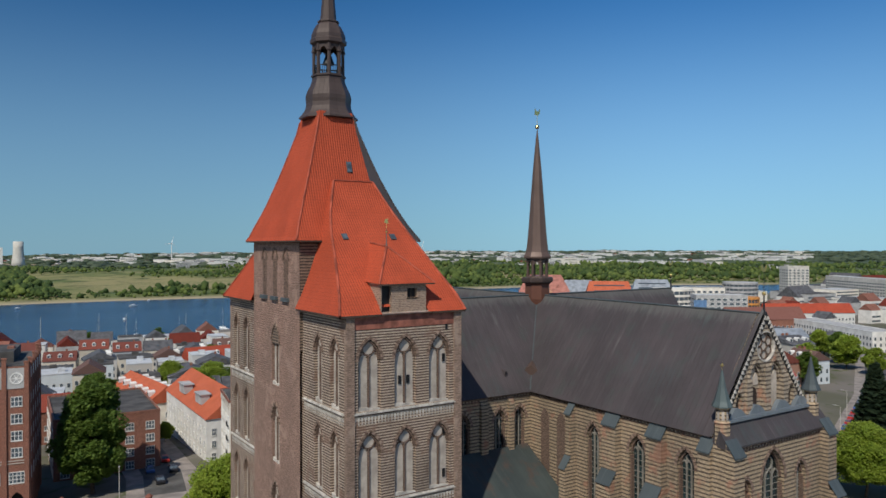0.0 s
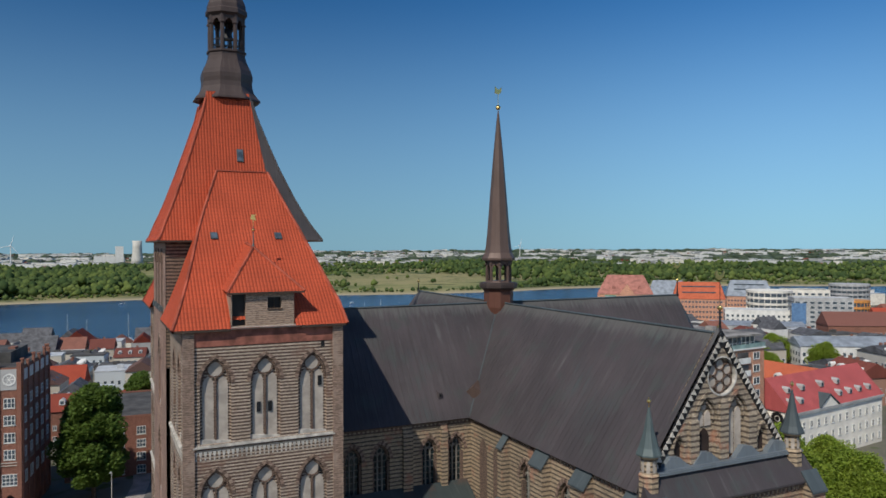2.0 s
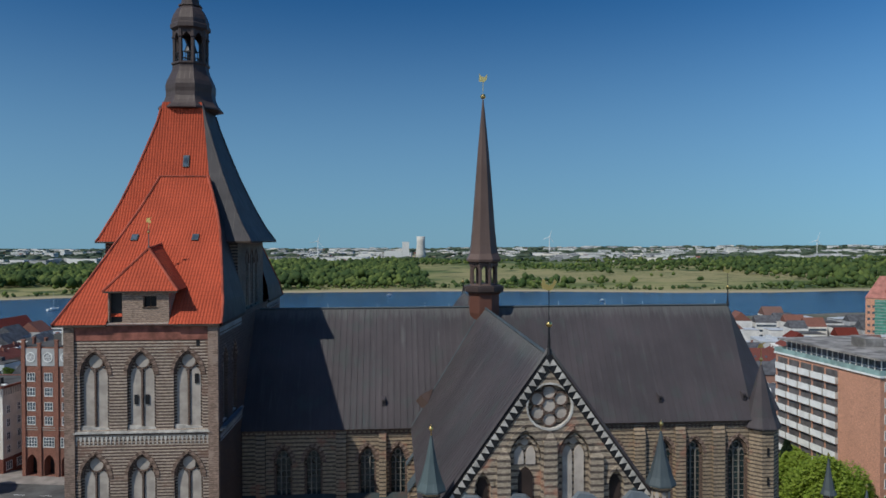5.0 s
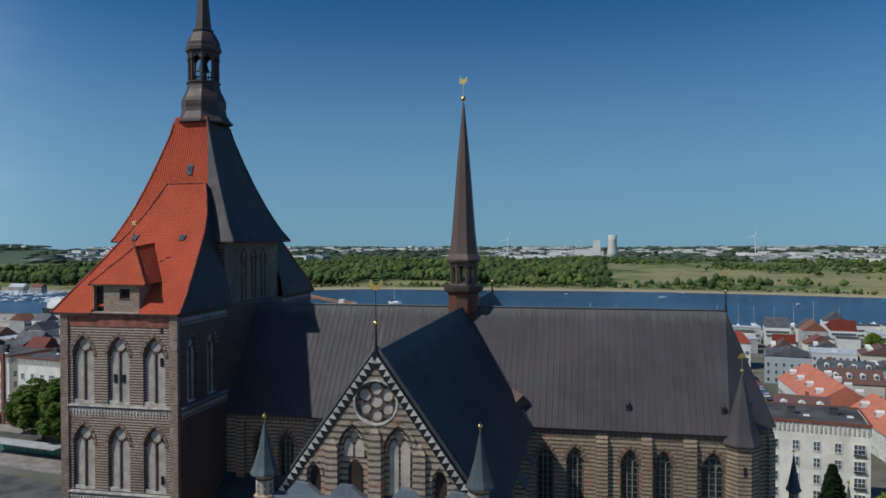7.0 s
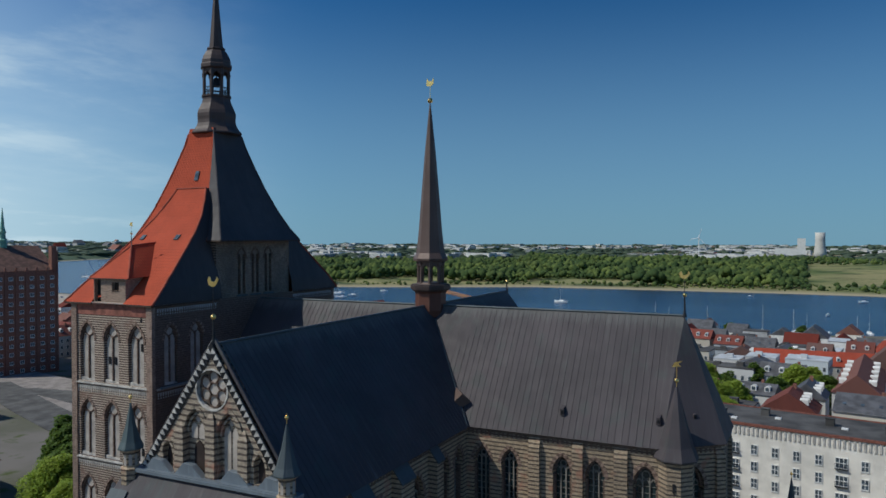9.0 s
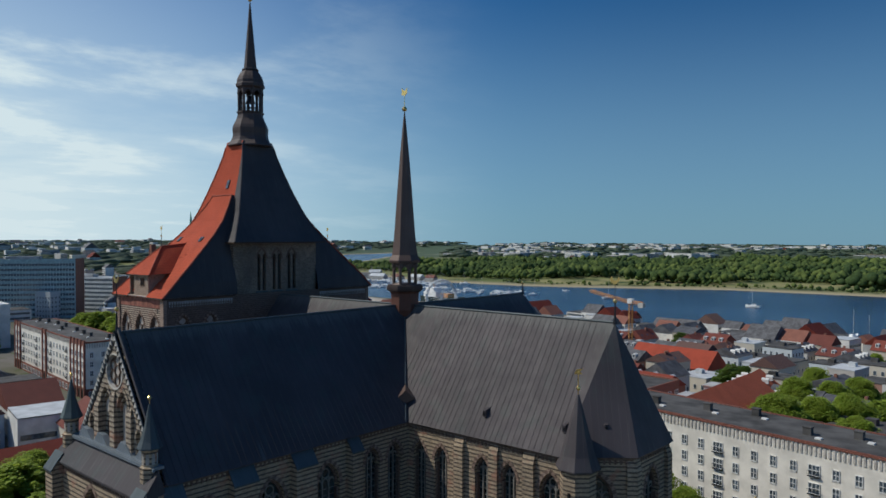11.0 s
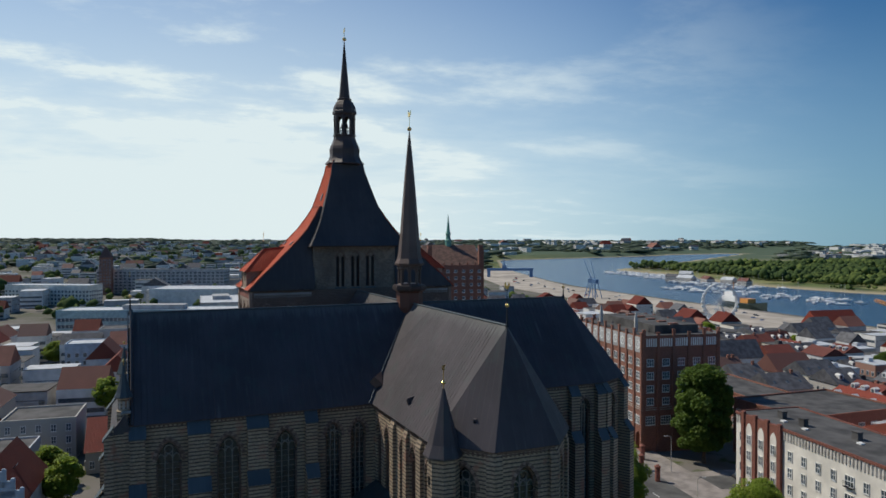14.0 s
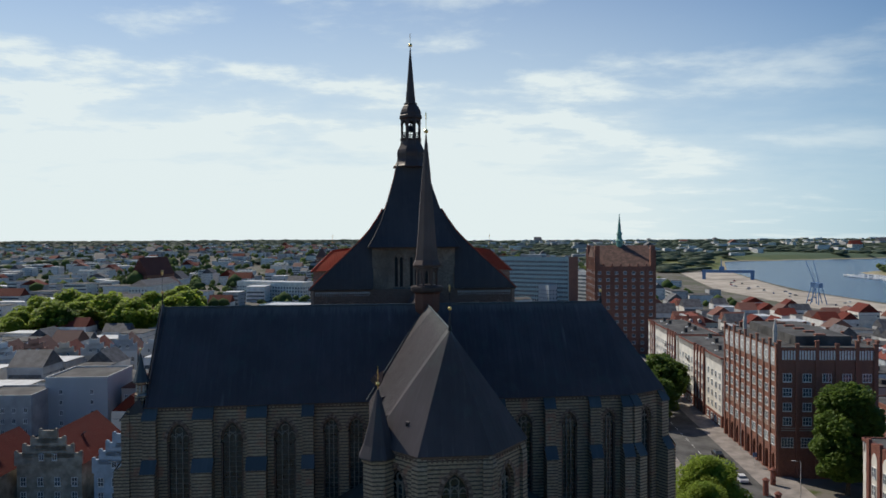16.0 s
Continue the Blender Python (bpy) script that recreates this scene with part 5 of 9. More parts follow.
# aisles, chapels and ambulatory: lower storeys with lean-to roofs
def lean_to(name, x0, x1, y0, y1, z_eave, z_top, toward):
    """A lower block whose roof rises toward one side: 'n', 's', 'e' or 'w'."""
    b = Shape()
    b.box(x0, x1, y0, y1, 0, z_eave)
    ob = part(name, b, BAND_BRICK, church)
    zs = {"n": (z_eave, z_eave, z_top, z_top), "s": (z_top, z_top, z_eave, z_eave), "e": (z_eave, z_top, z_top, z_eave), "w": (z_top, z_eave, z_eave, z_top)}[toward]
    c = [(x0, y0), (x1, y0), (x1, y1), (x0, y1)]
    r = Shape()
    o = 0.35
    cc = [(x0 - o, y0 - o), (x1 + o, y0 - o), (x1 + o, y1 + o), (x0 - o, y1 + o)]
    if toward == "n":
        cc[2], cc[3] = (x1 + o, y1), (x0 - o, y1)
    if toward == "s":
        cc[0], cc[1] = (x0 - o, y0), (x1 + o, y0)
    r.add([(*p, z + 0.02) for p, z in zip(cc, zs)] + [(*p, z_eave - 0.1) for p in cc], [(0, 1, 2, 3), (4, 5, 1, 0), (5, 6, 2, 1), (6, 7, 3, 2), (7, 4, 0, 3)])
    part("aisle_roof", r, AISLE_COPPER, ob, "low dark sheet roof against the high wall")
    return ob


lean_to("aisle", -24.4, -HT - 0.9, -16.5, -HN, 20.5, 26.6, "n")
lean_to("aisle", -24.4, -HT - 0.9, HN, 16.5, 20.5, 26.6, "s")
lean_to("ambulatory", HT + 0.9, 26.0, -16.5, -HC, 18.5, 24.0, "n")
lean_to("ambulatory", HT + 0.9, 26.0, HC, 16.5, 18.5, 24.0, "s")
amb = Shape()
outer = [(26.0, -16.5), (33.5, -13.5), (38.5, -6.0), (38.5, 6.0), (33.5, 13.5), (26.0, 16.5)]
inner = [(26.0, -HC), (28.6, -5.2), (31.0, -3.2), (31.0, 3.2), (28.6, 5.2), (26.0, HC)]
amb.slab(outer, 0, 18.5)
amo = part("ambulatory", amb, BAND_BRICK, church)
ar = Shape()
for i in range(5):
    ar.add([(*outer[i], 18.6), (*outer[i + 1], 18.6), (*inner[i + 1], 23.6), (*inner[i], 23.6)], [(0, 1, 2, 3)])
part("aisle_roof", ar, AISLE_COPPER, amo)
core = Shape()
core.box(-24, -HT, -HN + 0.75, HN - 0.75, 0, 26)
core.box(-HT + 0.75, HT - 0.75, GY + 0.5, 25, 0, 30)
core.box(HT, 26, -HC + 0.75, HC - 0.75, 0, 30)
part("inner_walls", core, plain("inner_wall", (0.12, 0.11, 0.1), 0.9), church)
for x, y in ((36.5, -10.5), (39.0, 0), (36.5, 10.5)):
    turret(x, y, 12.0, 20.5, 22.5, 26.5, 0.7, LEAD)


# ---- land and water ----
NEAR_X, NEAR_Y = (-5000, -3000, -1900, -1750, -1240, -735, -490, -362, -190, 0, 100, 275, 434, 620, 1000, 1600, 5000), (5200, 3600, 1430, 855, 635, 497, 470, 465, 440, 445, 470, 505, 530, 505, 470, 250, -600)
FAR_X, FAR_Y = (-5000, -3200, -2400, -1400, -1160, -1120, -1075, -905, -682, -515, -461, -277, 0, 100, 205, 333, 449, 560, 752, 966, 1600, 5000), (9000, 5200, 2620, 1250, 905, 860, 838, 812, 735, 748, 765, 850, 860, 855, 836, 800, 790, 810, 790, 655, 420, -400)
WATER_Z = -13.5


def ground_z(x, y):
    """The height of the land: a plateau round the church, a slope to the river, a low far bank and hills on the horizon."""
    x, y = np.asarray(x, float), np.asarray(y, float)
    near = np.interp(x, NEAR_X, NEAR_Y)
    far = np.interp(x, FAR_X, FAR_Y)
    town = -np.clip((y - 85) * 0.0365, 0, 11.3)
    dist = np.hypot(x, y)
    town = np.where(x < -400, np.minimum(town, 0) + np.clip((-x - 900) / 3600, 0, 1) * 34, town)
    bank = -12.2 + np.clip((y - far) / 60, 0, 1) * 1.2 + np.clip((dist - 2300) / 2400, 0, 1) * (2 + 14 * np.clip((x - 300) / 2500, 0, 1) + 18 * np.clip((-x - 900) / 2500, 0, 1))
    z = np.where(y < near, town, bank)
    inside = np.minimum(y - near, far - y)
    return np.where(inside > 0, np.maximum(-17.0, np.where(y - near < far - y, np.maximum(town, -13.0), -12.3) - inside * 0.16), z)


def gz(x, y):
    return float(ground_z(x, y))


def axis(mid, step0, mid2, step1, end, step2):
    a = list(np.arange(0, mid, step0)) + list(np.arange(mid, mid2, step1)) + list(np.arange(mid2, end + 1, step2))
    return np.array(sorted(set([-v for v in a] + a)))


gx, gy = axis(720, 12, 2000, 40, 5100, 155), axis(900, 10, 2000, 40, 5100, 155)
X, Y = np.meshgrid(gx, gy)
Z = ground_z(X, Y) - 0.04
Z += np.where(np.hypot(X, Y) > 2500, np.vectorize(lambda x, y: 5 * noise.noise((x * 0.0012, y * 0.0012, 3)))(X, Y), 0)
nx, ny = len(gx), len(gy)
me = bpy.data.meshes.new("ground")
idx = np.arange(nx * ny).reshape(ny, nx)
quads = np.stack([idx[:-1, :-1], idx[:-1, 1:], idx[1:, 1:], idx[1:, :-1]], -1).reshape(-1, 4)
me.from_pydata(np.stack([X, Y, Z], -1).reshape(-1, 3).tolist(), [], quads.tolist())
me.materials.append(TERRAIN)
me.polygons.foreach_set("use_smooth", [True] * len(me.polygons))
tagged(new("ground", me), "town ground, quay, far meadows and low hills", "ground", kind="structure")
wa = Shape()
wa.add([(-5000, -700, WATER_Z), (5000, -700, WATER_Z), (5000, 5000, WATER_Z), (-5000, 5000, WATER_Z)], [(0, 1, 2, 3)])
lone("water", wa, WATER, "wide blue river with light ripples", "river", "structure")


def ribbon(name, pts, width, lift, material, label, category, kind="structure", off=0.0):
    """A strip over the ground along a line of (x, y)."""
    s = Shape()
    dense = []
    for (x0, y0), (x1, y1) in zip(pts, pts[1:]):
        n = max(1, int(math.hypot(x1 - x0, y1 - y0) / 6))
        dense += [(x0 + (x1 - x0) * i / n, y0 + (y1 - y0) * i / n) for i in range(n)]
    dense.append(pts[-1])
    rows = []
    for i, (x, y) in enumerate(dense):
        a, b = dense[max(0, i - 1)], dense[min(len(dense) - 1, i + 1)]
        d = math.hypot(b[0] - a[0], b[1] - a[1]) or 1
        nx_, ny_ = -(b[1] - a[1]) / d, (b[0] - a[0]) / d
        l, r_ = (x + nx_ * (off + width / 2), y + ny_ * (off + width / 2)), (x + nx_ * (off - width / 2), y + ny_ * (off - width / 2))
        rows.append([(*l, max(gz(*l), gz(x, y)) + lift), (*r_, max(gz(*r_), gz(x, y)) + lift), (*r_, gz(x, y) - 0.6), (*l, gz(x, y) - 0.6)])
    s.loft(rows)
    s.f = [tuple(reversed(f)) for f in s.f]
    return lone(name, s, material, label, category, kind)


LANGE = [(-420, 128), (-240, 101), (-60, 69.5), (20, 55.5), (75, 46), (105, 38)]
ribbon("pavement", LANGE, 30, 0.16, PAVING, "pale paved footways along the broad street", "pavement")
ribbon("road", LANGE, 13, 0.2, ASPHALT, "worn grey asphalt street", "road")
EAST = [(60, 20), (100, 16), (118, 18), (190, 48), (330, 120), (420, 160)]
ribbon("pavement", EAST, 16, 0.14, PAVING, "pale footways along the side street", "pavement")
ribbon("road", EAST, 9, 0.18, ASPHALT, "grey asphalt side street", "road")
LANE = [(-31, 78), (-28, 95), (-26, 130), (-29, 178)]
ribbon("pavement", LANE, 15, 0.12, PAVING, "brick-paved footways in the lane", "pavement")
ribbon("road", LANE, 8, 0.16, ASPHALT, "asphalt lane going down to the river", "road")
QUAY_LANE = [(66, 150), (70, 195), (76, 260), (84, 430)]
ribbon("road", QUAY_LANE, 12, 0.16, ASPHALT, "asphalt lane between red-roofed houses", "road")
WEST_ROAD = [(-60, 40), (-110, 52), (-170, 72), (-240, 98)]
ribbon("road", WEST_ROAD, 12, 0.17, ASPHALT, "asphalt road by the square", "road")
ribbon("pavement", [(-1150, 575), (-900, 498), (-735, 445), (-490, 418), (-362, 412), (-250, 398)], 84, 0.3, SAND_PAVING, "broad sandy quay along the harbour", "quay")
ribbon("pavement", [(-250, 405), (0, 425), (160, 440)], 30, 0.3, SAND_PAVING, "pale quay along the river", "quay")
marks = Shape()
for i in range(34):
    t = i / 34
    x, y = -120 + 190 * t, 0
    y = float(np.interp(x, [p[0] for p in LANGE], [p[1] for p in LANGE]))
    marks.slab([(x, y - 0.08), (x + 2.6, y - 0.53), (x + 2.6, y - 0.37), (x, y + 0.08)], 0.1, 0.208)
lone("road_marking", marks, ROAD_PAINT, "white dashes down the middle of the street", "road marking", "structure")


# ---- buildings ----
def window_meshes(w, h, bars, frame_w=0.09, depth=0.14, frame_mat=WHITE_PAINT):
    """Shared meshes of one kind of window: a frame with glazing bars, and its pane."""
    f = Shape()
    f.box(-w / 2 - 0.06, w / 2 + 0.06, -0.1, 0.02, -0.14, -0.02)
    f.box(-w / 2, -w / 2 + frame_w, -depth, 0.02, 0, h)
    f.box(w / 2 - frame_w, w / 2, -depth, 0.02, 0, h)
    f.box(-w / 2, w / 2, -depth, 0.02, h - frame_w, h)
    f.box(-w / 2, w / 2, -depth, 0.02, 0, frame_w)
    nx_, nz_ = bars
    for i in range(1, nx_):
        u = -w / 2 + w * i / nx_
        f.box(u - 0.045, u + 0.045, -depth + 0.03, 0.02, frame_w, h - frame_w)
    for i in range(1, nz_):
        z = h * i / nz_
        f.box(-w / 2 + frame_w, w / 2 - frame_w, -depth + 0.03, 0.02, z - 0.04, z + 0.04)
    p = Shape().box(-w / 2 + 0.03, w / 2 - 0.03, -0.05, 0.01, 0.03, h - 0.03)
    return f.mesh("window", frame_mat), p.mesh("pane", PANE)


W_TALL = window_meshes(1.15, 1.75, (2, 2))
W_WIDE = window_meshes(1.9, 1.8, (3, 2))
W_SMALL = window_meshes(1.0, 1.3, (2, 1))
W_BIG = window_meshes(2.6, 2.1, (4, 3))
W_FLAT = window_meshes(1.5, 1.35, (2, 1))
W_WHITE = window_meshes(2.3, 1.6, (2, 1))


def put_window(parent, kind, u, y, z, rot=0.0, base=None):
    m = pose(u, y, z, 0, 0, rot)
    if base is not None:
        m = base @ m
    ob = part("window", kind[0], None, parent, at=m)
    part("pane", kind[1], None, ob)
    return ob


def side_frames(w, d):
    """Local frames of a block's four sides: matrix and length."""
    return [(pose(0, -d / 2, 0, 0, 0, 0), w), (pose(w / 2, 0, 0, 0, 0, 90), d), (pose(0, d / 2, 0, 0, 0, 180), w), (pose(-w / 2, 0, 0, 0, 0, 270), d)]


FOOT = []


def claim(x, y, r):
    FOOT.append((x, y, r))


def gable_roof(w, d, z, rise, over=0.35, along="x", hip=0.0):
    """A pitched roof on a block; along: the ridge's direction; hip: how far the ridge stops short."""
    s = Shape()
    hw, hd = w / 2 + over, d / 2 + over
    if along == "x":
        r0, r1 = (-hw + hip, 0, z + rise), (hw - hip, 0, z + rise)
        c = [(-hw, -hd, z - 0.15), (hw, -hd, z - 0.15), (hw, hd, z - 0.15), (-hw, hd, z - 0.15)]
        s.add(c + [r0, r1], [(0, 1, 5, 4), (2, 3, 4, 5), (1, 2, 5), (3, 0, 4), (3, 2, 1, 0)])
    else:
        r0, r1 = (0, -hd + hip, z + rise), (0, hd - hip, z + rise)
        c = [(-hw, -hd, z - 0.15), (hw, -hd, z - 0.15), (hw, hd, z - 0.15), (-hw, hd, z - 0.15)]
        s.add(c + [r0, r1], [(1, 2, 5, 4), (3, 0, 4, 5), (0, 1, 4), (2, 3, 5), (3, 2, 1, 0)])
    return s


def window_rows(w, d, h, sides, kind=None):
    """The many small windows of a far house as one mesh: pale frames and dark panes."""
    wide = {None: 0.5, W_SMALL: 0.5, W_TALL: 0.58, W_WIDE: 0.95, W_BIG: 1.3, W_FLAT: 0.75}[kind]
    s = Shape()
    for si, (m, L) in enumerate(side_frames(w, d)):
        if si not in sides:
            continue
        n = max(1, int(L / (wide * 2 + 1.4)))
        for f in range(max(1, int((h - 0.6) / 2.95))):
            for i in range(n):
                u = -L / 2 + (i + 0.5) * L / n
                z = 0.9 + f * 2.95
                for g, y0, slot in ((0.1, -0.05, 0), (0.0, -0.09, 1)):
                    q = [(u - wide - g, y0, z - g), (u + wide + g, y0, z - g), (u + wide + g, y0, z + 1.5 + g), (u - wide - g, y0, z + 1.5 + g)]
                    s.add([m @ Vector(p) for p in q], [(0, 1, 2, 3)], slot)
    return s


def house(name, x, y, rot, w, d, h, label, wall=TOWN_WALL, roof=TOWN_TILE, rise=4.0, along="x", hip=0.0, kind=W_SMALL, floors=None, pitch=2.6, sides=(0, 1, 2, 3), windows=True, flat=False, dormers=0, gable_wall=True, group="", z=None, storey=None, chimneys=0, first=1.0):
    """A town house or block: walls, roof, windows floor by floor, dormers and chimneys."""
    z = gz(x, y) if z is None else z
    ob = thing(name, label, "house" if not flat else "building", pose(x, y, z, 0, 0, rot), group)
    long_, short = max(w, d), min(w, d)
    n = max(1, round(long_ / short))
    for k in range(n):
        off = -long_ / 2 + long_ * (k + 0.5) / n
        ca, sa = math.cos(radians(rot)), math.sin(radians(rot))
        claim(x + off * (ca if w >= d else -sa), y + off * (sa if w >= d else ca), max(short, long_ / n) * 0.56)
    b = Shape().box(-w / 2, w / 2, -d / 2, d / 2, -2.0, h)
    if not flat and hip == 0:
        if along == "x":
            for s in (-1, 1):
                b.add([(s * w / 2, -d / 2, h), (s * w / 2, d / 2, h), (s * w / 2, 0, h + rise * 0.97)], [(0, 1, 2) if s > 0 else (2, 1, 0)])
        else:
            for s in (-1, 1):
                b.add([(-w / 2, s * d / 2, h), (w / 2, s * d / 2, h), (0, s * d / 2, h + rise * 0.97)], [(0, 1, 2) if s < 0 else (2, 1, 0)])
    part("wall", b, wall, ob)
    if flat:
        r = Shape().box(-w / 2 + 0.05, w / 2 - 0.05, -d / 2 + 0.05, d / 2 - 0.05, h, h + 0.12)
        part("roof", r, roof, ob)
        pr = Shape()
        for x0, x1, y0, y1 in ((-w / 2 - 0.06, w / 2 + 0.06, -d / 2 - 0.06, -d / 2 + 0.3), (-w / 2 - 0.06, w / 2 + 0.06, d / 2 - 0.3, d / 2 + 0.06), (-w / 2 - 0.06, -w / 2 + 0.3, -d / 2 + 0.3, d / 2 - 0.3), (w / 2 - 0.3, w / 2 + 0.06, -d / 2 + 0.3, d / 2 - 0.3)):
            pr.box(x0, x1, y0, y1, h - 0.05, h + 0.5)
        part("parapet", pr, wall, ob)
    else:
        part("roof", gable_roof(w, d, h, rise, along=along, hip=hip), roof, ob)
        L, half = (w, d / 2) if along == "x" else (d, w / 2)
        for i in range(dormers):
            for s in (-1, 1):
                u = -L / 2 + L * (i + 0.5) / dormers
                q = Shape().prism([(-0.7, 0), (0.7, 0), (0.7, 1.2), (0, 1.75), (-0.7, 1.2)], -0.9, 1.1)
                off = half * 0.62
                zz = h + rise * 0.38 - 0.1
                m = (pose(u, s * off, zz, 0, 0, 0 if s < 0 else 180) if along == "x" else pose(-s * off, u, zz, 0, 0, 270 if s > 0 else 90))
                dd = part("dormer", q, WHITE_RENDER, ob, at=m)
                part("pane", Shape().box(-0.45, 0.45, -0.94, -0.88, 0.25, 1.1), PANE, dd)
        for i in range(chimneys):
            u = random.uniform(-0.4, 0.4) * L
            c = Shape().box(-0.4, 0.4, -0.3, 0.3, 0, 1.6).box(-0.46, 0.46, -0.36, 0.36, 1.45, 1.62)
            part("chimney", c, HIGH_BRICK, ob, at=pose(u, 0.6, h + rise - 0.6) if along == "x" else pose(0.6, u, h + rise - 0.6))
    if windows and math.hypot(x, y) > 165:
        tagged(part("glazing", window_rows(w, d, h, sides, kind), [WHITE_PAINT, PANE], ob), kind="stuff")
    elif windows:
        storey = storey or 2.9
        fl = floors or max(1, int((h - 0.6) / storey))
        for si, (m, L) in enumerate(side_frames(w, d)):
            if si not in sides:
                continue
            n = int((L - 1.0) / pitch)
            for f in range(fl):
                for i in range(n):
                    u = (i + 0.5) * L / n - L / 2
                    put_window(ob, kind, u, 0, first + f * storey, base=m)
    return ob


def high_rise():
    """The tall brick block with arcade, piers, roundels and pinnacles on the broad street."""
    w, d, h = 36.0, 21.0, 28.3
    rot = -9.5
    c = Matrix.Translation((-55.0, 80.8, 0)) @ Matrix.Rotation(radians(rot), 4, "Z") @ Matrix.Translation((-w / 2, d / 2, 0))
    ob = thing("brick_office_block", "tall red brick office block with arcade and white roundels", "building", c)
    claim(c.translation.x, c.translation.y, 23)
    b = Shape()
    holes = []
    n = 9
    step = w / n
    for i in range(n):
        u = -w / 2 + (i + 0.5) * step
        holes.append(arch(u, 0.2, 2.4, 4.9, 5))
    wall_sheet(b, [(-w / 2, -1), (w / 2, -1), (w / 2, h), (-w / 2, h)], holes, 2.2, 0, 1, y=-d / 2)
    b.box(-w / 2, w / 2, -d / 2 + 2.25, d / 2, -1, h)
    b.box(-w / 2, -w / 2 + 0.02, -d / 2, -d / 2 + 2.3, -1, h)
    b.box(w / 2 - 0.02, w / 2, -d / 2, -d / 2 + 2.3, -1, h)
    part("wall", b, [HIGH_BRICK, IRON], ob)
    r = Shape().box(-w / 2, w / 2, -d / 2 + 0.1, d / 2, h, h + 0.15)
    r.box(-w / 2 + 4, w / 2 - 3, -d / 2 + 5, d / 2 - 4, h + 0.1, h + 2.2)
    part("roof", r, BITUMEN, ob, "dark flat roof with plant rooms")
    band = Shape()
    for z in (10.2, 10.7):
        band.box(-w / 2 - 0.12, w / 2 + 0.12, -d / 2 - 0.14, d / 2 + 0.12, z, z + 0.16)
    part("stone_band", band, PLASTER, ob)
    for si, (m, L) in enumerate(side_frames(w, d)):
        k = n if L == w else 5
        st = L / k
        for i in range(k + 1):
            u = min(max(-L / 2 + i * st, -L / 2 + 0.35), L / 2 - 0.35)
            p = Shape().box(u - 0.38, u + 0.38, -0.3, 0.1, 0.0, h + (1.4 if i % 2 == 0 else 0.7)).box(u - 0.46, u + 0.46, -0.38, 0.2, h + (1.4 if i % 2 == 0 else 0.7), h + (1.65 if i % 2 == 0 else 0.95))
            part("pier", p, HIGH_BRICK, ob, at=m)
        if si == 2:
            continue
        for i in range(k):
            u = -L / 2 + (i + 0.5) * st
            for z in (11.4, 14.5, 17.7, 20.9):
                put_window(ob, W_WIDE, u, 0, z, base=m)
            put_window(ob, W_BIG, u, 0, 6.6, base=m)
            if si in (0, 2):
                q = Shape().box(u - st / 2 + 0.4, u + st / 2 - 0.4, -0.12, 0.05, h - 4.1, h - 0.3)
                part("panel", q, GREY_RENDER, ob, "grey panel with a white roundel", at=m)
                q = Shape()
                strip_along(q, round_outline(u, h - 2.2, 1.0, 16), 0.12, -0.22, -0.05, close=True)
                for a in range(6):
                    strip_along(q, [(u, h - 2.2), (u + 0.95 * math.cos(a * math.pi / 3), h - 2.2 + 0.95 * math.sin(a * math.pi / 3))], 0.05, -0.2, -0.1)
                part("roundel", q, WHITE_PAINT, ob, at=m)
            else:
                q = Shape()
                for j in range(6):
                    uu = u - st * 0.36 + j * st * 0.145
                    q.box(uu - 0.17, uu + 0.17, -0.12, 0.05, h - 2.6, h - 0.6)
                part("panel", q, WHITE_PAINT, ob, "row of white roof-line openings", at=m)
    for sx in (-1, 1):
        p = Shape().lathe([(0.5, h + 0.2), (0.45, h + 2.6), (0.55, h + 2.7), (0.1, h + 5.2)], 6, (sx * (w / 2 - 8), -d / 2 + 2.5))
        part("pinnacle", p, PALE_CONCRETE, ob)
    for i in range(6):
        u = -w / 2 + 4 + i * 5.6
        q = Shape().box(u - 0.6, u + 0.6, -1.0, 1.2, h + 0.1, h + 2.6)
        part("chimney", q, HIGH_BRICK, ob)


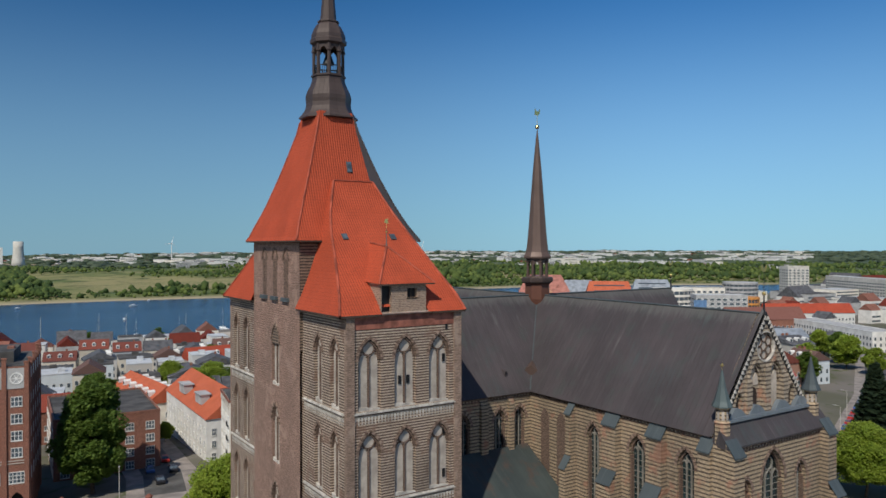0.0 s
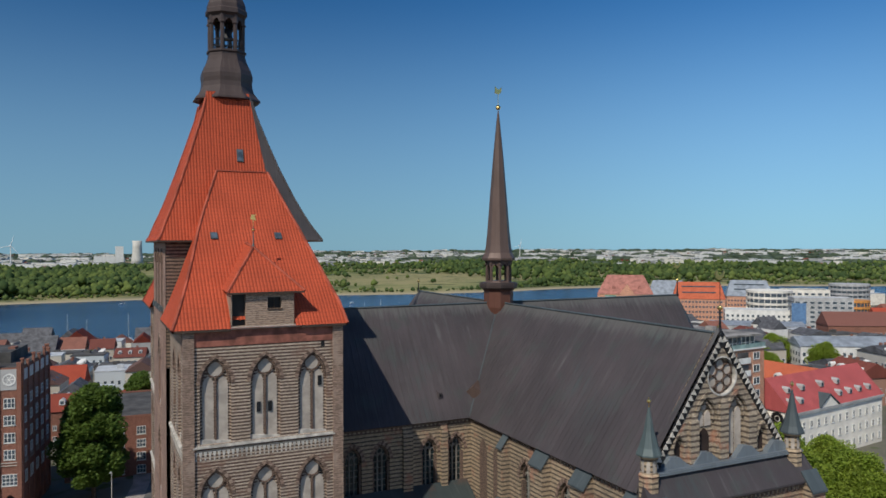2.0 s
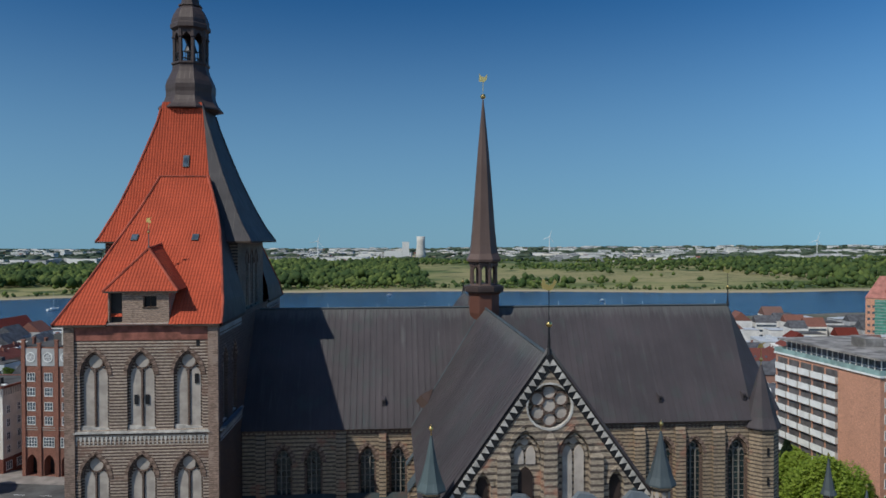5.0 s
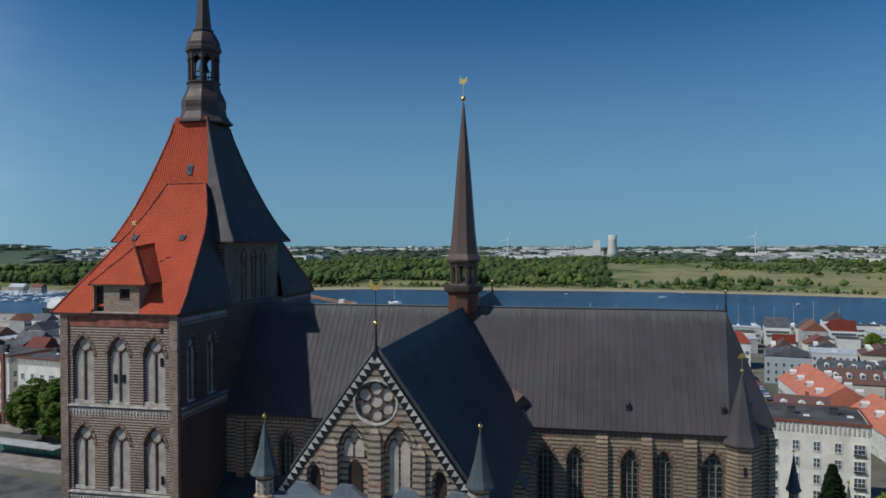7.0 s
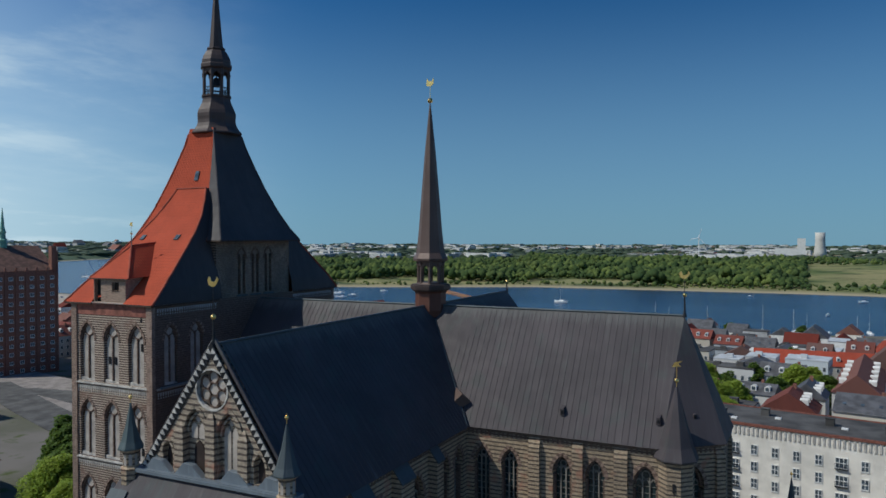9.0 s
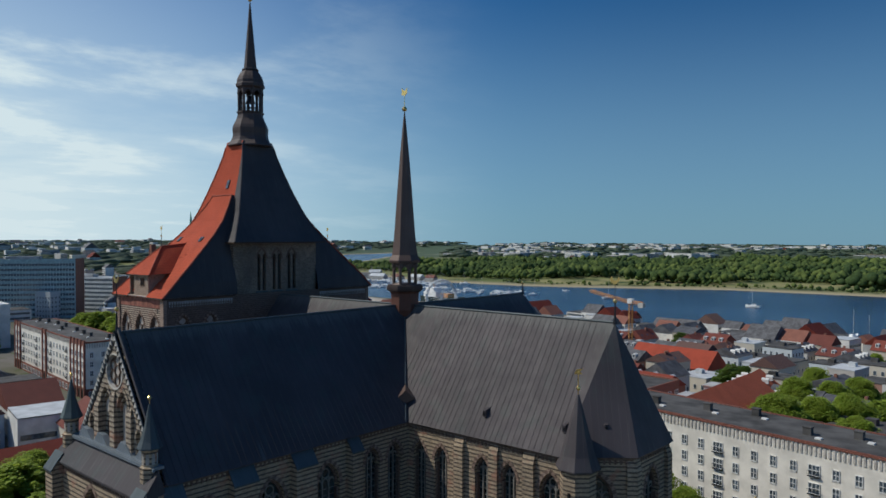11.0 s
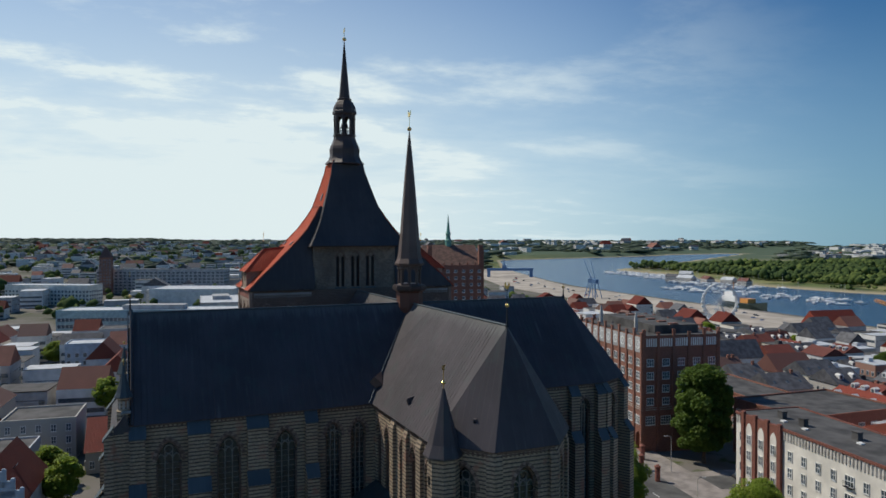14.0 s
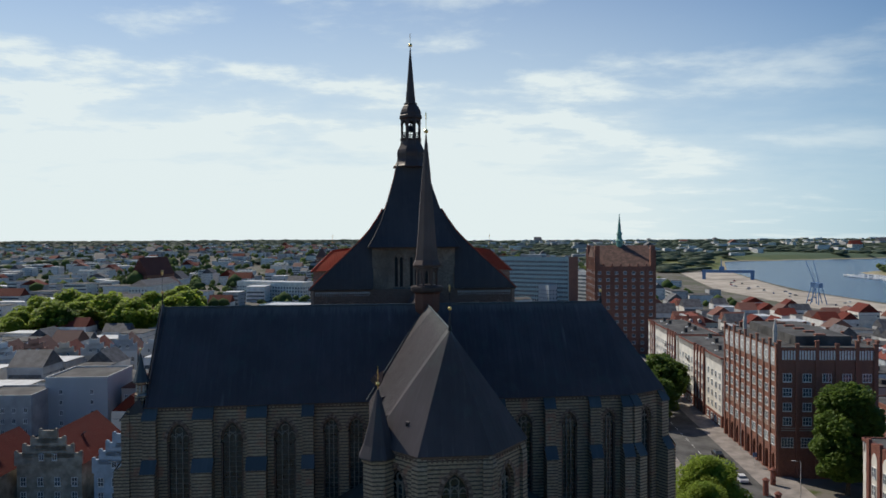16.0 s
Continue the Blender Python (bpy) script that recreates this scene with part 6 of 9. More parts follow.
def street_block(name, x0, y0, w, d, rot, h, label, bays, brick_from=None, z=0.0):
    """A long pale street front: rows of windows, fluted attic, brick bays with tall panels. (x0, y0): its west front corner."""
    c = Matrix.Translation((x0, y0, z)) @ Matrix.Rotation(radians(rot), 4, "Z") @ Matrix.Translation((w / 2, d / 2, 0))
    ob = thing(name, label, "building", c)
    for k in range(int(w / d) + 1):
        q = c @ Vector((-w / 2 + d / 2 + k * d, 0, 0))
        claim(q.x, q.y, d * 0.75)
    part("wall", Shape().box(-w / 2, w / 2, -d / 2, d / 2, -2, h), CREAM, ob)
    part("roof", Shape().box(-w / 2 + 0.3, w / 2 - 0.3, -d / 2 + 0.3, d / 2 - 0.3, h, h + 0.25), BITUMEN, ob, "dark flat roof")
    e = Shape()
    for y_, s in ((-d / 2, -1), (d / 2, 1)):
        e.box(-w / 2, w / 2, min(y_, y_ + s * 0.25), max(y_, y_ + s * 0.25), h - 0.1, h + 0.4)
    e.box(-w / 2 - 0.25, -w / 2, -d / 2, d / 2, h - 0.1, h + 0.4)
    e.box(w / 2, w / 2 + 0.25, -d / 2, d / 2, h - 0.1, h + 0.4)
    part("eaves_board", e, BAY_BRICK, ob)
    base = Shape().box(-w / 2 - 0.1, w / 2 + 0.1, -d / 2 - 0.1, d / 2 + 0.1, -2, 3.3)
    part("plinth", base, BAY_BRICK, ob)
    for si, (m, L) in enumerate(side_frames(w, d)):
        if si == 2:
            continue
        fl = Shape()
        n = int(L / 0.75)
        for i in range(n):
            u = -L / 2 + (i + 0.5) * L / n
            fl.box(u - 0.17, u + 0.17, -0.14, 0.02, h - 1.7, h - 0.1)
        tagged(part("attic_fluting", fl, WHITE_STONE, ob, at=m), kind="stuff")
        n = max(1, int(L / 3.4))
        for i in range(n):
            u = -L / 2 + (i + 0.5) * L / n
            if L == w and any(a - 0.2 < u + w / 2 < b + 0.2 for a, b in bays):
                continue
            if si == 3 and x0 < -100:
                continue
            for f in range(4):
                big = i % 5 == 3
                wob = put_window(ob, W_WIDE if big else W_TALL, u, 0, 4.3 + f * 2.95, base=m)
                if big:
                    bal = Shape().box(-1.0, 1.0, -0.45, 0.0, -0.15, -0.05)
                    for q in range(9):
                        bal.box(-0.98 + q * 0.24, -0.95 + q * 0.24, -0.43, -0.4, -0.05, 0.75)
                    bal.box(-1.0, 1.0, -0.45, -0.38, 0.75, 0.8)
                    part("railing", bal, IRON, wob)
            put_window(ob, W_WIDE, u, -0.1, 0.7, base=m)
    for a, b in bays:
        a, b = a - w / 2, b - w / 2
        k = max(1, round((b - a) / 3.3))
        bay = part("brick_bay", Shape().box(a, b, -d / 2 - 0.3, -d / 2 + 0.5, -1, h + 0.35), BAY_BRICK, ob, "red brick bay with tall pale panels")
        for i in range(k + 1):
            u = a + (b - a) * i / k
            part("pier", Shape().box(u - 0.42, u + 0.42, -d / 2 - 0.55, -d / 2, -1, h + 0.9), BAY_BRICK, bay)
        for i in range(k):
            u = a + (b - a) * (i + 0.5) / k
            q = Shape().prism(arch(u, 3.6, 1.7, h - 1.0, 4), -d / 2 - 0.34, -d / 2 - 0.2)
            part("panel", q, CREAM, bay)
            for f in range(4):
                put_window(bay, W_TALL, u, -d / 2 - 0.34, 4.3 + f * 2.95)
            q = Shape().prism(arch(u, 0.2, 1.7, 3.2, 4), -d / 2 - 0.36, -d / 2 - 0.2)
            part("doorway", q, IRON, bay)
    for i in range(int(w / 9)):
        u = -w / 2 + 5 + i * 9 + random.uniform(-2, 2)
        v = random.uniform(-d / 4, d / 4)
        q = Shape().box(u - 0.7, u + 0.7, v - 0.5, v + 0.5, h + 0.2, h + 1.5).box(u - 0.8, u + 0.8, v - 0.6, v + 0.6, h + 1.5, h + 1.65)
        part("chimney", q, BITUMEN, ob)
        q = Shape().box(u + 2, u + 3, v - 2, v - 1.2, h + 0.2, h + 0.5)
        part("rooflight", q, WHITE_PAINT, ob)
    return ob


LOGGIA = plain("shaded_loggia", (0.12, 0.11, 0.11), 0.4, spread=0.3, scale=0.5)
TERRACE_GLASS = plain("terrace_glass", (0.26, 0.38, 0.37), 0.25, spread=0.2)


def apartments():
    """Brick flats with white balconies and a glazed penthouse floor."""
    w, d, h = 21.6, 30.0, 26.6
    c = Matrix.Translation((75.9, 45.0, 0)) @ Matrix.Rotation(radians(6.0), 4, "Z") @ Matrix.Translation((w / 2, d / 2, 0))
    ob = thing("apartment_block", "orange-brick apartment block with white balconies and a glazed top floor", "building", c)
    claim(c.translation.x, c.translation.y, 20)
    part("wall", Shape().box(-w / 2, w / 2, -d / 2, d / 2, -1, h), FLAT_BRICK, ob)
    part("terrace", Shape().box(-w / 2 - 0.3, w / 2 + 0.3, -d / 2 - 0.3, d / 2 + 0.3, h, h + 0.35), WHITE_PAINT, ob)
    pent = part("penthouse", Shape().box(-w / 2 + 1.6, w / 2 - 1.6, -d / 2 + 1.6, d / 2 - 1.6, h + 0.3, h + 2.9), PANE, ob, "glazed top floor")
    part("roof", Shape().box(-w / 2 + 0.2, w / 2 - 0.2, -d / 2 + 0.2, d / 2 - 0.2, h + 2.9, h + 3.3).box(-3, 1, -2, 2, h + 3.3, h + 5.0).box(4, 5.5, -6, -4, h + 3.3, h + 4.4), plain("gravel_roof", (0.27, 0.255, 0.24), 0.95, spread=0.45, scale=0.3, fine=2.0), ob)
    for m, L in side_frames(w - 3.1, d - 3.1):
        n = int(L / 1.5)
        q = Shape()
        for i in range(n + 1):
            u = -L / 2 + i * L / n
            q.box(u - 0.06, u + 0.06, -0.1, 0.05, h + 0.35, h + 2.9)
        q.box(-L / 2, L / 2, -0.09, 0.05, h + 1.3, h + 1.4)
        part("mullions", q, WHITE_PAINT, pent, at=m)
    for m, L in side_frames(w + 0.4, d + 0.4):
        q = Shape().box(-L / 2, L / 2, -0.03, 0.03, h + 0.35, h + 1.3)
        part("terrace_glass", q, TERRACE_GLASS, ob, at=m)
    plan = {0: ([-8.8, 7.9], [(-4.5, 1.95), (-1.5, 0.7), (3.1, 2.05)]), 3: ([], [-12.6, -8.8, -5.0, -1.2, 2.6]), 1: ([-10, 0, 10], [5]), 2: ([-8, 0, 8], [])}
    for si, (m, L) in enumerate(side_frames(w, d)):
        wins, bals = plan[si]
        for f in range(9):
            z = 0.6 + f * 2.88
            for u in wins:
                put_window(ob, W_WHITE, u, 0, z + 0.6, base=m)
            for spot in bals:
                u, half = spot if isinstance(spot, tuple) else (spot, 1.7)
                bal = part("balcony", Shape().box(u - half, u + half, -0.6, 0.0, z - 0.15, z + 0.02).box(u - half, u - half + 0.08, -0.58, 0, z, z + 1.1).box(u + half - 0.08, u + half, -0.58, 0, z, z + 1.1), PALE_CONCRETE, ob, at=m)
                part("balustrade", Shape().box(u - half, u + half, -0.67, -0.59, z - 0.1, z + 1.2), WHITE_PAINT if half > 1 else GREY_RENDER, bal, "pale balcony panel")
                # flat door panel; the shade of the unmodelled recess is in its dark colour
                part("balcony_door", Shape().box(u - half + 0.1, u + half - 0.1, -0.1, 0.02, z + 0.05, z + 2.35), LOGGIA, bal, "balcony door panel with the loggia shade in its dark colour")


def spire_house():
    """The far brick block with stepped gables and a green copper spire."""
    c = pose(-246, 112, gz(-246, 112), 0, 0, -9.5)
    ob = thing("brick_tower_house", "tall brick house with stepped gables and a green copper roof spire", "building", c)
    claim(-246, 112, 24)
    w, d, h = 30.0, 27.0, 40.0
    b = Shape().box(-w / 2, w / 2, -d / 2, d / 2, -1, h)
    part("wall", b, HIGH_BRICK, ob)
    part("roof", gable_roof(w, d, h, 9.5, along="y", over=0.0), plain("brown_tile", (0.14, 0.075, 0.055), 0.8, spread=0.25), ob)
    for si, (m, L) in enumerate(side_frames(w, d)):
        k = 7
        for i in range(k):
            u = -L / 2 + (i + 0.5) * L / k
            for f in range(12 if si < 2 else 0):
                put_window(ob, W_FLAT, u, 0, 1.2 + f * 3.2, base=m)
        for i in range(k + 1):
            u = -L / 2 + i * L / k
            part("pier", Shape().box(u - 0.35, u + 0.35, -0.35, 0.1, 0, h + (1.2 if si % 2 else 1 + (6.5 if i in (0, 7) else 3.0))), HIGH_BRICK, ob, at=m)
    for sx in (-1, 1):
        for sy in (-1, 1):
            part("corner_pier", Shape().box(sx * (w / 2 - 1.2) - 1.2, sx * (w / 2 - 1.2) + 1.2, sy * (d / 2 - 1) - 1, sy * (d / 2 - 1) + 1, h - 1, h + 9.5), HIGH_BRICK, ob)
    part("roof_spire", Shape().lathe([(1.5, h + 8.5), (1.5, h + 11.5), (2.0, h + 11.7), (1.2, h + 12.6), (1.1, h + 14.5), (1.5, h + 14.8), (0.9, h + 16), (0.1, h + 24.5)], 8), plain("verdigris", (0.16, 0.36, 0.28), 0.6, spread=0.2), ob, "green copper spire")


high_rise()
street_block("street_block", -19.0, 75.2, 82.0, 14.0, -9.8, 18.2, "long cream street block with fluted attic and red brick bays", [(2.6, 13.0)])
street_block("street_block", -190.0, 104.5, 46.0, 14.0, -9.5, 19.0, "cream street block with brick bays beside the office block", [(6, 12), (34, 44)])
street_block("street_block", -141.0, 96.0, 46.0, 14.0, -9.5, 19.0, "cream street block with brick gabled bays", [(20, 30)])
street_block("street_block", -310.0, 128.0, 50.0, 14.0, -9.5, 21.0, "distant cream street block with flat roof", [])
street_block("street_block", -264.0, 45.5, 84.0, 14.0, -5.0, 18.0, "long white street block with brick ends and a dark flat roof", [(0.5, 8), (38, 42), (70, 83.5)])
apartments()
spire_house()


def clear(x, y, r, roads=True):
    """Whether a spot is free of other buildings, the church, the streets and the water."""
    if -52 < x < 52 and -50 < y < 48:
        return False
    if y > np.interp(x, NEAR_X, NEAR_Y) - (140 if x < -230 else 45):
        return False
    for a, b, q in FOOT:
        if math.hypot(x - a, y - b) < q + r * 0.82:
            return False
    if roads:
        for line, half in ((LANGE, 17), (EAST, 10), (LANE, 9), (QUAY_LANE, 8), (WEST_ROAD, 9)):
            for (x0, y0), (x1, y1) in zip(line, line[1:]):
                dx, dy = x1 - x0, y1 - y0
                t = max(0, min(1, ((x - x0) * dx + (y - y0) * dy) / (dx * dx + dy * dy)))
                if math.hypot(x - x0 - t * dx, y - y0 - t * dy) < half + r * 0.55:
                    return False
    return True


# houses that stand out along the lanes
house("town_house", -9.6, 121, -1, 14, 43, 11.0, "long white house with orange tiled roof and flat dormers", WHITE_RENDER, ORANGE_TILE, 5.6, "y", kind=W_TALL, sides=(0, 3), dormers=0, pitch=3.2)
for dy in (-9, 7):
    q = Shape().box(-2.6, 2.6, -2.2, 0, 0, 2.3).box(-2.9, 2.9, -2.5, 0.4, 2.3, 2.55)
    lone("roof_dormer", q, GREY_RENDER, "wide flat-topped dormer on an orange tiled roof", "dormer", at=pose(-13.4, 121 + dy, gz(-9, 121) + 12.4, 0, 0, 270))
house("town_house", -17.5, 161, 6, 12, 34, 8.6, "cream row house with red roof and a row of dormers", CREAM, ORANGE_TILE, 4.6, "y", kind=W_TALL, sides=(0, 3), dormers=6, pitch=3.2)
house("town_house", -37, 118, -3, 22, 30, 13.5, "dark red brick office house with flat roof", HIGH_BRICK, BITUMEN, flat=True, kind=W_WIDE, pitch=3.6, sides=(0, 1, 3))
school = house("corner_house", 119.0, 51.1, 8, 40, 13, 12.2 - gz(119, 51.1), "big white corner house with crimson roof, grey dormers and a pediment", SCHOOL_WHITE, CRIMSON_TILE, 7.0, "x", kind=W_TALL, sides=(0,), storey=3.4, pitch=2.9)
EAVE = 12.2 - gz(119, 51.1)
rw = Shape()
strip_along(rw, round_outline(0, EAVE - 1.9, 1.15, 16), 0.4, -0.1, 0.05, close=True)
rw.prism(round_outline(0, EAVE - 1.9, 0.5, 12), -0.12, 0.05)
part("round_window", rw, IRON, school, "round dark window in the gable end", at=pose(-20.05, -2.9, 0, 0, 0, 270))
for v, z in ((-1.2, EAVE + 1.2), (1.9, EAVE + 3.6)):
    part("gable_window", Shape().box(v - 0.35, v + 0.35, -0.06, 0.04, z, z + 1.2), PANE, school, at=pose(-20.03, 0, 0, 0, 0, 270))
part("gable_cornice", Shape().box(-6.7, 6.7, -0.2, 0.05, EAVE - 0.35, EAVE - 0.1), GREY_RENDER, school, "grey moulding across the gable end", at=pose(-20.0, 0, 0, 0, 0, 270))
part("eaves_cornice", Shape().box(-20.2, 20.2, -0.5, 0.05, EAVE - 0.75, EAVE - 0.15), GREY_RENDER, school, "grey eaves moulding", at=pose(0, -6.5, 0))
ped = part("pediment", Shape().prism([(-3.9, EAVE - 0.15), (3.9, EAVE - 0.15), (0, EAVE + 2.5)], -0.35, 2.6), SCHOOL_WHITE, school, at=pose(-5.0, -6.5, 0))
for s in (-1, 1):
    slope = Shape().prism([(s * 4.2, EAVE - 0.2), (s * 4.2, EAVE + 0.05), (0, EAVE + 2.85), (0, EAVE + 2.55)], -0.6, 2.9)
    part("pediment_roof", slope, LEAD, ped, "grey lead pediment roof")
for u, k in ((-18.4, 0), (-14.6, 0), (-16.5, 1), (-10.6, 1), (2.0, 0), (6.5, 0), (-2.5, 1), (4.5, 1), (11.0, 0), (15.5, 0)):
    out, up = (5.0, 1.5) if k == 0 else (2.9, 3.8)
    dd = part("dormer", Shape().prism([(-0.6, 0), (0.6, 0), (0.6, 1.0), (0, 1.4), (-0.6, 1.0)], -0.75, 1.0), GREY_RENDER, school, "small grey dormer", at=pose(u, -out, EAVE + up - 0.1))
    part("pane", Shape().box(-0.4, 0.4, -0.8, -0.73, 0.15, 0.9), PANE, dd)
house("town_house", 139, 75, 2, 15, 32, 9.6, "white wing with bright orange tiled roof behind the corner house", WHITE_RENDER, ORANGE_TILE, 6.2, "y", kind=W_TALL, sides=(0, 3), dormers=3, pitch=3.2)
house("town_house", 319, 132, 62, 71, 14, 10.5, "long white three-storey slab with flat grey roof", WHITE_RENDER, GREY_RENDER, flat=True, kind=W_SMALL, pitch=3.2, sides=(0, 1, 2, 3))
house("town_house", 87, 119, -1, 12, 32, 6.8, "white gabled house with salmon tiled roof and dormers", WHITE_RENDER, SALMON_TILE, 4.6, "y", dormers=3, sides=(0, 3))
house("town_house", 82, 159, -1, 17, 40, 8.4, "long white gabled house with salmon tiled roof", WHITE_RENDER, SALMON_TILE, 5.2, "y", dormers=4, sides=(0, 3))
house("town_house", 54, 196, -6, 13, 46, 9.5, "long house with orange tiled roof and grey dormers", TOWN_WALL, HOUSE_TILE, 5.5, "y", dormers=5, sides=(0, 1, 3))
house("town_house", 41, 263, 3, 44, 11, 6.5, "long low row with a red tiled roof near the quay", TOWN_WHITE, HOUSE_TILE, 5.0, "x", sides=(0,), dormers=5)
house("town_house", 74, 277, -4, 19, 18, 12.0, "white hotel-like house with red mansard roof", WHITE_RENDER, HOUSE_TILE, 4.0, "x", hip=3, kind=W_TALL, sides=(0, 1))
house("town_house", 64, 228, -8, 14, 15, 11.0, "white gabled house with dark red roof", WHITE_RENDER, TOWN_TILE, 7.0, "y", sides=(0, 1))
house("town_house", -104, 182, -10, 14, 15, 8.5, "gabled house with bright red tiled roof", TOWN_WALL, HOUSE_TILE, 6.0, "y", sides=(0, 1))
house("town_house", -132, 186, -10, 11, 18, 9.0, "white house with a curved baroque gable", WHITE_RENDER, GREY_SLATE, 6.5, "y", kind=W_TALL, sides=(0, 1))
house("town_house", -78, 134, -10, 32, 16, 9.5, "flat-roofed red brick house with balconies", HIGH_BRICK, BITUMEN, flat=True, kind=W_WIDE, sides=(0, 1), pitch=3.8)
house("town_house", -62, 212, -8, 34, 15, 7.5, "broad house with big red roof and white skylights", TOWN_WALL, HOUSE_TILE, 6.5, dormers=0, sides=(0, 1))
house("town_house", -47, 152, -8, 24, 13, 9.0, "red brick house with dark dormers", HIGH_BRICK, HOUSE_TILE, 3.5, dormers=4, sides=(0, 1))
house("town_house", -228, 356, -8, 16, 30, 9.0, "storehouse with bright orange roof", HIGH_BRICK, HOUSE_TILE, 9.0, "y", sides=(0, 1))
# waterside quarter to the east
ROSE_TILE = plain("rose_tile", (0.36, 0.15, 0.12), 0.8, spread=0.2, scale=0.4)


def storehouse(x, y, rot, w, d, h, rise, hip, roof, label, glazed=(), slots=()):
    """A tall brick storehouse with window bands, a hipped roof and strips of roof lights."""
    ob = house("storehouse", x, y, rot, w, d, h, label, FLAT_BRICK, roof, rise, "x", hip=hip, windows=False)
    for si, (m, L) in enumerate(side_frames(w, d)):
        for f in range(int(h / 3.4)):
            s = Shape()
            for u in np.arange(-L / 2 + 1.6, L / 2 - 1.5, 2.3):
                s.box(float(u) - 0.7, float(u) + 0.7, -0.03, 0.2, 1.2 + f * 3.4, 2.5 + f * 3.4)
            tagged(part("window_band", s, PANE, ob, at=m), kind="stuff")
    for u, gw in glazed:
        part("glazed_bay", Shape().box(u - gw / 2, u + gw / 2, -d / 2 - 1.2, -d / 2, 2, h - 1.0), GREEN_NET, ob, "green glazed bay")
        lv = Shape()
        for z in np.arange(3, h - 1, 1.7):
            lv.box(u - gw / 2 - 0.05, u + gw / 2 + 0.05, -d / 2 - 1.3, -d / 2 - 1.15, float(z), float(z) + 0.25)
        part("bay_louvre", lv, GREY_RENDER, ob)
    for k in slots:
        t = k
        yy = -d / 2 * (1 - t)
        part("roof_light", Shape().box(-w * 0.33, w * 0.33, yy - 0.5, yy + 0.6, h + rise * t - 0.1, h + rise * t + 0.75), PANE, ob, "dark strip of roof lights")
    return ob


pink = storehouse(268, 306, -40, 34, 22, 27, 11.5, 6, ROSE_TILE, "tall brick storehouse with a rose tiled roof and green bays", ((-9, 7), (11, 7)))
part("hoist_gable", Shape().prism([(-4.5, 8), (4.5, 8), (4.5, 27), (0, 33), (-4.5, 27)], -1.4, 6), FLAT_BRICK, pink, at=pose(1.2, -11, 0))
for u in (-7, 9):
    part("roof_dormer", Shape().prism([(-1.2, 0), (1.2, 0), (1.2, 1.6), (0, 2.6), (-1.2, 1.6)], -1, 3), ROSE_TILE, pink, at=pose(u, -7.5, 29.5))
storehouse(342, 318, -42, 34, 26, 21, 11, 3, ORANGE_TILE, "brick storehouse with a bright red roof and roof lights", slots=(0.35, 0.7))
storehouse(374, 384, -42, 30, 24, 20, 12, 4, METAL_ROOF, "brick storehouse with a grey metal roof")
storehouse(428, 352, -42, 34, 24, 19, 12, 4, METAL_ROOF, "brick storehouse with a grey metal roof and roof lights", slots=(0.4, 0.7))


def ring_building(name, x, y, r, h, floors, wall, label, top=None):
    """A round building of stacked window bands."""
    ob = thing(name, label, "building", pose(x, y, gz(x, y)))
    claim(x, y, r)
    part("core", Shape().lathe([(r - 0.5, -2), (r - 0.5, h - 0.3), (0.05, h - 0.3)], 36), PANE, ob, "dark glazed core")
    st = h / floors
    for f in range(floors + 1):
        z = f * st
        part("floor_band", Shape().lathe([(r - 0.6, z - 1.0), (r, z - 1.0), (r, z + 0.55), (r - 0.6, z + 0.55)], 36), wall, ob)
    for k in range(24):
        a = 2 * math.pi * k / 24
        part("mullion", Shape().tube(((r - 0.25) * math.cos(a), (r - 0.25) * math.sin(a), 0), ((r - 0.25) * math.cos(a), (r - 0.25) * math.sin(a), h), 0.22, n=4), wall, ob)
    part("roof", Shape().lathe([(r - 0.6, h), (r - 1.2, h + 0.4), (0.05, h + 0.4)], 36), PALE_ROOF if top is None else top, ob)
    return ob


ring_building("round_office", 384, 294, 15, 25, 6, CREAM, "round beige office house with window bands")
ring_building("round_car_park", 476, 300, 14, 27, 8, GREY_RENDER, "round grey car park with stacked decks")
ring_building("round_hall", 437, 268, 10, 17, 4, YELLOW_STEEL, "round hall with orange and yellow panels")
house("office_house", 412, 288, -40, 30, 14, 25, "beige office wing with window bands", CREAM, BITUMEN, flat=True, kind=W_BIG, pitch=3.2, sides=(0, 1, 3))
house("car_park", 370, 243, -38, 34, 16, 22, "dark glazed car park with white edges", GREY_RENDER, PALE_ROOF, flat=True, kind=W_BIG, pitch=2.4, sides=(0, 1, 3))
part("poster", Shape().box(-18.4, -10, -8.3, -8.0, 6, 19), BLUE_STEEL, lone("billboard", Shape().box(-10, -9.6, -8.2, -8.0, -1, 19), GREY_RENDER, "blue advertising board on a car park", "billboard", at=pose(370, 243, gz(370, 243), 0, 0, -38)))
house("office_house", 352, 272, -42, 46, 16, 14, "white flat-roofed building among offices", WHITE_RENDER, PALE_ROOF, flat=True, kind=W_FLAT, pitch=3.2, sides=(0, 1, 3))
house("hall", 306, 236, -40, 50, 18, 9, "low hall with a blue-grey metal roof", GREY_RENDER, METAL_ROOF, 2.0, kind=W_FLAT, sides=(0, 3))
house("town_house", 318, 176, -30, 44, 15, 12, "brick house with a broad red tiled roof", HIGH_BRICK, HOUSE_TILE, 6.5, sides=(0, 3))
house("town_house", 236, 126, -30, 44, 14, 11, "white school-like house with a blue-grey roof", WHITE_RENDER, METAL_ROOF, 3.2, kind=W_TALL, sides=(0, 1, 3))
house("town_house", 205, 150, -38, 26, 13, 10, "brick house with grey roof among trees", FLAT_BRICK, GREY_SLATE, 3.0, sides=(0, 3))
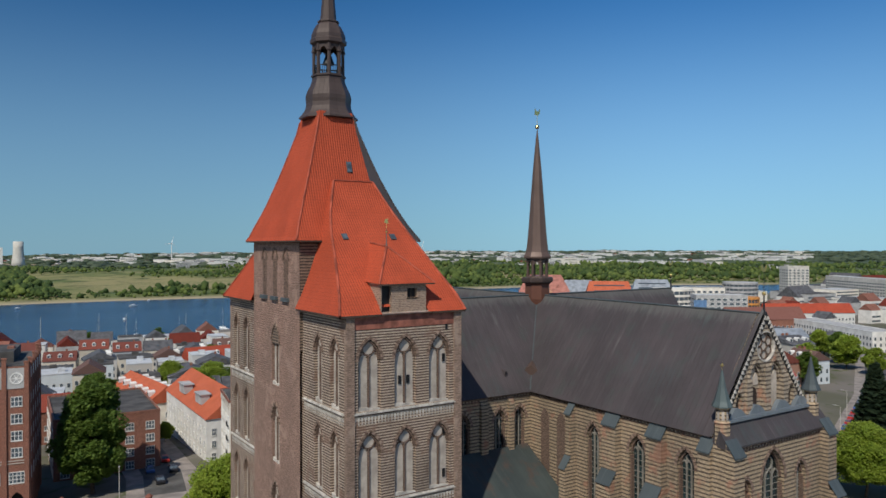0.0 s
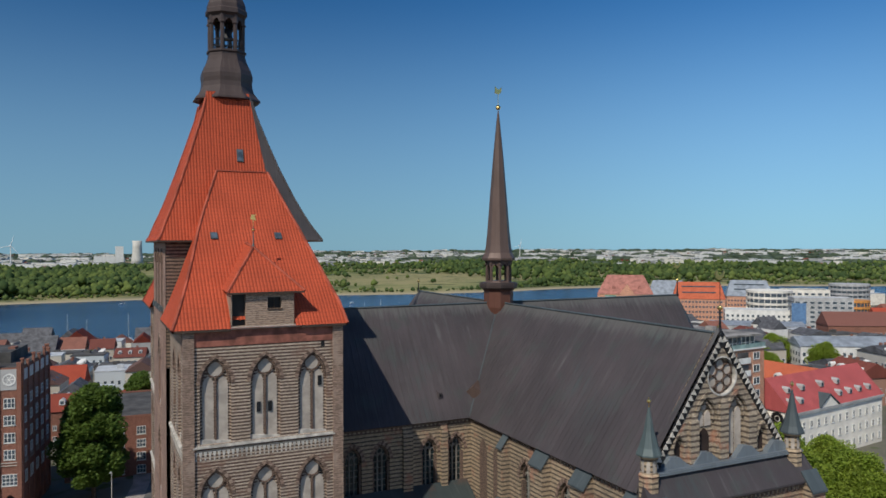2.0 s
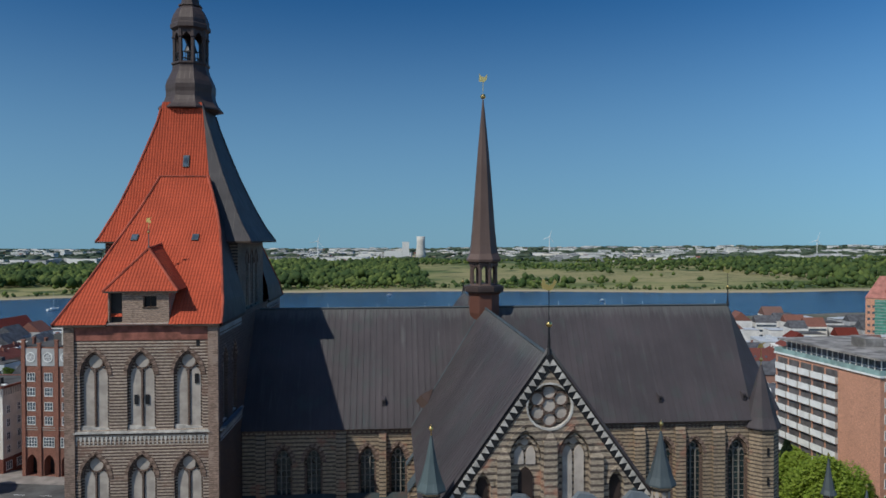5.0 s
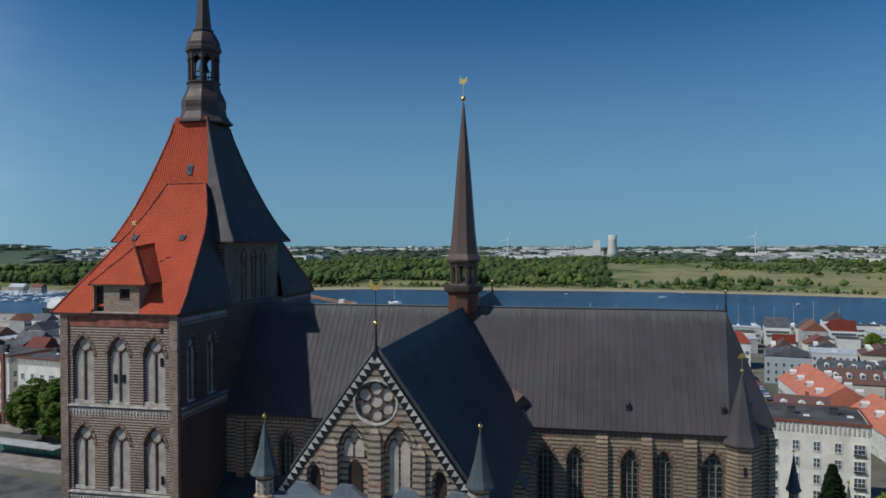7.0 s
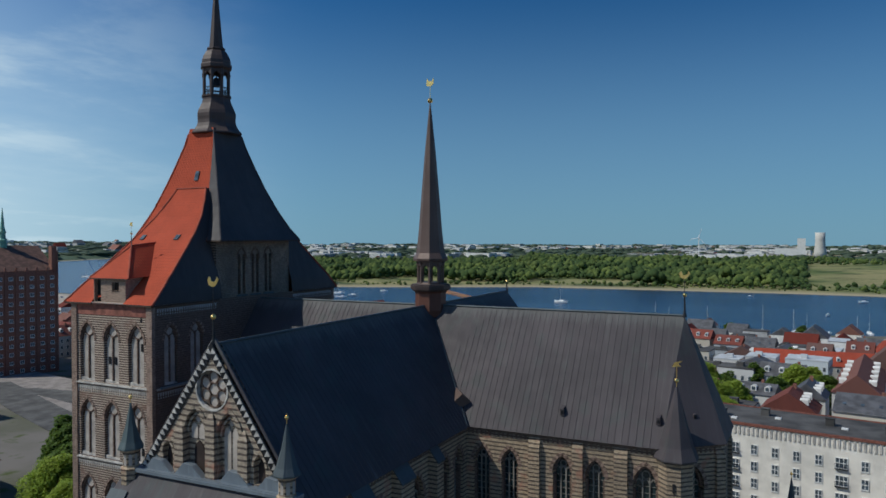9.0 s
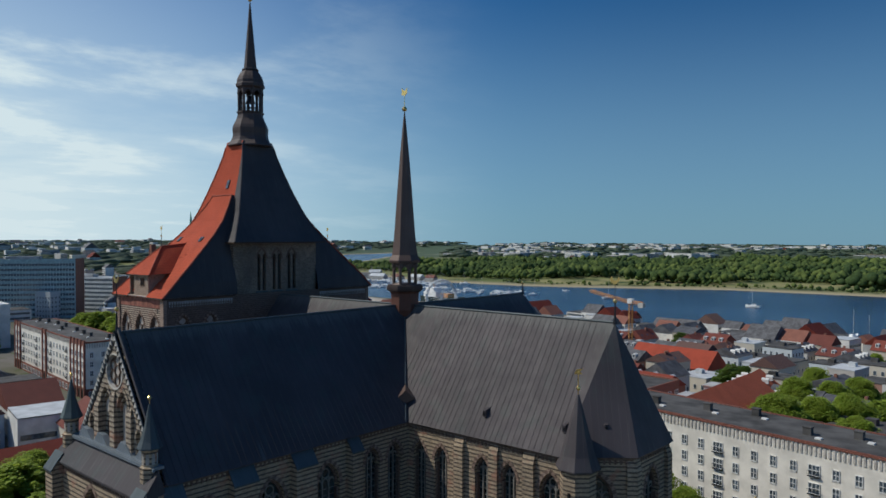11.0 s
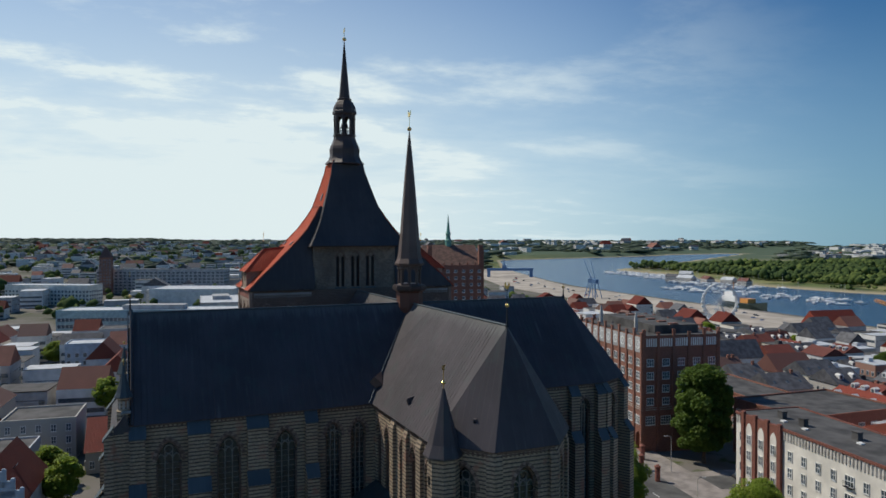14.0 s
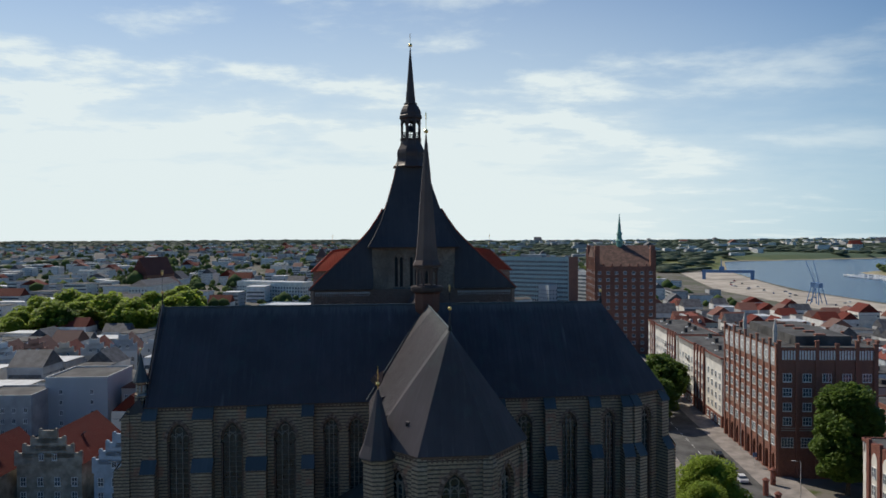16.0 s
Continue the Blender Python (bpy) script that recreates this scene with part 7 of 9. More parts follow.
house("town_house", 420, 210, -32, 60, 14, 9, "long house with an orange tiled roof", TOWN_WALL, HOUSE_TILE, 6.0, sides=(0, 3))
house("gabled_house", 330, 88, 28, 18, 15, 14, "pale old house with a stepped orange gable roof", CREAM, HOUSE_TILE, 8.0, "y", sides=(0, 3))
house("tower_block", 682, 378, -30, 23, 18, 38, "pale concrete tower block with balconies", PALE_CONCRETE, PALE_ROOF, flat=True, kind=W_BIG, pitch=3.4, sides=(0, 3))
house("office_house", 725, 320, 62, 130, 16, 24, "long pale concrete housing slab", PALE_CONCRETE, PALE_ROOF, flat=True, kind=W_BIG, pitch=3.6, sides=(0, 2, 3))
# west of the church
def band_house(x, y, rot, w, d, h, label, wall, sides=(0, 1, 2, 3), storey=3.4, ends=None, roof=None):
    """A flat-roofed house whose floors are long window bands between slender posts."""
    ob = house("office_house", x, y, rot, w, d, h, label, wall, roof or PALE_ROOF, flat=True, windows=False)
    for si, (m, L) in enumerate(side_frames(w, d)):
        if si not in sides:
            continue
        for f in range(int(h / storey)):
            z = 1.1 + f * storey
            band = part("window_band", Shape().box(-L / 2 + 0.6, L / 2 - 0.6, -0.05, 0.2, z, z + 1.6), PANE, ob, at=m)
            q = Shape()
            for u in np.arange(-L / 2 + 0.6, L / 2 - 0.3, 1.9):
                q.box(float(u) - 0.1, float(u) + 0.1, -0.12, 0.0, z, z + 1.6)
            tagged(part("mullion", q, WHITE_PAINT, band), kind="stuff")
    if ends:
        for sx in (-1, 1):
            part("end_wall", Shape().box(min(sx * w / 2, sx * (w / 2 + 0.4)), max(sx * w / 2, sx * (w / 2 + 0.4)), -d / 2 - 0.2, d / 2 + 0.2, -1, h + 0.9), ends, ob)
    part("plant_room", Shape().box(-w * 0.2, w * 0.1, -d * 0.2, d * 0.2, h + 0.1, h + 2.4), GREY_RENDER, ob)
    return ob


TEAL_PANEL = plain("teal_panel", (0.30, 0.42, 0.44), 0.6, spread=0.15)
BLUE_RENDER = plain("pale_blue_render", (0.40, 0.48, 0.56), 0.85, spread=0.12)
band_house(-476, 125, 50, 62, 16, 38, "tall office slab with blue window bands and brick ends", TEAL_PANEL, (0, 3), 3.3, HIGH_BRICK, BITUMEN)
band_house(-505, 176, 25, 54, 15, 25, "white slab with window bands and a brick end", WHITE_RENDER, (0, 1), 3.1, HIGH_BRICK)
house("town_house", -468, 131, 20, 26, 14, 17, "white flat-roofed block with rows of windows", TOWN_WHITE, PALE_ROOF, flat=True, kind=W_SMALL, sides=(0, 1), pitch=3.2)
house("town_house", -528, 196, 20, 22, 14, 14, "white flat-roofed house near trees", TOWN_WHITE, PALE_ROOF, flat=True, kind=W_SMALL, sides=(0, 1), pitch=3.2)
store = house("department_store", -378, 54, -5, 112, 26, 20, "white department store with a pale flat roof", WHITE_RENDER, PALE_ROOF, flat=True, windows=False)
for i in range(30):
    u = -54 + i * 3.7
    part("panel_gap", Shape().box(u - 0.55, u + 0.55, -13.06, -12.8, 4, 18.5), GREY_RENDER, store)
band_house(-372, 17, -5, 58, 24, 15, "grey house with white roof edge and window bands", GREY_RENDER, (0, 1))
band_house(-310, -17, 72, 99, 20, 16, "long glazed house with teal panels and white roof", TEAL_PANEL, (0, 3, 1), 3.3)
house("town_house", -236, 10, 33, 36, 16, 11.5, "dark red brick house with flat roof", HIGH_BRICK, BITUMEN, flat=True, kind=W_WIDE, pitch=3.4, sides=(0, 1))
house("town_house", -204, 14, -5, 26, 14, 9, "dark red brick house with dark tiled roof", HIGH_BRICK, GREY_SLATE, 4.5, "x", kind=W_WIDE, pitch=3.4, sides=(0, 1))
house("town_house", -228, -49, -6, 13, 14, 11.5, "pale blue flat-roofed house", BLUE_RENDER, PALE_ROOF, flat=True, kind=W_TALL, sides=(0, 1))
house("town_house", -270, -38, -6, 16, 15, 12, "grey house with dark glazed top floor", GREY_RENDER, BITUMEN, flat=True, kind=W_WIDE, pitch=3.4, sides=(0, 1))
house("town_house", -150, -4, -6, 18, 14, 8.5, "pale blue gabled house with orange roof", BLUE_RENDER, TOWN_TILE, 6.0, "x", sides=(0, 1))
house("town_house", -208, -42, -6, 16, 11, 9.0, "pale blue gabled house with orange roof", BLUE_RENDER, TOWN_TILE, 6.0, "x", sides=(0, 1))
house("town_house", -184, -37, -6, 15, 11, 8.0, "white gabled house with red-brown roof", TOWN_WHITE, TOWN_TILE, 5.5, "x", sides=(0, 1))
house("town_house", -196, -24, 84, 26, 11, 7.5, "low white row house with red tiled roof", TOWN_WHITE, TOWN_TILE, 3.5, "x", sides=(0, 1, 3))
house("town_house", -102, -20, -1, 25, 46, 4.9, "long low house with a broad dark red tiled roof", TOWN_WALL, DEEP_TILE, 4.9, "y", sides=(0, 1), kind=W_TALL)
house("town_house", -138, -20, -6, 34, 11, 6.5, "long low white house with red tiled roof", TOWN_WHITE, DEEP_TILE, 3.5, "x", sides=(0, 1), dormers=4)
house("town_house", -116, 14, -8, 18, 13, 7.5, "house with a red tiled roof", TOWN_WALL, TOWN_TILE, 5.5, "x", sides=(0, 1))
house("town_house", -156, 13, -8, 20, 13, 7.5, "house with an orange tiled roof", TOWN_WHITE, TOWN_TILE, 5.5, "y", sides=(0, 1))
house("town_house", -286, -105, 72, 30, 15, 7.5, "white house with a pale mansard roof", TOWN_WHITE, PALE_ROOF, 4.5, "x", hip=3, kind=W_TALL, sides=(0, 1, 3))
house("hall", -504, 16, 67, 62, 40, 13.5, "broad low hall with a white roof", WHITE_RENDER, PALE_ROOF, flat=True, windows=False)
house("office_slab", -648, -4, 67, 118, 18, 22, "long blue-grey glazed office slab", GREY_RENDER, BITUMEN, flat=True, kind=W_BIG, pitch=3.4, sides=(0, 1, 2, 3))
house("office_house", -560, -88, 60, 70, 18, 15, "long beige flat-roofed house", CREAM, PALE_ROOF, flat=True, kind=W_FLAT, pitch=3.4, sides=(0, 1, 3))
house("town_house", -126, -88, -4, 18, 17, 14.0, "white house with a blank party wall", TOWN_WHITE, BITUMEN, flat=True, kind=W_SMALL, sides=(1,), pitch=6)
house("town_house", -128, -70, -6, 16, 14, 10.5, "white three-storey house with gable", TOWN_WHITE, TOWN_TILE, 4.0, "x", kind=W_TALL, sides=(0, 1))
house("town_house", -112, -53, -6, 15, 16, 9.5, "white house with flat grey roof", TOWN_WHITE, BITUMEN, flat=True, kind=W_TALL, sides=(0, 1))
house("town_house", -116, -104, -4, 14, 15, 11.0, "grey rendered house with flat roof", GREY_RENDER, BITUMEN, flat=True, kind=W_SMALL, sides=(0, 1))
house("town_house", -92, -58, -6, 14, 9, 7.0, "low white house with flat grey roof", TOWN_WHITE, BITUMEN, flat=True, kind=W_SMALL, sides=(0, 1))
house("palace", -560, -190, -10, 60, 16, 14, "long pale palace front with a hipped grey roof", CREAM, GREY_SLATE, 5.0, hip=5, kind=W_TALL, sides=(0, 1), pitch=4)
house("gate_tower", -649, -53, -9, 10, 10, 34, "old square brick gate tower with steep roof", HIGH_BRICK, TOWN_TILE, 10.0, hip=5.2, kind=W_SMALL, sides=(0, 1), pitch=4.5)
house("old_church", -700, -230, -20, 46, 18, 16, "distant brick church with a steep red roof", HIGH_BRICK, TOWN_TILE, 18.0, windows=False)


def gabled_front(x, y, rot, w, d, h, rise, label, wall, roof, steps=4):
    """A narrow old house with a stepped or curved street gable at its east end."""
    ob = house("gabled_house", x, y, rot, w, d, h, label, wall, roof, rise, "x", sides=(), windows=False)
    m = pose(w / 2 + 0.12, 0, 0, 0, 0, 90)
    s = Shape()
    for i in range(steps):
        half = d / 2 * (1 - i / steps) + 0.25
        z0, z1 = h + rise * i / steps, h + rise * (i + 1) / steps + 0.7
        s.box(-half, half, -0.25, 0.3, z0 - 0.3, z1)
        for k in (-1, 1):
            s.prism(round_outline(k * (half - 0.35), z1 + 0.1, 0.38, 8), -0.2, 0.25)
    part("stepped_gable", s, wall, ob, at=m)
    for f in range(int(h / 2.9)):
        for u in np.linspace(-d / 2 + 1.4, d / 2 - 1.4, 4):
            put_window(ob, W_TALL, float(u), 0, 0.9 + f * 2.9, base=m)
    for u in (-1.3, 1.3):
        put_window(ob, W_SMALL, u, -0.25, h + 0.8, base=m)
    sk = Shape().box(-0.5, 0.5, -0.06, 0.06, 0, 1.0)
    for k in (-1, 1):
        part("skylight", sk, PANE, ob, at=pose(2.0, k * d * 0.2, h + rise * 0.58, 0, 0, 0) @ pose(0, 0, 0, -k * 40, 0, 0))
    return ob


OLD_STONE = plain("old_stone_render", (0.33, 0.30, 0.25), 0.9, spread=0.25, scale=0.6)
gabled_front(-66, -70, -6, 20, 13, 8.2, 6.0, "old pale gabled house with brown-red roof", OLD_STONE, DEEP_TILE)
gabled_front(-64, -55.5, -6, 20, 11, 6.8, 6.8, "old grey gabled house with stepped gable", BLUE_RENDER, DEEP_TILE)
gabled_front(-60, -84, -6, 20, 11, 7.0, 5.5, "old stone gabled house with red roof", OLD_STONE, DEEP_TILE)
for k in range(7):
    gabled_front(-190 - 2 * k, -150 + 11 * k * 0.9, 8, 18, 9, 9.0 + (k % 3), 5.0, "narrow pastel gabled house on the square", TOWN_WALL, TOWN_TILE, 3)


# houses on the wooded peninsula
for x, y, rot, w, d, roof in ((-754, 706, 10, 26, 12, PALE_ROOF), (-722, 716, -20, 22, 12, HOUSE_TILE), (-790, 712, 20, 18, 11, GREY_SLATE), (-690, 724, 5, 20, 11, PALE_ROOF), (-660, 722, 0, 16, 10, HOUSE_TILE), (-850, 790, 30, 20, 12, PALE_ROOF)):
    house("club_house", x, y, rot, w, d, 5.0, "low boat house with a broad roof among trees", TOWN_WHITE, roof, 4.0, "x", sides=(0, 1), z=-12.0)


# rows of ordinary houses
DORMER = (Shape().prism([(-0.75, -0.6), (0.75, -0.6), (0.75, 0.85), (0, 1.25), (-0.75, 0.85)], -0.75, 1.2).mesh("dormer", WHITE_RENDER), Shape().box(-0.48, 0.48, -0.79, -0.7, -0.25, 0.75).mesh("pane", PANE))
SKYLIGHT = Shape().box(-0.4, 0.4, -0.55, 0.55, -0.05, 0.08).mesh("skylight", PANE)


def simple_house(x, y, rot, w, d, h, style, sides=(0, 1, 3)):
    claim(x, y, min(w, d) * 0.55)
    roof, rise, along, lab = style
    names = {"tile": "town house with red-brown tiled roof", "slate": "town house with dark grey roof", "flat": "flat-roofed town building with rendered walls", "pale": "flat town building with pale roof"}
    ob = thing("town_house", names[lab], "house", pose(x, y, gz(x, y), 0, 0, rot), "houses of the old town")
    b = Shape().box(-w / 2, w / 2, -d / 2, d / 2, -2.0, h)
    if rise:
        if along == "x":
            for s in (-1, 1):
                b.add([(s * w / 2, -d / 2, h), (s * w / 2, d / 2, h), (s * w / 2, 0, h + rise * 0.97)], [(0, 1, 2) if s > 0 else (2, 1, 0)])
        else:
            for s in (-1, 1):
                b.add([(-w / 2, s * d / 2, h), (w / 2, s * d / 2, h), (0, s * d / 2, h + rise * 0.97)], [(0, 1, 2) if s < 0 else (2, 1, 0)])
    part("wall", b, TOWN_WALL, ob)
    if rise:
        part("roof", gable_roof(w, d, h, rise, along=along), roof, ob)
        L, half = (w, d / 2 + 0.35) if along == "x" else (d, w / 2 + 0.35)
        face = [si for si in ((0, 2) if along == "x" else (1, 3)) if si in sides]
        style_ = random.choice(("dormer", "dormer", "skylight", "bare"))
        for si in face if style_ != "bare" else ():
            n = max(1, int(L / 3.6))
            for k in range(n):
                u = -L / 2 + L * (k + 0.5) / n
                f_ = 0.45
                zz, off = h - 0.15 + (rise + 0.15) * f_, half * (1 - f_)
                at_ = pose(0, 0, 0, 0, 0, 90 * si) @ pose(u, -off, zz)
                if style_ == "dormer":
                    dd = part("dormer", DORMER[0], None, ob, at=at_)
                    part("pane", DORMER[1], None, dd)
                else:
                    part("skylight", SKYLIGHT, None, ob, at=at_ @ pose(0, 0, 0, math.degrees(math.atan2(rise + 0.15, half))))
        for k in range(random.choice((0, 1, 1, 2))):
            u = random.uniform(-0.35, 0.35) * (w if along == "x" else d)
            c = Shape().box(-0.4, 0.4, -0.4, 0.4, 0, 1.5)
            part("chimney", c, HIGH_BRICK, ob, at=pose(u, 0.5, h + rise - 0.7) if along == "x" else pose(0.5, u, h + rise - 0.7))
    else:
        r = Shape().box(-w / 2 - 0.1, w / 2 + 0.1, -d / 2 - 0.1, d / 2 + 0.1, h, h + 0.35)
        u, v = random.uniform(-0.25, 0.25) * w, random.uniform(-0.25, 0.25) * d
        r.box(u - 1.2, u + 1.2, v - 1, v + 1, h + 0.3, h + 1.8)
        part("roof", r, roof, ob)
    tagged(part("glazing", window_rows(w, d, h, sides), [WHITE_PAINT, PANE], ob), kind="stuff")


def pick_style():
    k = random.random()
    if k < 0.30:
        return TOWN_TILE, random.uniform(2.8, 4.8), random.choice("xy"), "tile"
    if k < 0.66:
        return GREY_SLATE, random.uniform(2.0, 4.2), random.choice("xy"), "slate"
    if k < 0.86:
        return BITUMEN, 0, "x", "flat"
    return PALE_ROOF, 0, "x", "pale"


HOUSES, REST = [0], []


def quarter(x0, x1, y0, y1, step, row, rot, sides, sizes=(9, 15), heights=(6.5, 11), skip=0.1):
    y = y0
    c, s = math.cos(radians(rot)), math.sin(radians(rot))
    cx, cy = (x0 + x1) / 2, (y0 + y1) / 2
    while y < y1:
        x = x0
        while x < x1:
            w, d = random.uniform(*sizes), random.uniform(*sizes)
            h = random.uniform(*heights)
            style = pick_style()
            jx, jy = x + random.uniform(-1.5, 1.5), y + random.uniform(-3, 3)
            px, py = cx + (jx - cx) * c - (jy - cy) * s, cy + (jx - cx) * s + (jy - cy) * c
            if random.random() > skip and clear(px, py, max(w, d) * 0.55):
                if HOUSES[0] > 190 or math.hypot(px, py) > 330:
                    claim(px, py, min(w, d) * 0.55)
                    REST.append((px, py))
                    x += step
                    continue
                HOUSES[0] += 1
                simple_house(px, py, rot + random.choice((-2, 0, 0, 3)), w, d, h, style, sides)
            x += step
        y += row


quarter(-250, 60, 112, 420, 14.5, 22, -9, (0, 1))
quarter(-430, -250, 150, 380, 18, 28, -9, (0, 1), (11, 20), (7, 13))
quarter(60, 300, 60, 430, 17, 26, -12, (0, 3), (10, 18), (7, 12), 0.2)
quarter(-330, -100, -190, 30, 15.5, 19, -6, (0, 1), (10, 17), (7, 12))
quarter(-230, -70, -210, -96, 15.5, 19, -6, (0, 1), (10, 17), (7, 12))
quarter(300, 620, 20, 300, 26, 34, -15, (0, 3), (12, 24), (7, 14), 0.3)


# ---- the far town, one mesh ----
def far_town(name, label, count, place, size, heights, flat_share=0.5):
    s = Shape()
    n = 0
    tries = 0
    while n < count and tries < count * 6 and (place is not None):
        tries += 1
        p = place()
        if p is None:
            continue
        x, y = p
        z = gz(x, y)
        w, d, h = random.uniform(*size), random.uniform(*size), random.uniform(*heights)
        a = radians(random.choice((-10, -8, 80, 84)))
        ca, sa = math.cos(a), math.sin(a)

        def turn(px, py, pz):
            return (x + px * ca - py * sa, y + px * sa + py * ca, z + pz)
        slot = random.choice((0, 0, 0, 1, 2))
        box = [turn(px, py, pz) for pz in (-3, h) for px, py in ((-w / 2, -d / 2), (w / 2, -d / 2), (w / 2, d / 2), (-w / 2, d / 2))]
        s.add(box, [(0, 1, 5, 4), (1, 2, 6, 5), (2, 3, 7, 6), (3, 0, 4, 7)], slot)
        for f in range(max(1, int(h / 3.1))):
            zz = 1.0 + f * 3.1
            for (ax, ay), (bx, by) in (((-w / 2, -d / 2 - 0.06), (w / 2, -d / 2 - 0.06)), ((w / 2 + 0.06, -d / 2), (w / 2 + 0.06, d / 2))):
                s.add([turn(ax * 0.92, ay * (0.92 if ax == bx else 1), zz), turn(bx * (0.92 if ax != bx else 1), by * (0.92 if ax == bx else 1), zz), turn(bx * (0.92 if ax != bx else 1), by * (0.92 if ax == bx else 1), zz + 1.3), turn(ax * 0.92 if ax != bx else ax, ay * (0.92 if ax == bx else 1), zz + 1.3)], [(0, 1, 2, 3)], 5)
        if random.random() < flat_share:
            s.add([turn(px, py, h + 0.3) for px, py in ((-w / 2, -d / 2), (w / 2, -d / 2), (w / 2, d / 2), (-w / 2, d / 2))], [(0, 1, 2, 3)], random.choice((3, 6)))
        else:
            r = min(w, d) * 0.42
            s.add([turn(-w / 2, -d / 2, h), turn(w / 2, -d / 2, h), turn(w / 2, d / 2, h), turn(-w / 2, d / 2, h), turn(-w / 2, 0, h + r), turn(w / 2, 0, h + r)], [(0, 1, 5, 4), (2, 3, 4, 5), (1, 2, 5), (3, 0, 4)], random.choice((4, 7, 7, 8)))
        n += 1
    return lone(name, s, [WHITE_RENDER, CREAM, GREY_RENDER, BITUMEN, FAR_TILE, PANE, PALE_ROOF, GREY_SLATE, DEEP_TILE], label, "town", "stuff")


def west_spot():
    x, y = random.uniform(-3200, -330), random.uniform(-1500, 500)
    if random.random() < (abs(x) - 330) / 3600:
        return None
    return (x, y) if clear(x, y, 12, False) and (x < -430 or y < -190) else None


def east_spot():
    x, y = random.uniform(330, 1500), random.uniform(-200, 460)
    return (x, y) if clear(x, y, 12) and x > 420 else None


def north_spot():
    a = random.uniform(-0.9, 1.05)
    r = random.uniform(2000, 4700)
    x, y = r * math.sin(a), r * math.cos(a)
    if noise.noise((x * 0.0022, y * 0.0022, 1)) < 0.02:
        return None
    return (x, y) if y > np.interp(x, FAR_X, FAR_Y) + 300 else None


def upper_spot():
    x, y = random.uniform(-4600, -1300), random.uniform(500, 4500)
    if noise.noise((x * 0.0025, y * 0.0025, 6)) < 0.0:
        return None
    return (x, y) if y < np.interp(x, NEAR_X, NEAR_Y) - 60 else None


far_town("far_town_west", "crowded roofs of the western town", 1500, west_spot, (9, 24), (6, 14), 0.72)
far_town("far_town_east", "roofs and blocks of the eastern town", 170, east_spot, (12, 40), (6, 16), 0.6)
far_town("far_suburb", "pale housing blocks on the far bank", 1000, north_spot, (12, 60), (7, 15), 1.0)
far_town("far_village", "small red-roofed houses on the far bank", 420, north_spot, (9, 14), (4, 6), 0.1)
far_town("far_town_north", "pale blocks along the upper river", 260, upper_spot, (14, 50), (8, 18), 0.9)

far_town("far_town_houses", "further roofs of the old town", len(REST), lambda: REST.pop(), (9, 16), (7, 11), 0.45)


# ---- trees ----
def leaf_cluster(points, size, rng, per=1):
    """Many small folded leaf sprays as one mesh's points and faces."""
    n = len(points)
    v = np.zeros((n, 6, 3))
    ang = rng.uniform(0, 2 * np.pi, n)
    tilt = rng.uniform(-0.9, 0.9, n)
    sz = size * rng.uniform(0.6, 1.35, n)
    a = np.stack([np.cos(ang), np.sin(ang), np.zeros(n)], 1)
    b = np.stack([-np.sin(ang) * np.cos(tilt), np.cos(ang) * np.cos(tilt), np.sin(tilt)], 1)
    up = np.array([0, 0, 1.0])
    for k, (u, w, lift) in enumerate(((-1, -0.5, 0), (0, -0.75, 0.35), (1, -0.5, 0), (1, 0.5, -0.1), (0, 0.85, 0.25), (-1, 0.5, -0.1))):
        v[:, k] = points + (a * u * 0.5 + b * w * 0.7 + up * lift * 0.4) * sz[:, None]
    base = np.arange(n)[:, None] * 6
    f = np.concatenate([base + np.array([0, 1, 4, 5]), base + np.array([1, 2, 3, 4])])
    return v.reshape(-1, 3), f


def raw_mesh(name, verts, faces, material, smooth=False):
    me = bpy.data.meshes.new(name)
    me.from_pydata(np.asarray(verts).tolist(), [], np.asarray(faces).tolist())
    me.materials.append(material)
    if smooth:
        me.polygons.foreach_set("use_smooth", [True] * len(me.polygons))
    me.update()
    return me


def broadleaf(seed, h, r, material, lumps=58, leaves=170, start=0.24, leaf=0.11):
    """Trunk with limbs, and a crown of leaf sprays gathered in uneven lumps."""
    rng = np.random.default_rng(seed)
    t = Shape()
    trunk_h = h * 0.32
    t.loft([[(rr * math.cos(k * math.pi / 4) + 0.1 * z, rr * math.sin(k * math.pi / 4), z) for k in range(8)] for rr, z in ((0.026 * h, -0.4), (0.02 * h, 0.5), (0.016 * h, trunk_h * 0.6), (0.013 * h, trunk_h))])
    pts = []
    for i in range(lumps):
        th = rng.uniform(0, 2 * np.pi)
        zz = rng.uniform(0.0, 1.0) ** 0.85
        prof = math.sin(math.pi * (0.12 + 0.84 * zz)) ** 0.7
        rad = r * prof * rng.uniform(0.45, 1.0)
        c = np.array([rad * math.cos(th), rad * math.sin(th), h * start + zz * h * (0.96 - start)])
        lr = r * rng.uniform(0.2, 0.38)
        d = rng.normal(size=(leaves, 3))
        d /= np.linalg.norm(d, axis=1)[:, None]
        d[:, 2] = d[:, 2] * 0.85 + 0.12
        pts.append(c + d * lr * rng.uniform(0.7, 1.05, (leaves, 1)))
        if i % 3 == 0:
            t.tube((0.1 * trunk_h, 0, trunk_h * rng.uniform(0.7, 1.0)), tuple(c), 0.007 * h, 0.002 * h, 5)
    v, f = leaf_cluster(np.concatenate(pts), r * leaf, rng)
    return t.mesh("trunk", BARK), raw_mesh("crown", v, f, material)


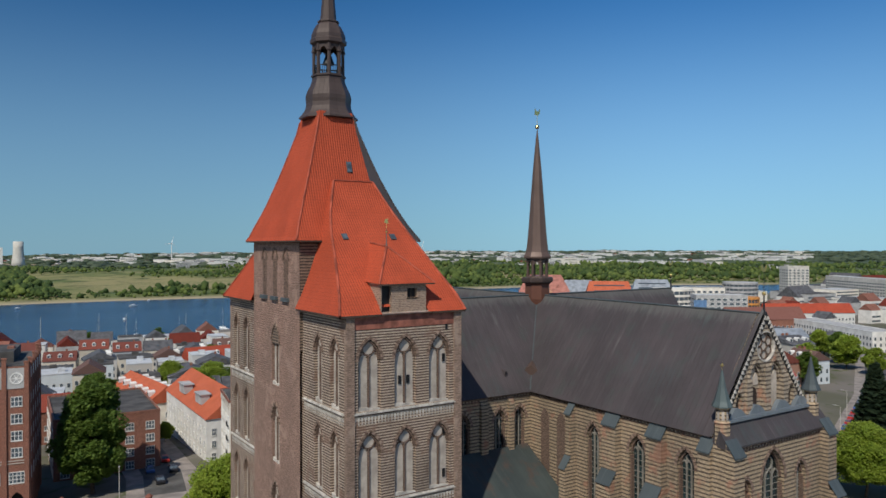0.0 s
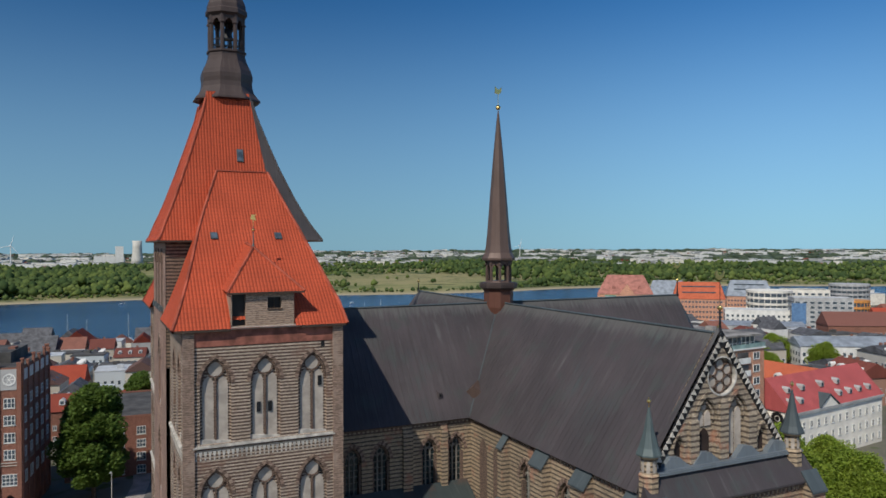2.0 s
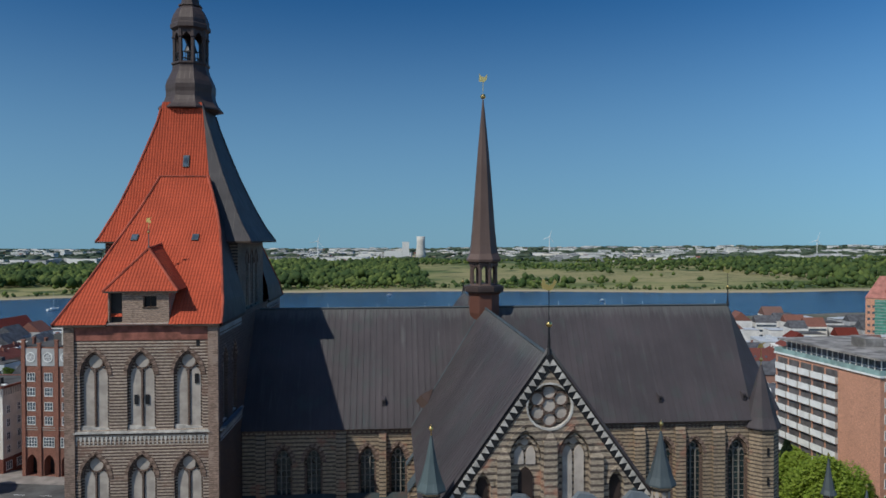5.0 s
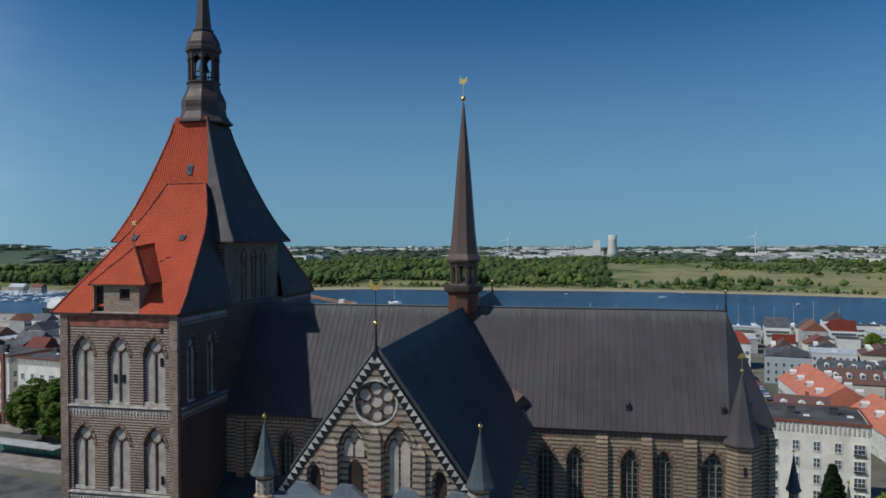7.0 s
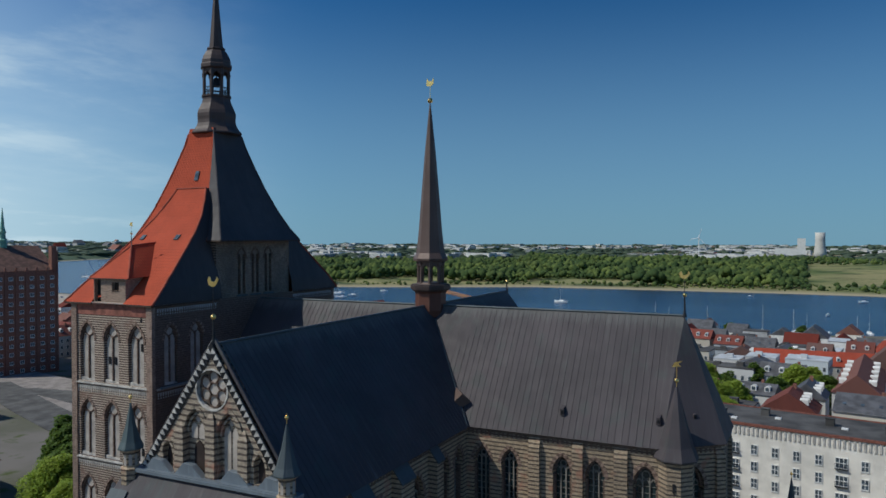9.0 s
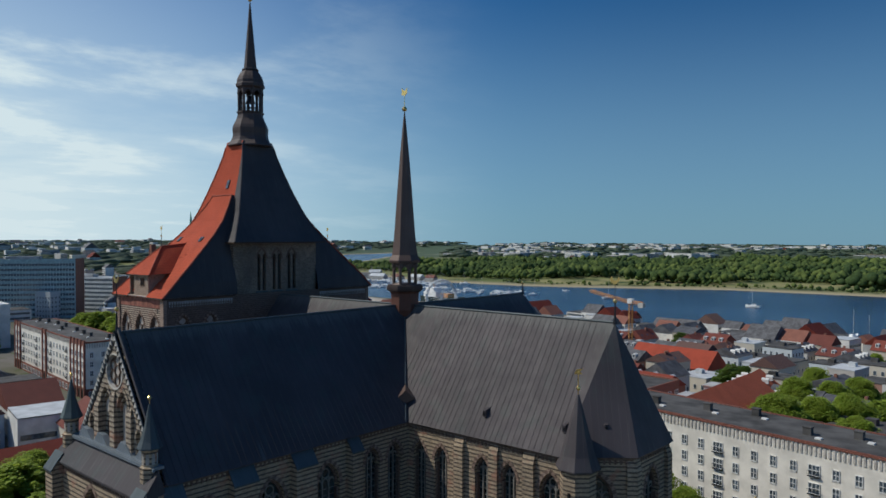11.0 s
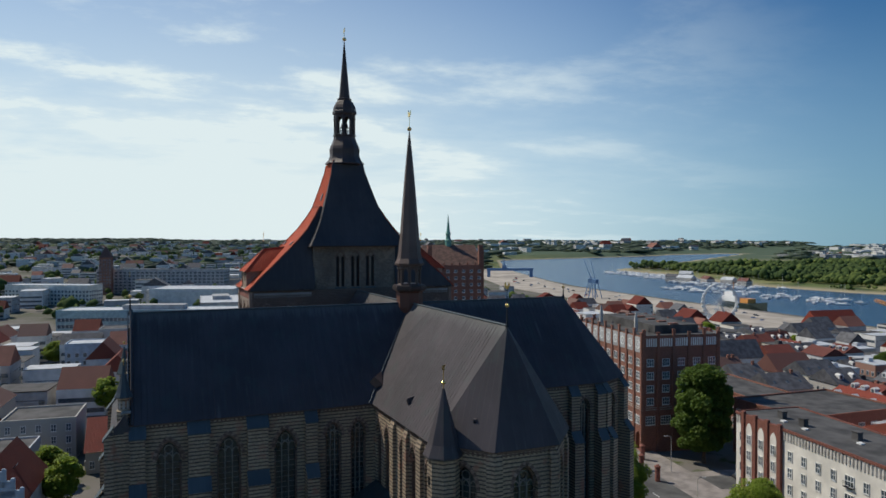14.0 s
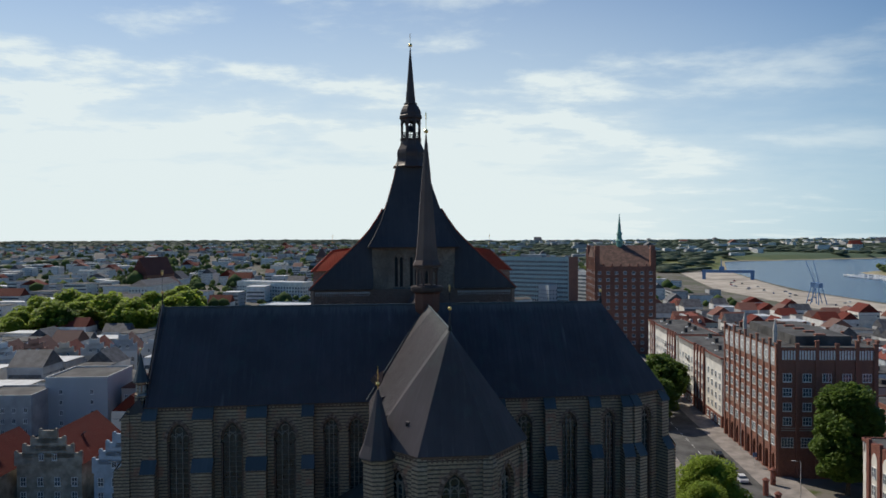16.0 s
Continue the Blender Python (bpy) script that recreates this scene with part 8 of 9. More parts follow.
def fir(seed, h, r, material):
    rng = np.random.default_rng(seed)
    t = Shape().lathe([(0.02 * h, -0.4), (0.015 * h, h * 0.4), (0.004 * h, h)], 7)
    n = 2600
    z = rng.uniform(0, 1, n)
    th = rng.uniform(0, 2 * np.pi, n)
    tier = 1 - 0.3 * ((z * 11 + 0.3 * np.sin(3 * th)) % 1)
    rad = r * (1 - z) ** 0.85 * tier * rng.uniform(0.55, 1.05, n) + 0.05
    p = np.stack([rad * np.cos(th), rad * np.sin(th), h * 0.06 + z * h * 0.94], 1)
    v, f = leaf_cluster(p, r * 0.24, rng)
    return t.mesh("trunk", BARK), raw_mesh("crown", v, f, material)


KINDS = {"near": [broadleaf(s, 10, 4.2, LEAF, 110, 560, 0.2, 0.044) for s in (5, 6)], "broad": [broadleaf(s, 10, 4.2, LEAF) for s in (1, 2, 3)], "dark": [broadleaf(s, 10, 3.7, LEAF_DARK) for s in (11, 12)], "tall": [broadleaf(21, 10, 3.0, LEAF_DARK, 120, 420, 0.12, 0.07)], "fir": [fir(31, 10, 2.6, CONIFER), fir(32, 10, 3.1, CONIFER)]}
LABELS = {"near": ("leafy_tree", "broad leafy churchyard tree with fresh green crown"), "broad": ("leafy_tree", "broad town tree with fresh green leaves"), "dark": ("leafy_tree", "dark green leafy town tree"), "tall": ("leafy_tree", "tall dense green tree beside the brick block"), "fir": ("conifer", "dark green conifer with drooping tiers")}


def tree(x, y, h, kind="broad", wide=1.0):
    trunk, crown = random.choice(KINDS[kind])
    name, label = LABELS[kind]
    k = h / 10
    ob = thing(name, label, "tree", pose(x, y, gz(x, y), 0, 0, random.uniform(0, 360)) @ Matrix.Diagonal((k * wide, k * wide, k, 1)), "town trees")
    part("trunk", trunk, None, ob)
    part("crown", crown, None, ob)


tree(-43, 89, 22.5, "tall", 0.98)
for x, y, h, k in ((-112, 77, 17, "dark"), (-124, 85, 15, "dark"), (-100, 72, 13, "dark"), (-134, 90, 12, "dark"), (-96, 27, 13, "dark"), (-104, 33, 13, "dark"), (-88, 22, 12, "dark"), (-78, 12, 13, "near"), (-70, 8, 11, "near"), (-27, 52, 13, "near"), (-20, 48, 11, "near"), (1, 60, 12, "near"), (9, 58, 9, "near"), (53.5, 54, 13, "fir"), (66, 58, 12, "fir"), (66, 55, 10, "broad"), (70, 62, 9, "broad"),
                   (215, 145, 14, "near"), (168, 108, 13, "near"), (210, 118, 13, "near"), (190, 130, 12, "near"), (56, 27, 17, "near"), (66, 18, 17.5, "near"), (74, 30, 13.5, "near"), (84, 20, 13, "near"), (60, 10, 15, "near"), (72, 6, 15, "near"), (86, 0, 14, "near"), (98, -6, 14, "dark"),
                   (142, 26, 18, "fir"), (152, 32, 16, "fir"), (114, 62, 11, "dark"), (165, 20, 15, "dark"), (178, 30, 14, "broad"), (160, 4, 13, "broad"), (186, 72, 12, "dark"), (205, 82, 12, "broad"), (236, 84, 13, "broad"), (250, 95, 13, "dark"), (262, 110, 12, "broad"), (300, 92, 11, "dark"), (230, 70, 10, "broad"),
                   (-84, -12, 12, "near"), (-84, -31, 12, "near"), (-70, -46, 9, "broad"), (-84, -50, 8, "broad"), (-58, -34, 10, "broad"), (-74, -28, 11, "dark"), (-150, -40, 10, "broad"),
                   (3, 124, 14.5, "near"), (9, 134, 13.5, "near"), (15, 141, 14, "near"), (19, 128, 11, "near"), (-3, 160, 14, "near"), (4, 168, 13, "near"), (-5, 186, 14, "near"), (8, 182, 13, "near"), (20, 152, 12, "broad"), (36, 190, 13, "broad"), (44, 182, 12, "dark"), (30, 170, 12, "dark"), (40, 205, 11, "broad"), (5, 175, 11, "dark"), (22, 200, 12, "dark"), (-28, 178, 13, "dark"), (86, 238, 10, "dark"), (98, 262, 9, "broad"), (-20, 128, 5, "broad"), (-6, 92, 8, "broad"), (2, 96, 8, "broad"),
                   (-100, 205, 9, "dark"), (-150, 200, 9, "dark"), (-160, 320, 10, "broad"), (-190, 300, 9, "dark"), (-215, 210, 9, "dark")):
    tree(x, y, h, k, random.uniform(0.9, 1.15))
for i in range(26):
    tree(-310 + random.uniform(-28, 30), -150 + random.uniform(-45, 45), random.uniform(14, 24), random.choice(("broad", "broad", "dark")), 1.15)
for x, y, h in ((-78, -16, 12), (-300, 92, 15), (-288, 98, 14), (-312, 102, 14), (-322, 96, 13), (-276, 92, 12), (-420, -140, 17), (-432, -128, 16), (-408, -150, 17), (-446, -140, 18), (-395, -132, 15), (-330, -138, 17), (-345, -150, 18), (-250, -62, 9), (-243, -20, 10)):
    tree(x, y, h, "broad", 1.25)
for i in range(124):
    x, y = random.uniform(-260, 160), random.uniform(100, 400)
    if i > 90:
        x, y = random.uniform(-420, 560), random.uniform(-180, 400)
    if clear(x, y, 4):
        tree(x, y, random.uniform(6, 12), random.choice(("broad", "dark")))


def blobs(seed, fine=2):
    """A rough low lump, to be repeated as a far tree crown."""
    bm = bmesh.new()
    bmesh.ops.create_icosphere(bm, subdivisions=fine, radius=1)
    for v in bm.verts:
        v.co *= 1 + 0.45 * noise.noise(v.co * 1.9 + Vector((seed * 7.3, 0, 0)))
        if v.co.z < 0:
            v.co.z *= 0.5
    out = (np.array([v.co[:] for v in bm.verts]), np.array([[l.index for l in f.verts] for f in bm.faces]))
    bm.free()
    return out


LUMPS = [blobs(s) for s in range(8)]
COARSE = [blobs(s, 1) for s in range(8)]


def wood(name, label, spots, size, material=WOODS, flat=1.0, forms=LUMPS, lift=0.0):
    rng = np.random.default_rng(len(spots))
    vs, fs, n = [], [], 0
    for x, y in spots:
        v, f = forms[rng.integers(8)]
        k = noise.noise((x * 0.009, y * 0.009, 1.7))
        r = (size[0] + (size[1] - size[0]) * rng.random() ** 1.6) * (1 + 0.5 * k)
        a = rng.uniform(0, 6.28)
        rot = np.array([[math.cos(a), -math.sin(a), 0], [math.sin(a), math.cos(a), 0], [0, 0, 1]])
        p = (v @ rot.T) * np.array([r, r, r * rng.uniform(0.8, 1.5) * flat]) + np.array([x, y, gz(x, y) + r * rng.uniform(0.5, 1.3) * flat + lift * rng.uniform(0, 0.6) * (1 + 1.3 * k)])
        vs.append(p)
        fs.append(f + n)
        n += len(v)
    return tagged(new(name, raw_mesh(name, np.concatenate(vs), np.concatenate(fs), material, True)), label, "woodland", kind="stuff")


def scatter(n, box, keep):
    out_ = []
    rng = np.random.default_rng(n)
    while n > 0:
        x, y = rng.uniform(box[0], box[1]), rng.uniform(box[2], box[3])
        n -= 1
        if keep(x, y):
            out_.append((x, y))
    return out_


def on_far(x, y, gap=14):
    return y > np.interp(x, FAR_X, FAR_Y) + gap


def meadow_keep(x, y):
    if not on_far(x, y, 25):
        return False
    n = noise.noise((x * 0.004, y * 0.009, 5)) + 0.5 * noise.noise((x * 0.015, y * 0.03, 2))
    open_field = 1 if (60 < x < 900 and 1000 < y < 1330) else 0
    return n > (0.42 if open_field else 0.12 if x > -60 else -0.2)


wood("far_woods", "dark green woods on the far bank", scatter(16000, (-620, 40, 880, 1900), lambda x, y: on_far(x, y, 40) and noise.noise((x * 0.006, y * 0.006, 9)) > -0.16), (2.2, 6.5), WOODS, 1.0, COARSE, 7.0)
wood("far_woods", "hedges and groves among far meadows", scatter(12000, (-60, 1500, 650, 2100), meadow_keep), (2.0, 5.0), WOODS, 1.0, COARSE, 3.0)
wood("far_woods", "wooded peninsula in the river", scatter(12000, (-1125, -560, 790, 1500), lambda x, y: on_far(x, y, 60 if x > -1060 else 25) and noise.noise((x * 0.007, y * 0.007, 4)) > -0.3), (2.0, 6.0), WOODS, 1.0, COARSE, 7.0)
wood("far_woods", "bushes along the far shore", [(x, float(np.interp(x, FAR_X, FAR_Y)) + random.uniform(12, 40)) for x in np.linspace(-560, 1500, 700) if random.random() < 0.75], (1.2, 3.2), WOODS, 1.0, COARSE)
wood("far_woods", "distant forest along the horizon", scatter(15000, (-3600, 4800, 300, 4900), lambda x, y: on_far(x, y, 200) and 2000 < math.hypot(x, y) < 4950 and noise.noise((x * 0.003, y * 0.003, 7)) > -0.25), (13, 26), HAZED_WOODS, 0.22, COARSE)
wood("far_woods", "distant forest behind the western town", scatter(24000, (-4900, -1100, -2600, 4900), lambda x, y: y < np.interp(x, NEAR_X, NEAR_Y) and noise.noise((x * 0.002, y * 0.002, 2)) > -0.12 - (abs(x) - 1100) / 6000), (14, 28), HAZED_WOODS, 0.17, COARSE)
wood("far_woods", "street trees among far western roofs", scatter(2600, (-2600, -420, -1300, 420), lambda x, y: y < np.interp(x, NEAR_X, NEAR_Y) - 150 and clear(x, y, 2, False)), (3, 7), WOODS, 1.0, COARSE)
wood("far_woods", "woods on the eastern bank", scatter(14000, (600, 3200, 300, 2100), lambda x, y: on_far(x, y, 60) and math.hypot(x, y) < 2300 and noise.noise((x * 0.004, y * 0.004, 3)) > -0.3), (3.0, 6.5), WOODS, 1.0, COARSE, 6.0)
wood("park_trees", "park trees among western roofs", scatter(2600, (-1100, -330, -700, 100), lambda x, y: noise.noise((x * 0.006, y * 0.006, 8)) > 0.12 and clear(x, y, 2, False)), (1.6, 3.4), WOODS, 1.0, COARSE, 7.0)


# ---- river life ----
def boat_meshes(L, mast):
    h = Shape()
    rings = []
    for f, w, z in ((-0.5, 0.26, 0.0), (-0.45, 0.32, 0), (0.0, 0.36, 0), (0.3, 0.24, 0.02), (0.5, 0.01, 0.08)):
        rings.append([(f * L, -w * L * 0.42, 0.1 * L + z * L), (f * L, -w * L * 0.3, -0.1), (f * L, w * L * 0.3, -0.1), (f * L, w * L * 0.42, 0.1 * L + z * L)])
    h.loft(rings)
    c = Shape()
    c.loft([[(-0.2 * L, -0.09 * L, 0.09 * L), (-0.2 * L, 0.09 * L, 0.09 * L), (-0.2 * L, 0.07 * L, 0.19 * L), (-0.2 * L, -0.07 * L, 0.19 * L)], [(0.18 * L, -0.06 * L, 0.09 * L), (0.18 * L, 0.06 * L, 0.09 * L), (0.12 * L, 0.05 * L, 0.17 * L), (0.12 * L, -0.05 * L, 0.17 * L)]])
    m = Shape()
    if mast:
        m.tube((0.05 * L, 0, 0.1 * L), (0.05 * L, 0, mast), 0.09, 0.06, 5)
        m.tube((0.05 * L, 0, 0.25 * L), (-0.35 * L, 0, 0.24 * L), 0.07, 0.05, 5)
        m.tube((0.05 * L, 0, mast * 0.97), (0.48 * L, 0, 0.18 * L), 0.02, n=3)
    return h.mesh("hull", HULL_WHITE), c.mesh("cabin", HULL_WHITE), (m.mesh("mast", PALE_CONCRETE) if mast else None)


SAIL, MOTOR = boat_meshes(10, 13), boat_meshes(9, 0)


def boat(x, y, kind, rot, k=1.0):
    ob = thing("sailing_boat" if kind[2] else "motor_boat", "white sailing boat with bare mast on the water" if kind[2] else "white motor boat on the water", "boat", pose(x, y, WATER_Z, 0, 0, rot) @ Matrix.Diagonal((k, k, k, 1)), "boats on the river")
    part("hull", kind[0], None, ob)
    part("cabin", kind[1], None, ob)
    if kind[2]:
        part("mast", kind[2], None, ob)


for i in range(200):
    t = i / 200
    x = -1040 + 440 * t + random.uniform(-8, 8)
    y = float(np.interp(x, FAR_X, FAR_Y)) - random.uniform(14, 75)
    boat(x, y, random.choice((SAIL, MOTOR, MOTOR)), random.choice((20, 110, 200)), random.uniform(0.9, 1.6))
for i in range(26):
    x = -60 + 330 * i / 26 + random.uniform(-4, 4)
    boat(x, float(np.interp(x, NEAR_X, NEAR_Y)) + random.uniform(12, 26), random.choice((SAIL, SAIL, MOTOR)), random.choice((80, 100, 260)), random.uniform(0.9, 1.5))
for i in range(70):
    x = -670 + 260 * i / 70 + random.uniform(-8, 8)
    boat(x, random.uniform(585, 645), random.choice((SAIL, MOTOR, MOTOR)), random.choice((20, 110, 200)), random.uniform(0.9, 1.5))
for x, y, k in ((-15, 790, 1.0), (90, 760, 1.2), (-180, 640, 1.4), (55, 610, 1.0), (120, 830, 0.9), (-330, 640, 1.3), (210, 690, 1.0), (-420, 700, 1.0)):
    boat(x, y, MOTOR if k < 1.3 else SAIL, random.uniform(0, 360), k)

# moored ship, with orange superstructure
ship = thing("ship", "white and orange moored ship at the quay", "ship", pose(-428, 488, WATER_Z, 0, 0, -9) @ Matrix.Diagonal((1.4, 1.4, 1.3, 1)))
part("hull", Shape().loft([[(f * 46, -w, 4 + z), (f * 46, -w * 0.7, -0.5), (f * 46, w * 0.7, -0.5), (f * 46, w, 4 + z)] for f, w, z in ((-0.5, 3.5, 0), (-0.3, 5, 0), (0.25, 5, 0), (0.5, 0.2, 2))]), plain("dark_hull", (0.05, 0.07, 0.06), 0.5), ship)
part("deckhouse", Shape().box(-18, -4, -4, 4, 4, 8).box(-16, -7, -3.5, 3.5, 8, 11), HULL_WHITE, ship)
part("boat_deck", Shape().box(0, 8, -3, 3, 4, 7), YELLOW_STEEL, ship)
part("mast", Shape().tube((-11, 0, 11), (-11, 0, 18), 0.3, 0.15), YELLOW_STEEL, ship)

# big wheel
wheel = thing("ferris_wheel", "white ferris wheel standing on the quay", "ferris wheel", pose(-278, 317, -2.4, 0, 0, 62) @ Matrix.Diagonal((0.9, 0.9, 0.95, 1)))
rim = Shape()
for off in (-0.8, 0.8):
    for k in range(28):
        a, b = 2 * math.pi * k / 28, 2 * math.pi * (k + 1) / 28
        for r in (12.2, 11.2):
            rim.tube((r * math.cos(a), off, 14 + r * math.sin(a)), (r * math.cos(b), off, 14 + r * math.sin(b)), 0.24, n=4)
part("rim", rim, WHITE_PAINT, wheel)
for k in range(28):
    a = 2 * math.pi * k / 28
    part("spoke", Shape().tube((0, 0, 14), (12.2 * math.cos(a), 0, 14 + 12.2 * math.sin(a)), 0.13, n=4), WHITE_PAINT, wheel)
    part("gondola", Shape().lathe([(0.4, -1.9), (1.05, -1.6), (1.05, -0.4), (0.2, 0.1)], 8), WHITE_PAINT, wheel, at=pose(12.4 * math.cos(a), 0, 14 + 12.4 * math.sin(a)))
for sx in (-1, 1):
    for sy in (-1, 1):
        part("leg", Shape().tube((sx * 7, sy * 3, -6), (0, sy * 1.2, 14), 0.3, n=6), WHITE_PAINT, wheel)


def lattice(shape, a, b, w, step):
    """A square lattice boom between two points."""
    a, b = Vector(a), Vector(b)
    d = (b - a).normalized()
    u = d.orthogonal().normalized()
    v = d.cross(u)
    n = max(1, int((b - a).length / step))
    cs = [u * w + v * w, u * w - v * w, -u * w - v * w, -u * w + v * w]
    for c in cs:
        shape.tube(a + c, b + c, 0.13, n=4)
    for i in range(n):
        p, q = a + (b - a) * (i / n), a + (b - a) * ((i + 1) / n)
        for k in range(4):
            shape.tube(p + cs[k], q + cs[(k + 1) % 4], 0.07, n=3)


crane = thing("tower_crane", "orange tower crane above the roofs", "crane", pose(-100.5, 249, gz(-100, 249)))
top_z = 21.6 - gz(-100, 249)
s = Shape()
lattice(s, (0, 0, 0), (0, 0, top_z), 0.75, 1.6)
part("mast", s, YELLOW_STEEL, crane)
s = Shape()
lattice(s, (0, 0, top_z), (-30, 15, top_z + 3.2), 0.55, 1.6)
part("jib", s, YELLOW_STEEL, crane)
s = Shape()
lattice(s, (0, 0, top_z), (8, -4, top_z + 0.2), 0.55, 1.6)
part("counter_jib", s, YELLOW_STEEL, crane)
part("counterweight", Shape().box(6, 8.5, -5, -2.5, top_z - 1.6, top_z + 0.4), PALE_CONCRETE, crane)
part("cab", Shape().box(-1.2, 1.2, -1.2, 1.2, top_z - 0.4, top_z + 1.8), WHITE_PAINT, crane)
for x, y in ((-556, 408), (-543, 404)):
    hc = thing("harbour_crane", "blue harbour crane on the quay", "crane", pose(x, y, gz(x, y), 0, 0, random.uniform(0, 40)), "harbour cranes")
    for sx in (-1, 1):
        for sy in (-1, 1):
            part("leg", Shape().tube((sx * 5, sy * 5, 0), (sx * 2, sy * 2, 16), 0.45, 0.4, 5), BLUE_STEEL, hc)
    part("house", Shape().box(-2.4, 2.4, -2.4, 2.4, 16, 20), BLUE_STEEL, hc)
    part("jib", Shape().tube((0, 0, 20), (-12, 6, 40), 0.5, 0.3, 5), BLUE_STEEL, hc)
dock = thing("dock_gantry", "dark blue dock gantry at the water", "gantry", pose(-934, 515, -11, 0, 0, 65))
part("beam", Shape().box(-36, 36, -2.5, 2.5, 10, 14), BLUE_STEEL, dock)
for sx in (-1, 1):
    part("leg", Shape().box(sx * 33 - 2.5, sx * 33 + 2.5, -3, 3, -3, 10), BLUE_STEEL, dock)
part("trolley", Shape().box(-12, -5, -3, 3, 14, 19).tube((-9, 0, 19), (-9, 0, 30), 0.8, 0.4), BLUE_STEEL, dock)

# power station on the horizon
ct = thing("cooling_tower", "pale concrete cooling tower on the horizon", "cooling tower", pose(79, 2330, gz(79, 2330)))
part("shell", Shape().lathe([(19, 0), (16.5, 18), (14, 38), (13, 55), (13.6, 74)], 28), PALE_CONCRETE, ct, smooth=True)
pb = thing("power_station", "pale boiler house beside the cooling tower", "power station", pose(30, 2340, gz(30, 2340)))
part("boiler_house", Shape().box(-11, 11, -10, 10, 0, 57), WHITE_RENDER, pb)
part("turbine_hall", Shape().box(-70, -12, -10, 10, 0, 28), WHITE_RENDER, pb)
for x, y, h in ((-240, 2200, 60), (560, 2600, 70), (1400, 2300, 55)):
    wt = thing("wind_turbine", "white wind turbine far away", "wind turbine", pose(x, y, gz(x, y)))
    part("pole", Shape().tube((0, 0, 0), (0, 0, h), 1.6, 0.9), WHITE_PAINT, wt)
    for k in range(3):
        a = k * 2.094 + 0.3
        part("blade", Shape().tube((0, -2, h), (28 * math.sin(a), -2, h + 28 * math.cos(a)), 1.0, 0.2, 4), WHITE_PAINT, wt)


# ---- street things ----
CAR_PAINT = [plain("car_paint_" + n, c, 0.3, 0.1, spread=0.04) for n, c in (("white", (0.7, 0.7, 0.7)), ("black", (0.03, 0.03, 0.035)), ("silver", (0.4, 0.41, 0.43)), ("red", (0.4, 0.04, 0.03)), ("blue", (0.06, 0.12, 0.3)))]
CAR_NAME = ("white", "black", "silver", "red", "blue")


def car_parts():
    b = Shape()
    side = [(-2.15, 0.35), (2.15, 0.35), (2.2, 0.75), (1.25, 0.95), (-1.9, 1.0), (-2.2, 0.8)]
    b.prism(side, -0.88, 0.88)
    c = Shape()
    c.loft([[(-1.75, -0.82, 0.98), (1.1, -0.82, 0.94), (1.1, 0.82, 0.94), (-1.75, 0.82, 0.98)], [(-1.3, -0.66, 1.45), (0.35, -0.66, 1.47), (0.35, 0.66, 1.47), (-1.3, 0.66, 1.45)]])
    r = Shape().box(-1.28, 0.34, -0.64, 0.64, 1.452, 1.49)
    w = Shape()
    n = 12
    w.loft([[(0.33 * math.cos(2 * math.pi * k / n), y, 0.33 * math.sin(2 * math.pi * k / n)) for k in range(n)] for y in (-0.1, 0.1)])
    return b, c.mesh("glazing", PANE), r, w.mesh("wheel", TYRE)


CB, CC, CRF, CW = car_parts()
CAR_MESH = [(Shape().add(CB.v, CB.f).mesh("body", p), Shape().add(CRF.v, CRF.f).mesh("top", p)) for p in CAR_PAINT]


def car(x, y, rot, colour):
    ob = thing("car", CAR_NAME[colour] + " parked car at the kerb", "car", pose(x, y, gz(x, y) + 0.22, 0, 0, rot), "parked cars")
    part("body", CAR_MESH[colour][0], None, ob)
    part("glazing", CC, None, ob)
    part("top", CAR_MESH[colour][1], None, ob)
    for sx in (-1.3, 1.35):
        for sy in (-0.8, 0.8):
            part("wheel", CW, None, ob, at=pose(sx, sy, 0.33))


car(-53, 71.5, 170, 0)
car(-63, 73.5, 170, 1)
car(-71, 75.0, 170, 1)
car(-18.5, 79.5, 80, 1)
for i, (x, y) in enumerate(((-30.0, 88), (-25.5, 96), (-30.0, 98), (-25.0, 106), (-29.5, 112), (-24.5, 118), (-29.0, 124), (-24.0, 132), (-28.5, 140), (-26, 150))):
    car(x, y, 82, (1, 1, 4, 3, 1, 2, 0, 2, 1, 2)[i])
for i in range(12):
    y = 185 + i * 7.5
    car(73.5 + (y - 195) * 0.085, y, 85, random.randrange(5))
for i in range(10):
    t = i / 10
    car(122 + 70 * t, 25 + 29 * t, 22, random.randrange(5))
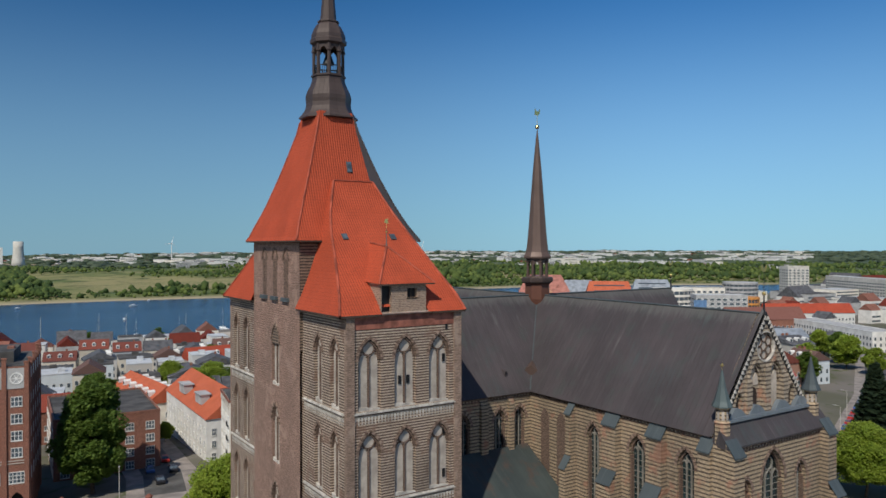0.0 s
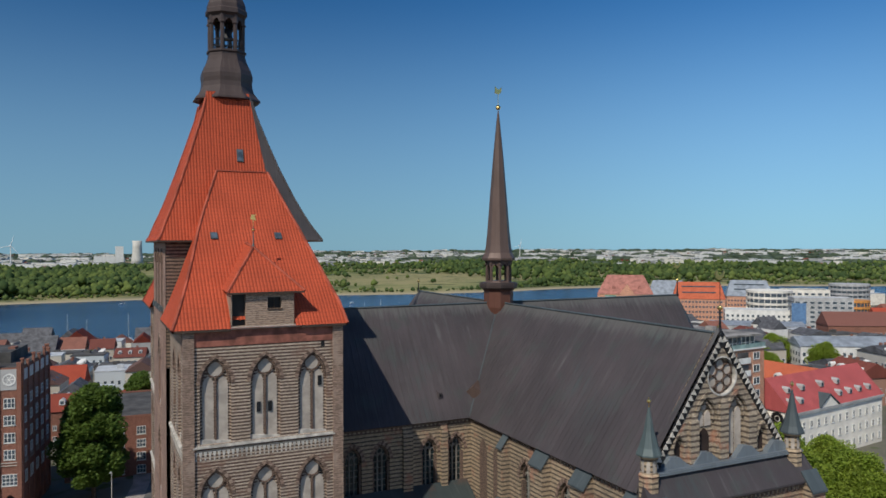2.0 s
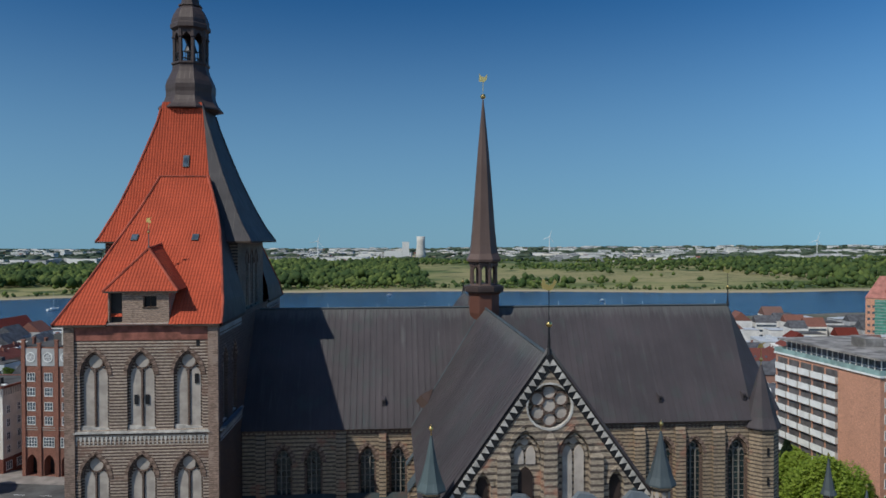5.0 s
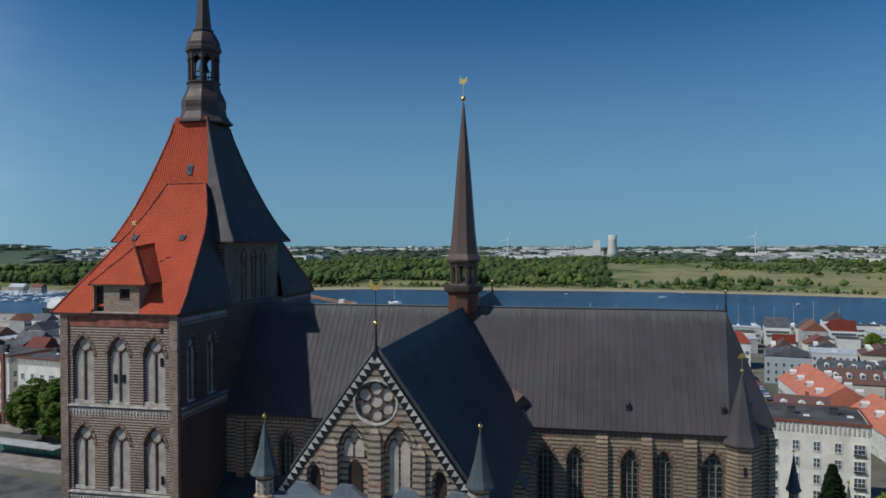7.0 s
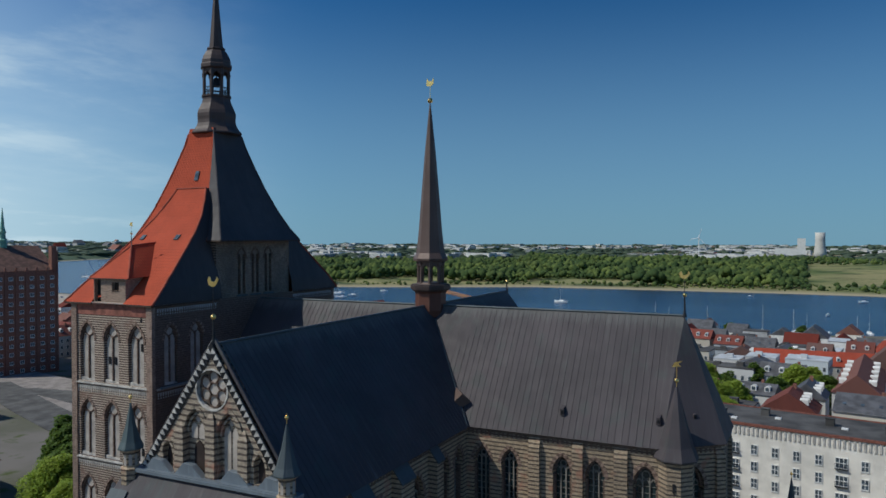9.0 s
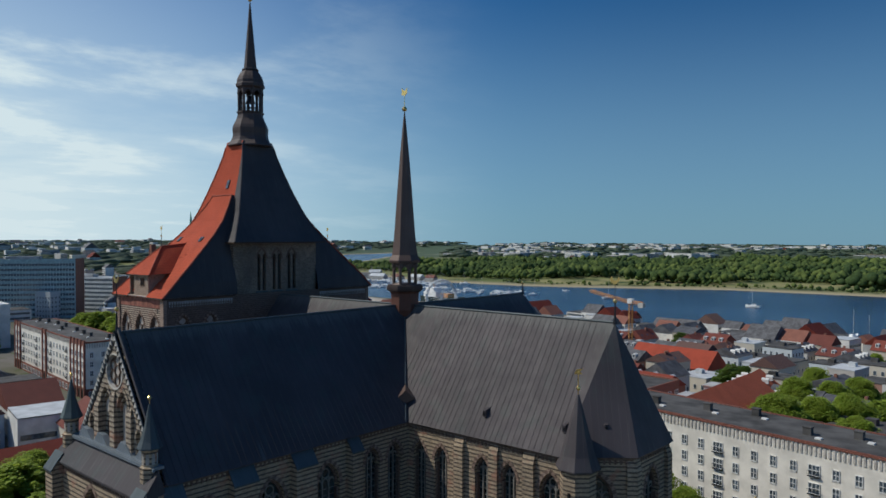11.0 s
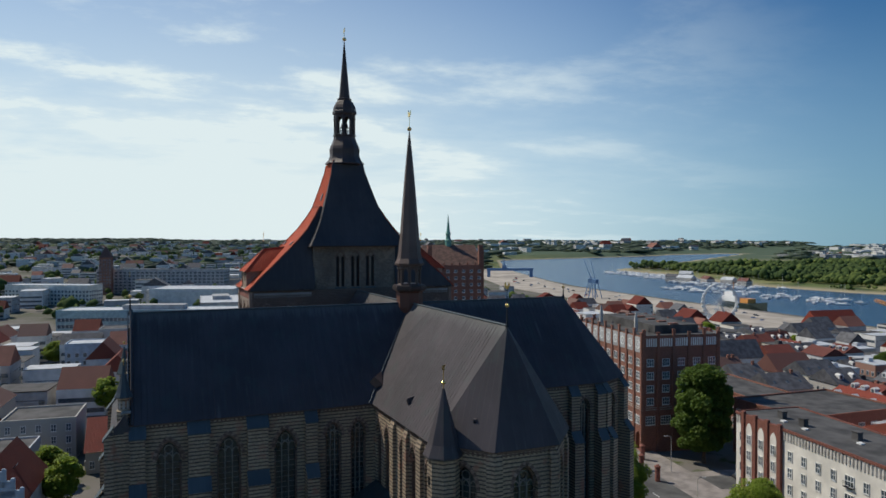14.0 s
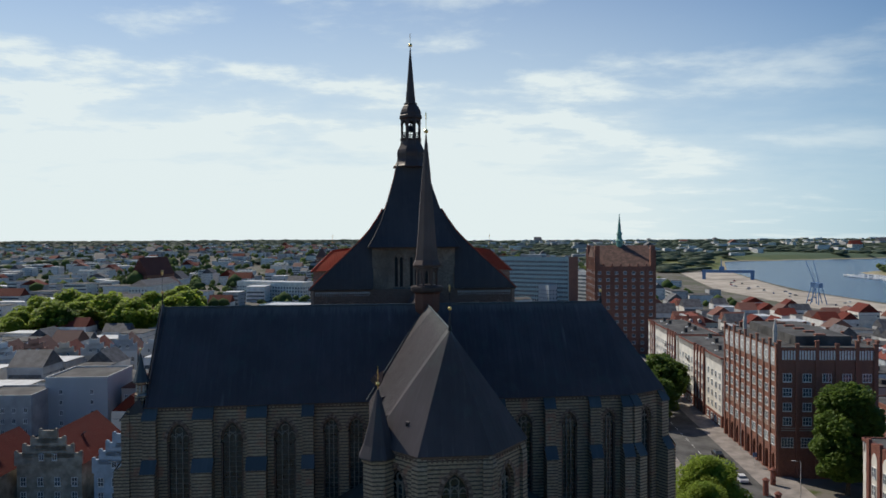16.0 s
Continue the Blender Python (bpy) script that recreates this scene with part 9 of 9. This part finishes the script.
for i in range(40):
    x = -900 + 640 * i / 40 + random.uniform(-4, 4)
    car(x, float(np.interp(x, NEAR_X, NEAR_Y)) - random.uniform(30, 62), random.uniform(0, 180), random.randrange(5))


def street_lamp(x, y, h=8.0, rot=0.0):
    ob = thing("street_lamp", "slim grey street lamp on the pavement", "street lamp", pose(x, y, gz(x, y) + 0.1, 0, 0, rot), "street lamps")
    part("pole", Shape().tube((0, 0, 0), (0, 0, h), 0.09, 0.05, 8), PALE_CONCRETE, ob)
    part("arm", Shape().tube((0, 0, h), (1.2, 0, h + 0.15), 0.04, n=6), PALE_CONCRETE, ob)
    part("lamp_head", Shape().box(1.0, 1.7, -0.12, 0.12, h + 0.08, h + 0.2), GREY_RENDER, ob)


for x, y, r in ((-40, 77, 260), (-75, 83, 260), (-15, 62, 80), (20, 64, 260), (40, 47, 80), (108, 20, 100), (128, 28, 100), (150, 38, 100), (92, 6, 60), (60, 40, 80)):
    street_lamp(x, y, 8.0, r)
for x, y in ((-44, 72), (-36, 70), (-50, 77)):
    pc = thing("advertising_column", "round dark red advertising column on the pavement", "column", pose(x, y, gz(x, y) + 0.1))
    part("drum", Shape().lathe([(0.55, 0), (0.55, 3.0), (0.7, 3.1), (0.7, 3.3), (0.2, 3.7)], 14), RED_BAND, pc)
sg = thing("road_sign", "blue square road sign on a pole", "sign", pose(-62, 79.5, 0.1))
part("pole", Shape().tube((0, 0, 0), (0, 0, 3.2), 0.05), PALE_CONCRETE, sg)
part("plate", Shape().box(-0.04, 0.04, -0.5, 0.5, 2.3, 3.3), BLUE_STEEL, sg)

pav = thing("tram_shelter", "long low glass shelter on the square", "shelter", pose(-118, 72, gz(-118, 72), 0, 0, -9))
part("canopy", Shape().box(-11, 11, -2, 2, 2.9, 3.1), GREY_RENDER, pav)
part("back_glass", Shape().box(-10.5, 10.5, 1.7, 1.76, 0.2, 2.8), GREEN_NET, pav)
for i in range(8):
    part("post", Shape().tube((-10.5 + i * 3, 1.7, 0), (-10.5 + i * 3, 1.7, 2.9), 0.06), IRON, pav)
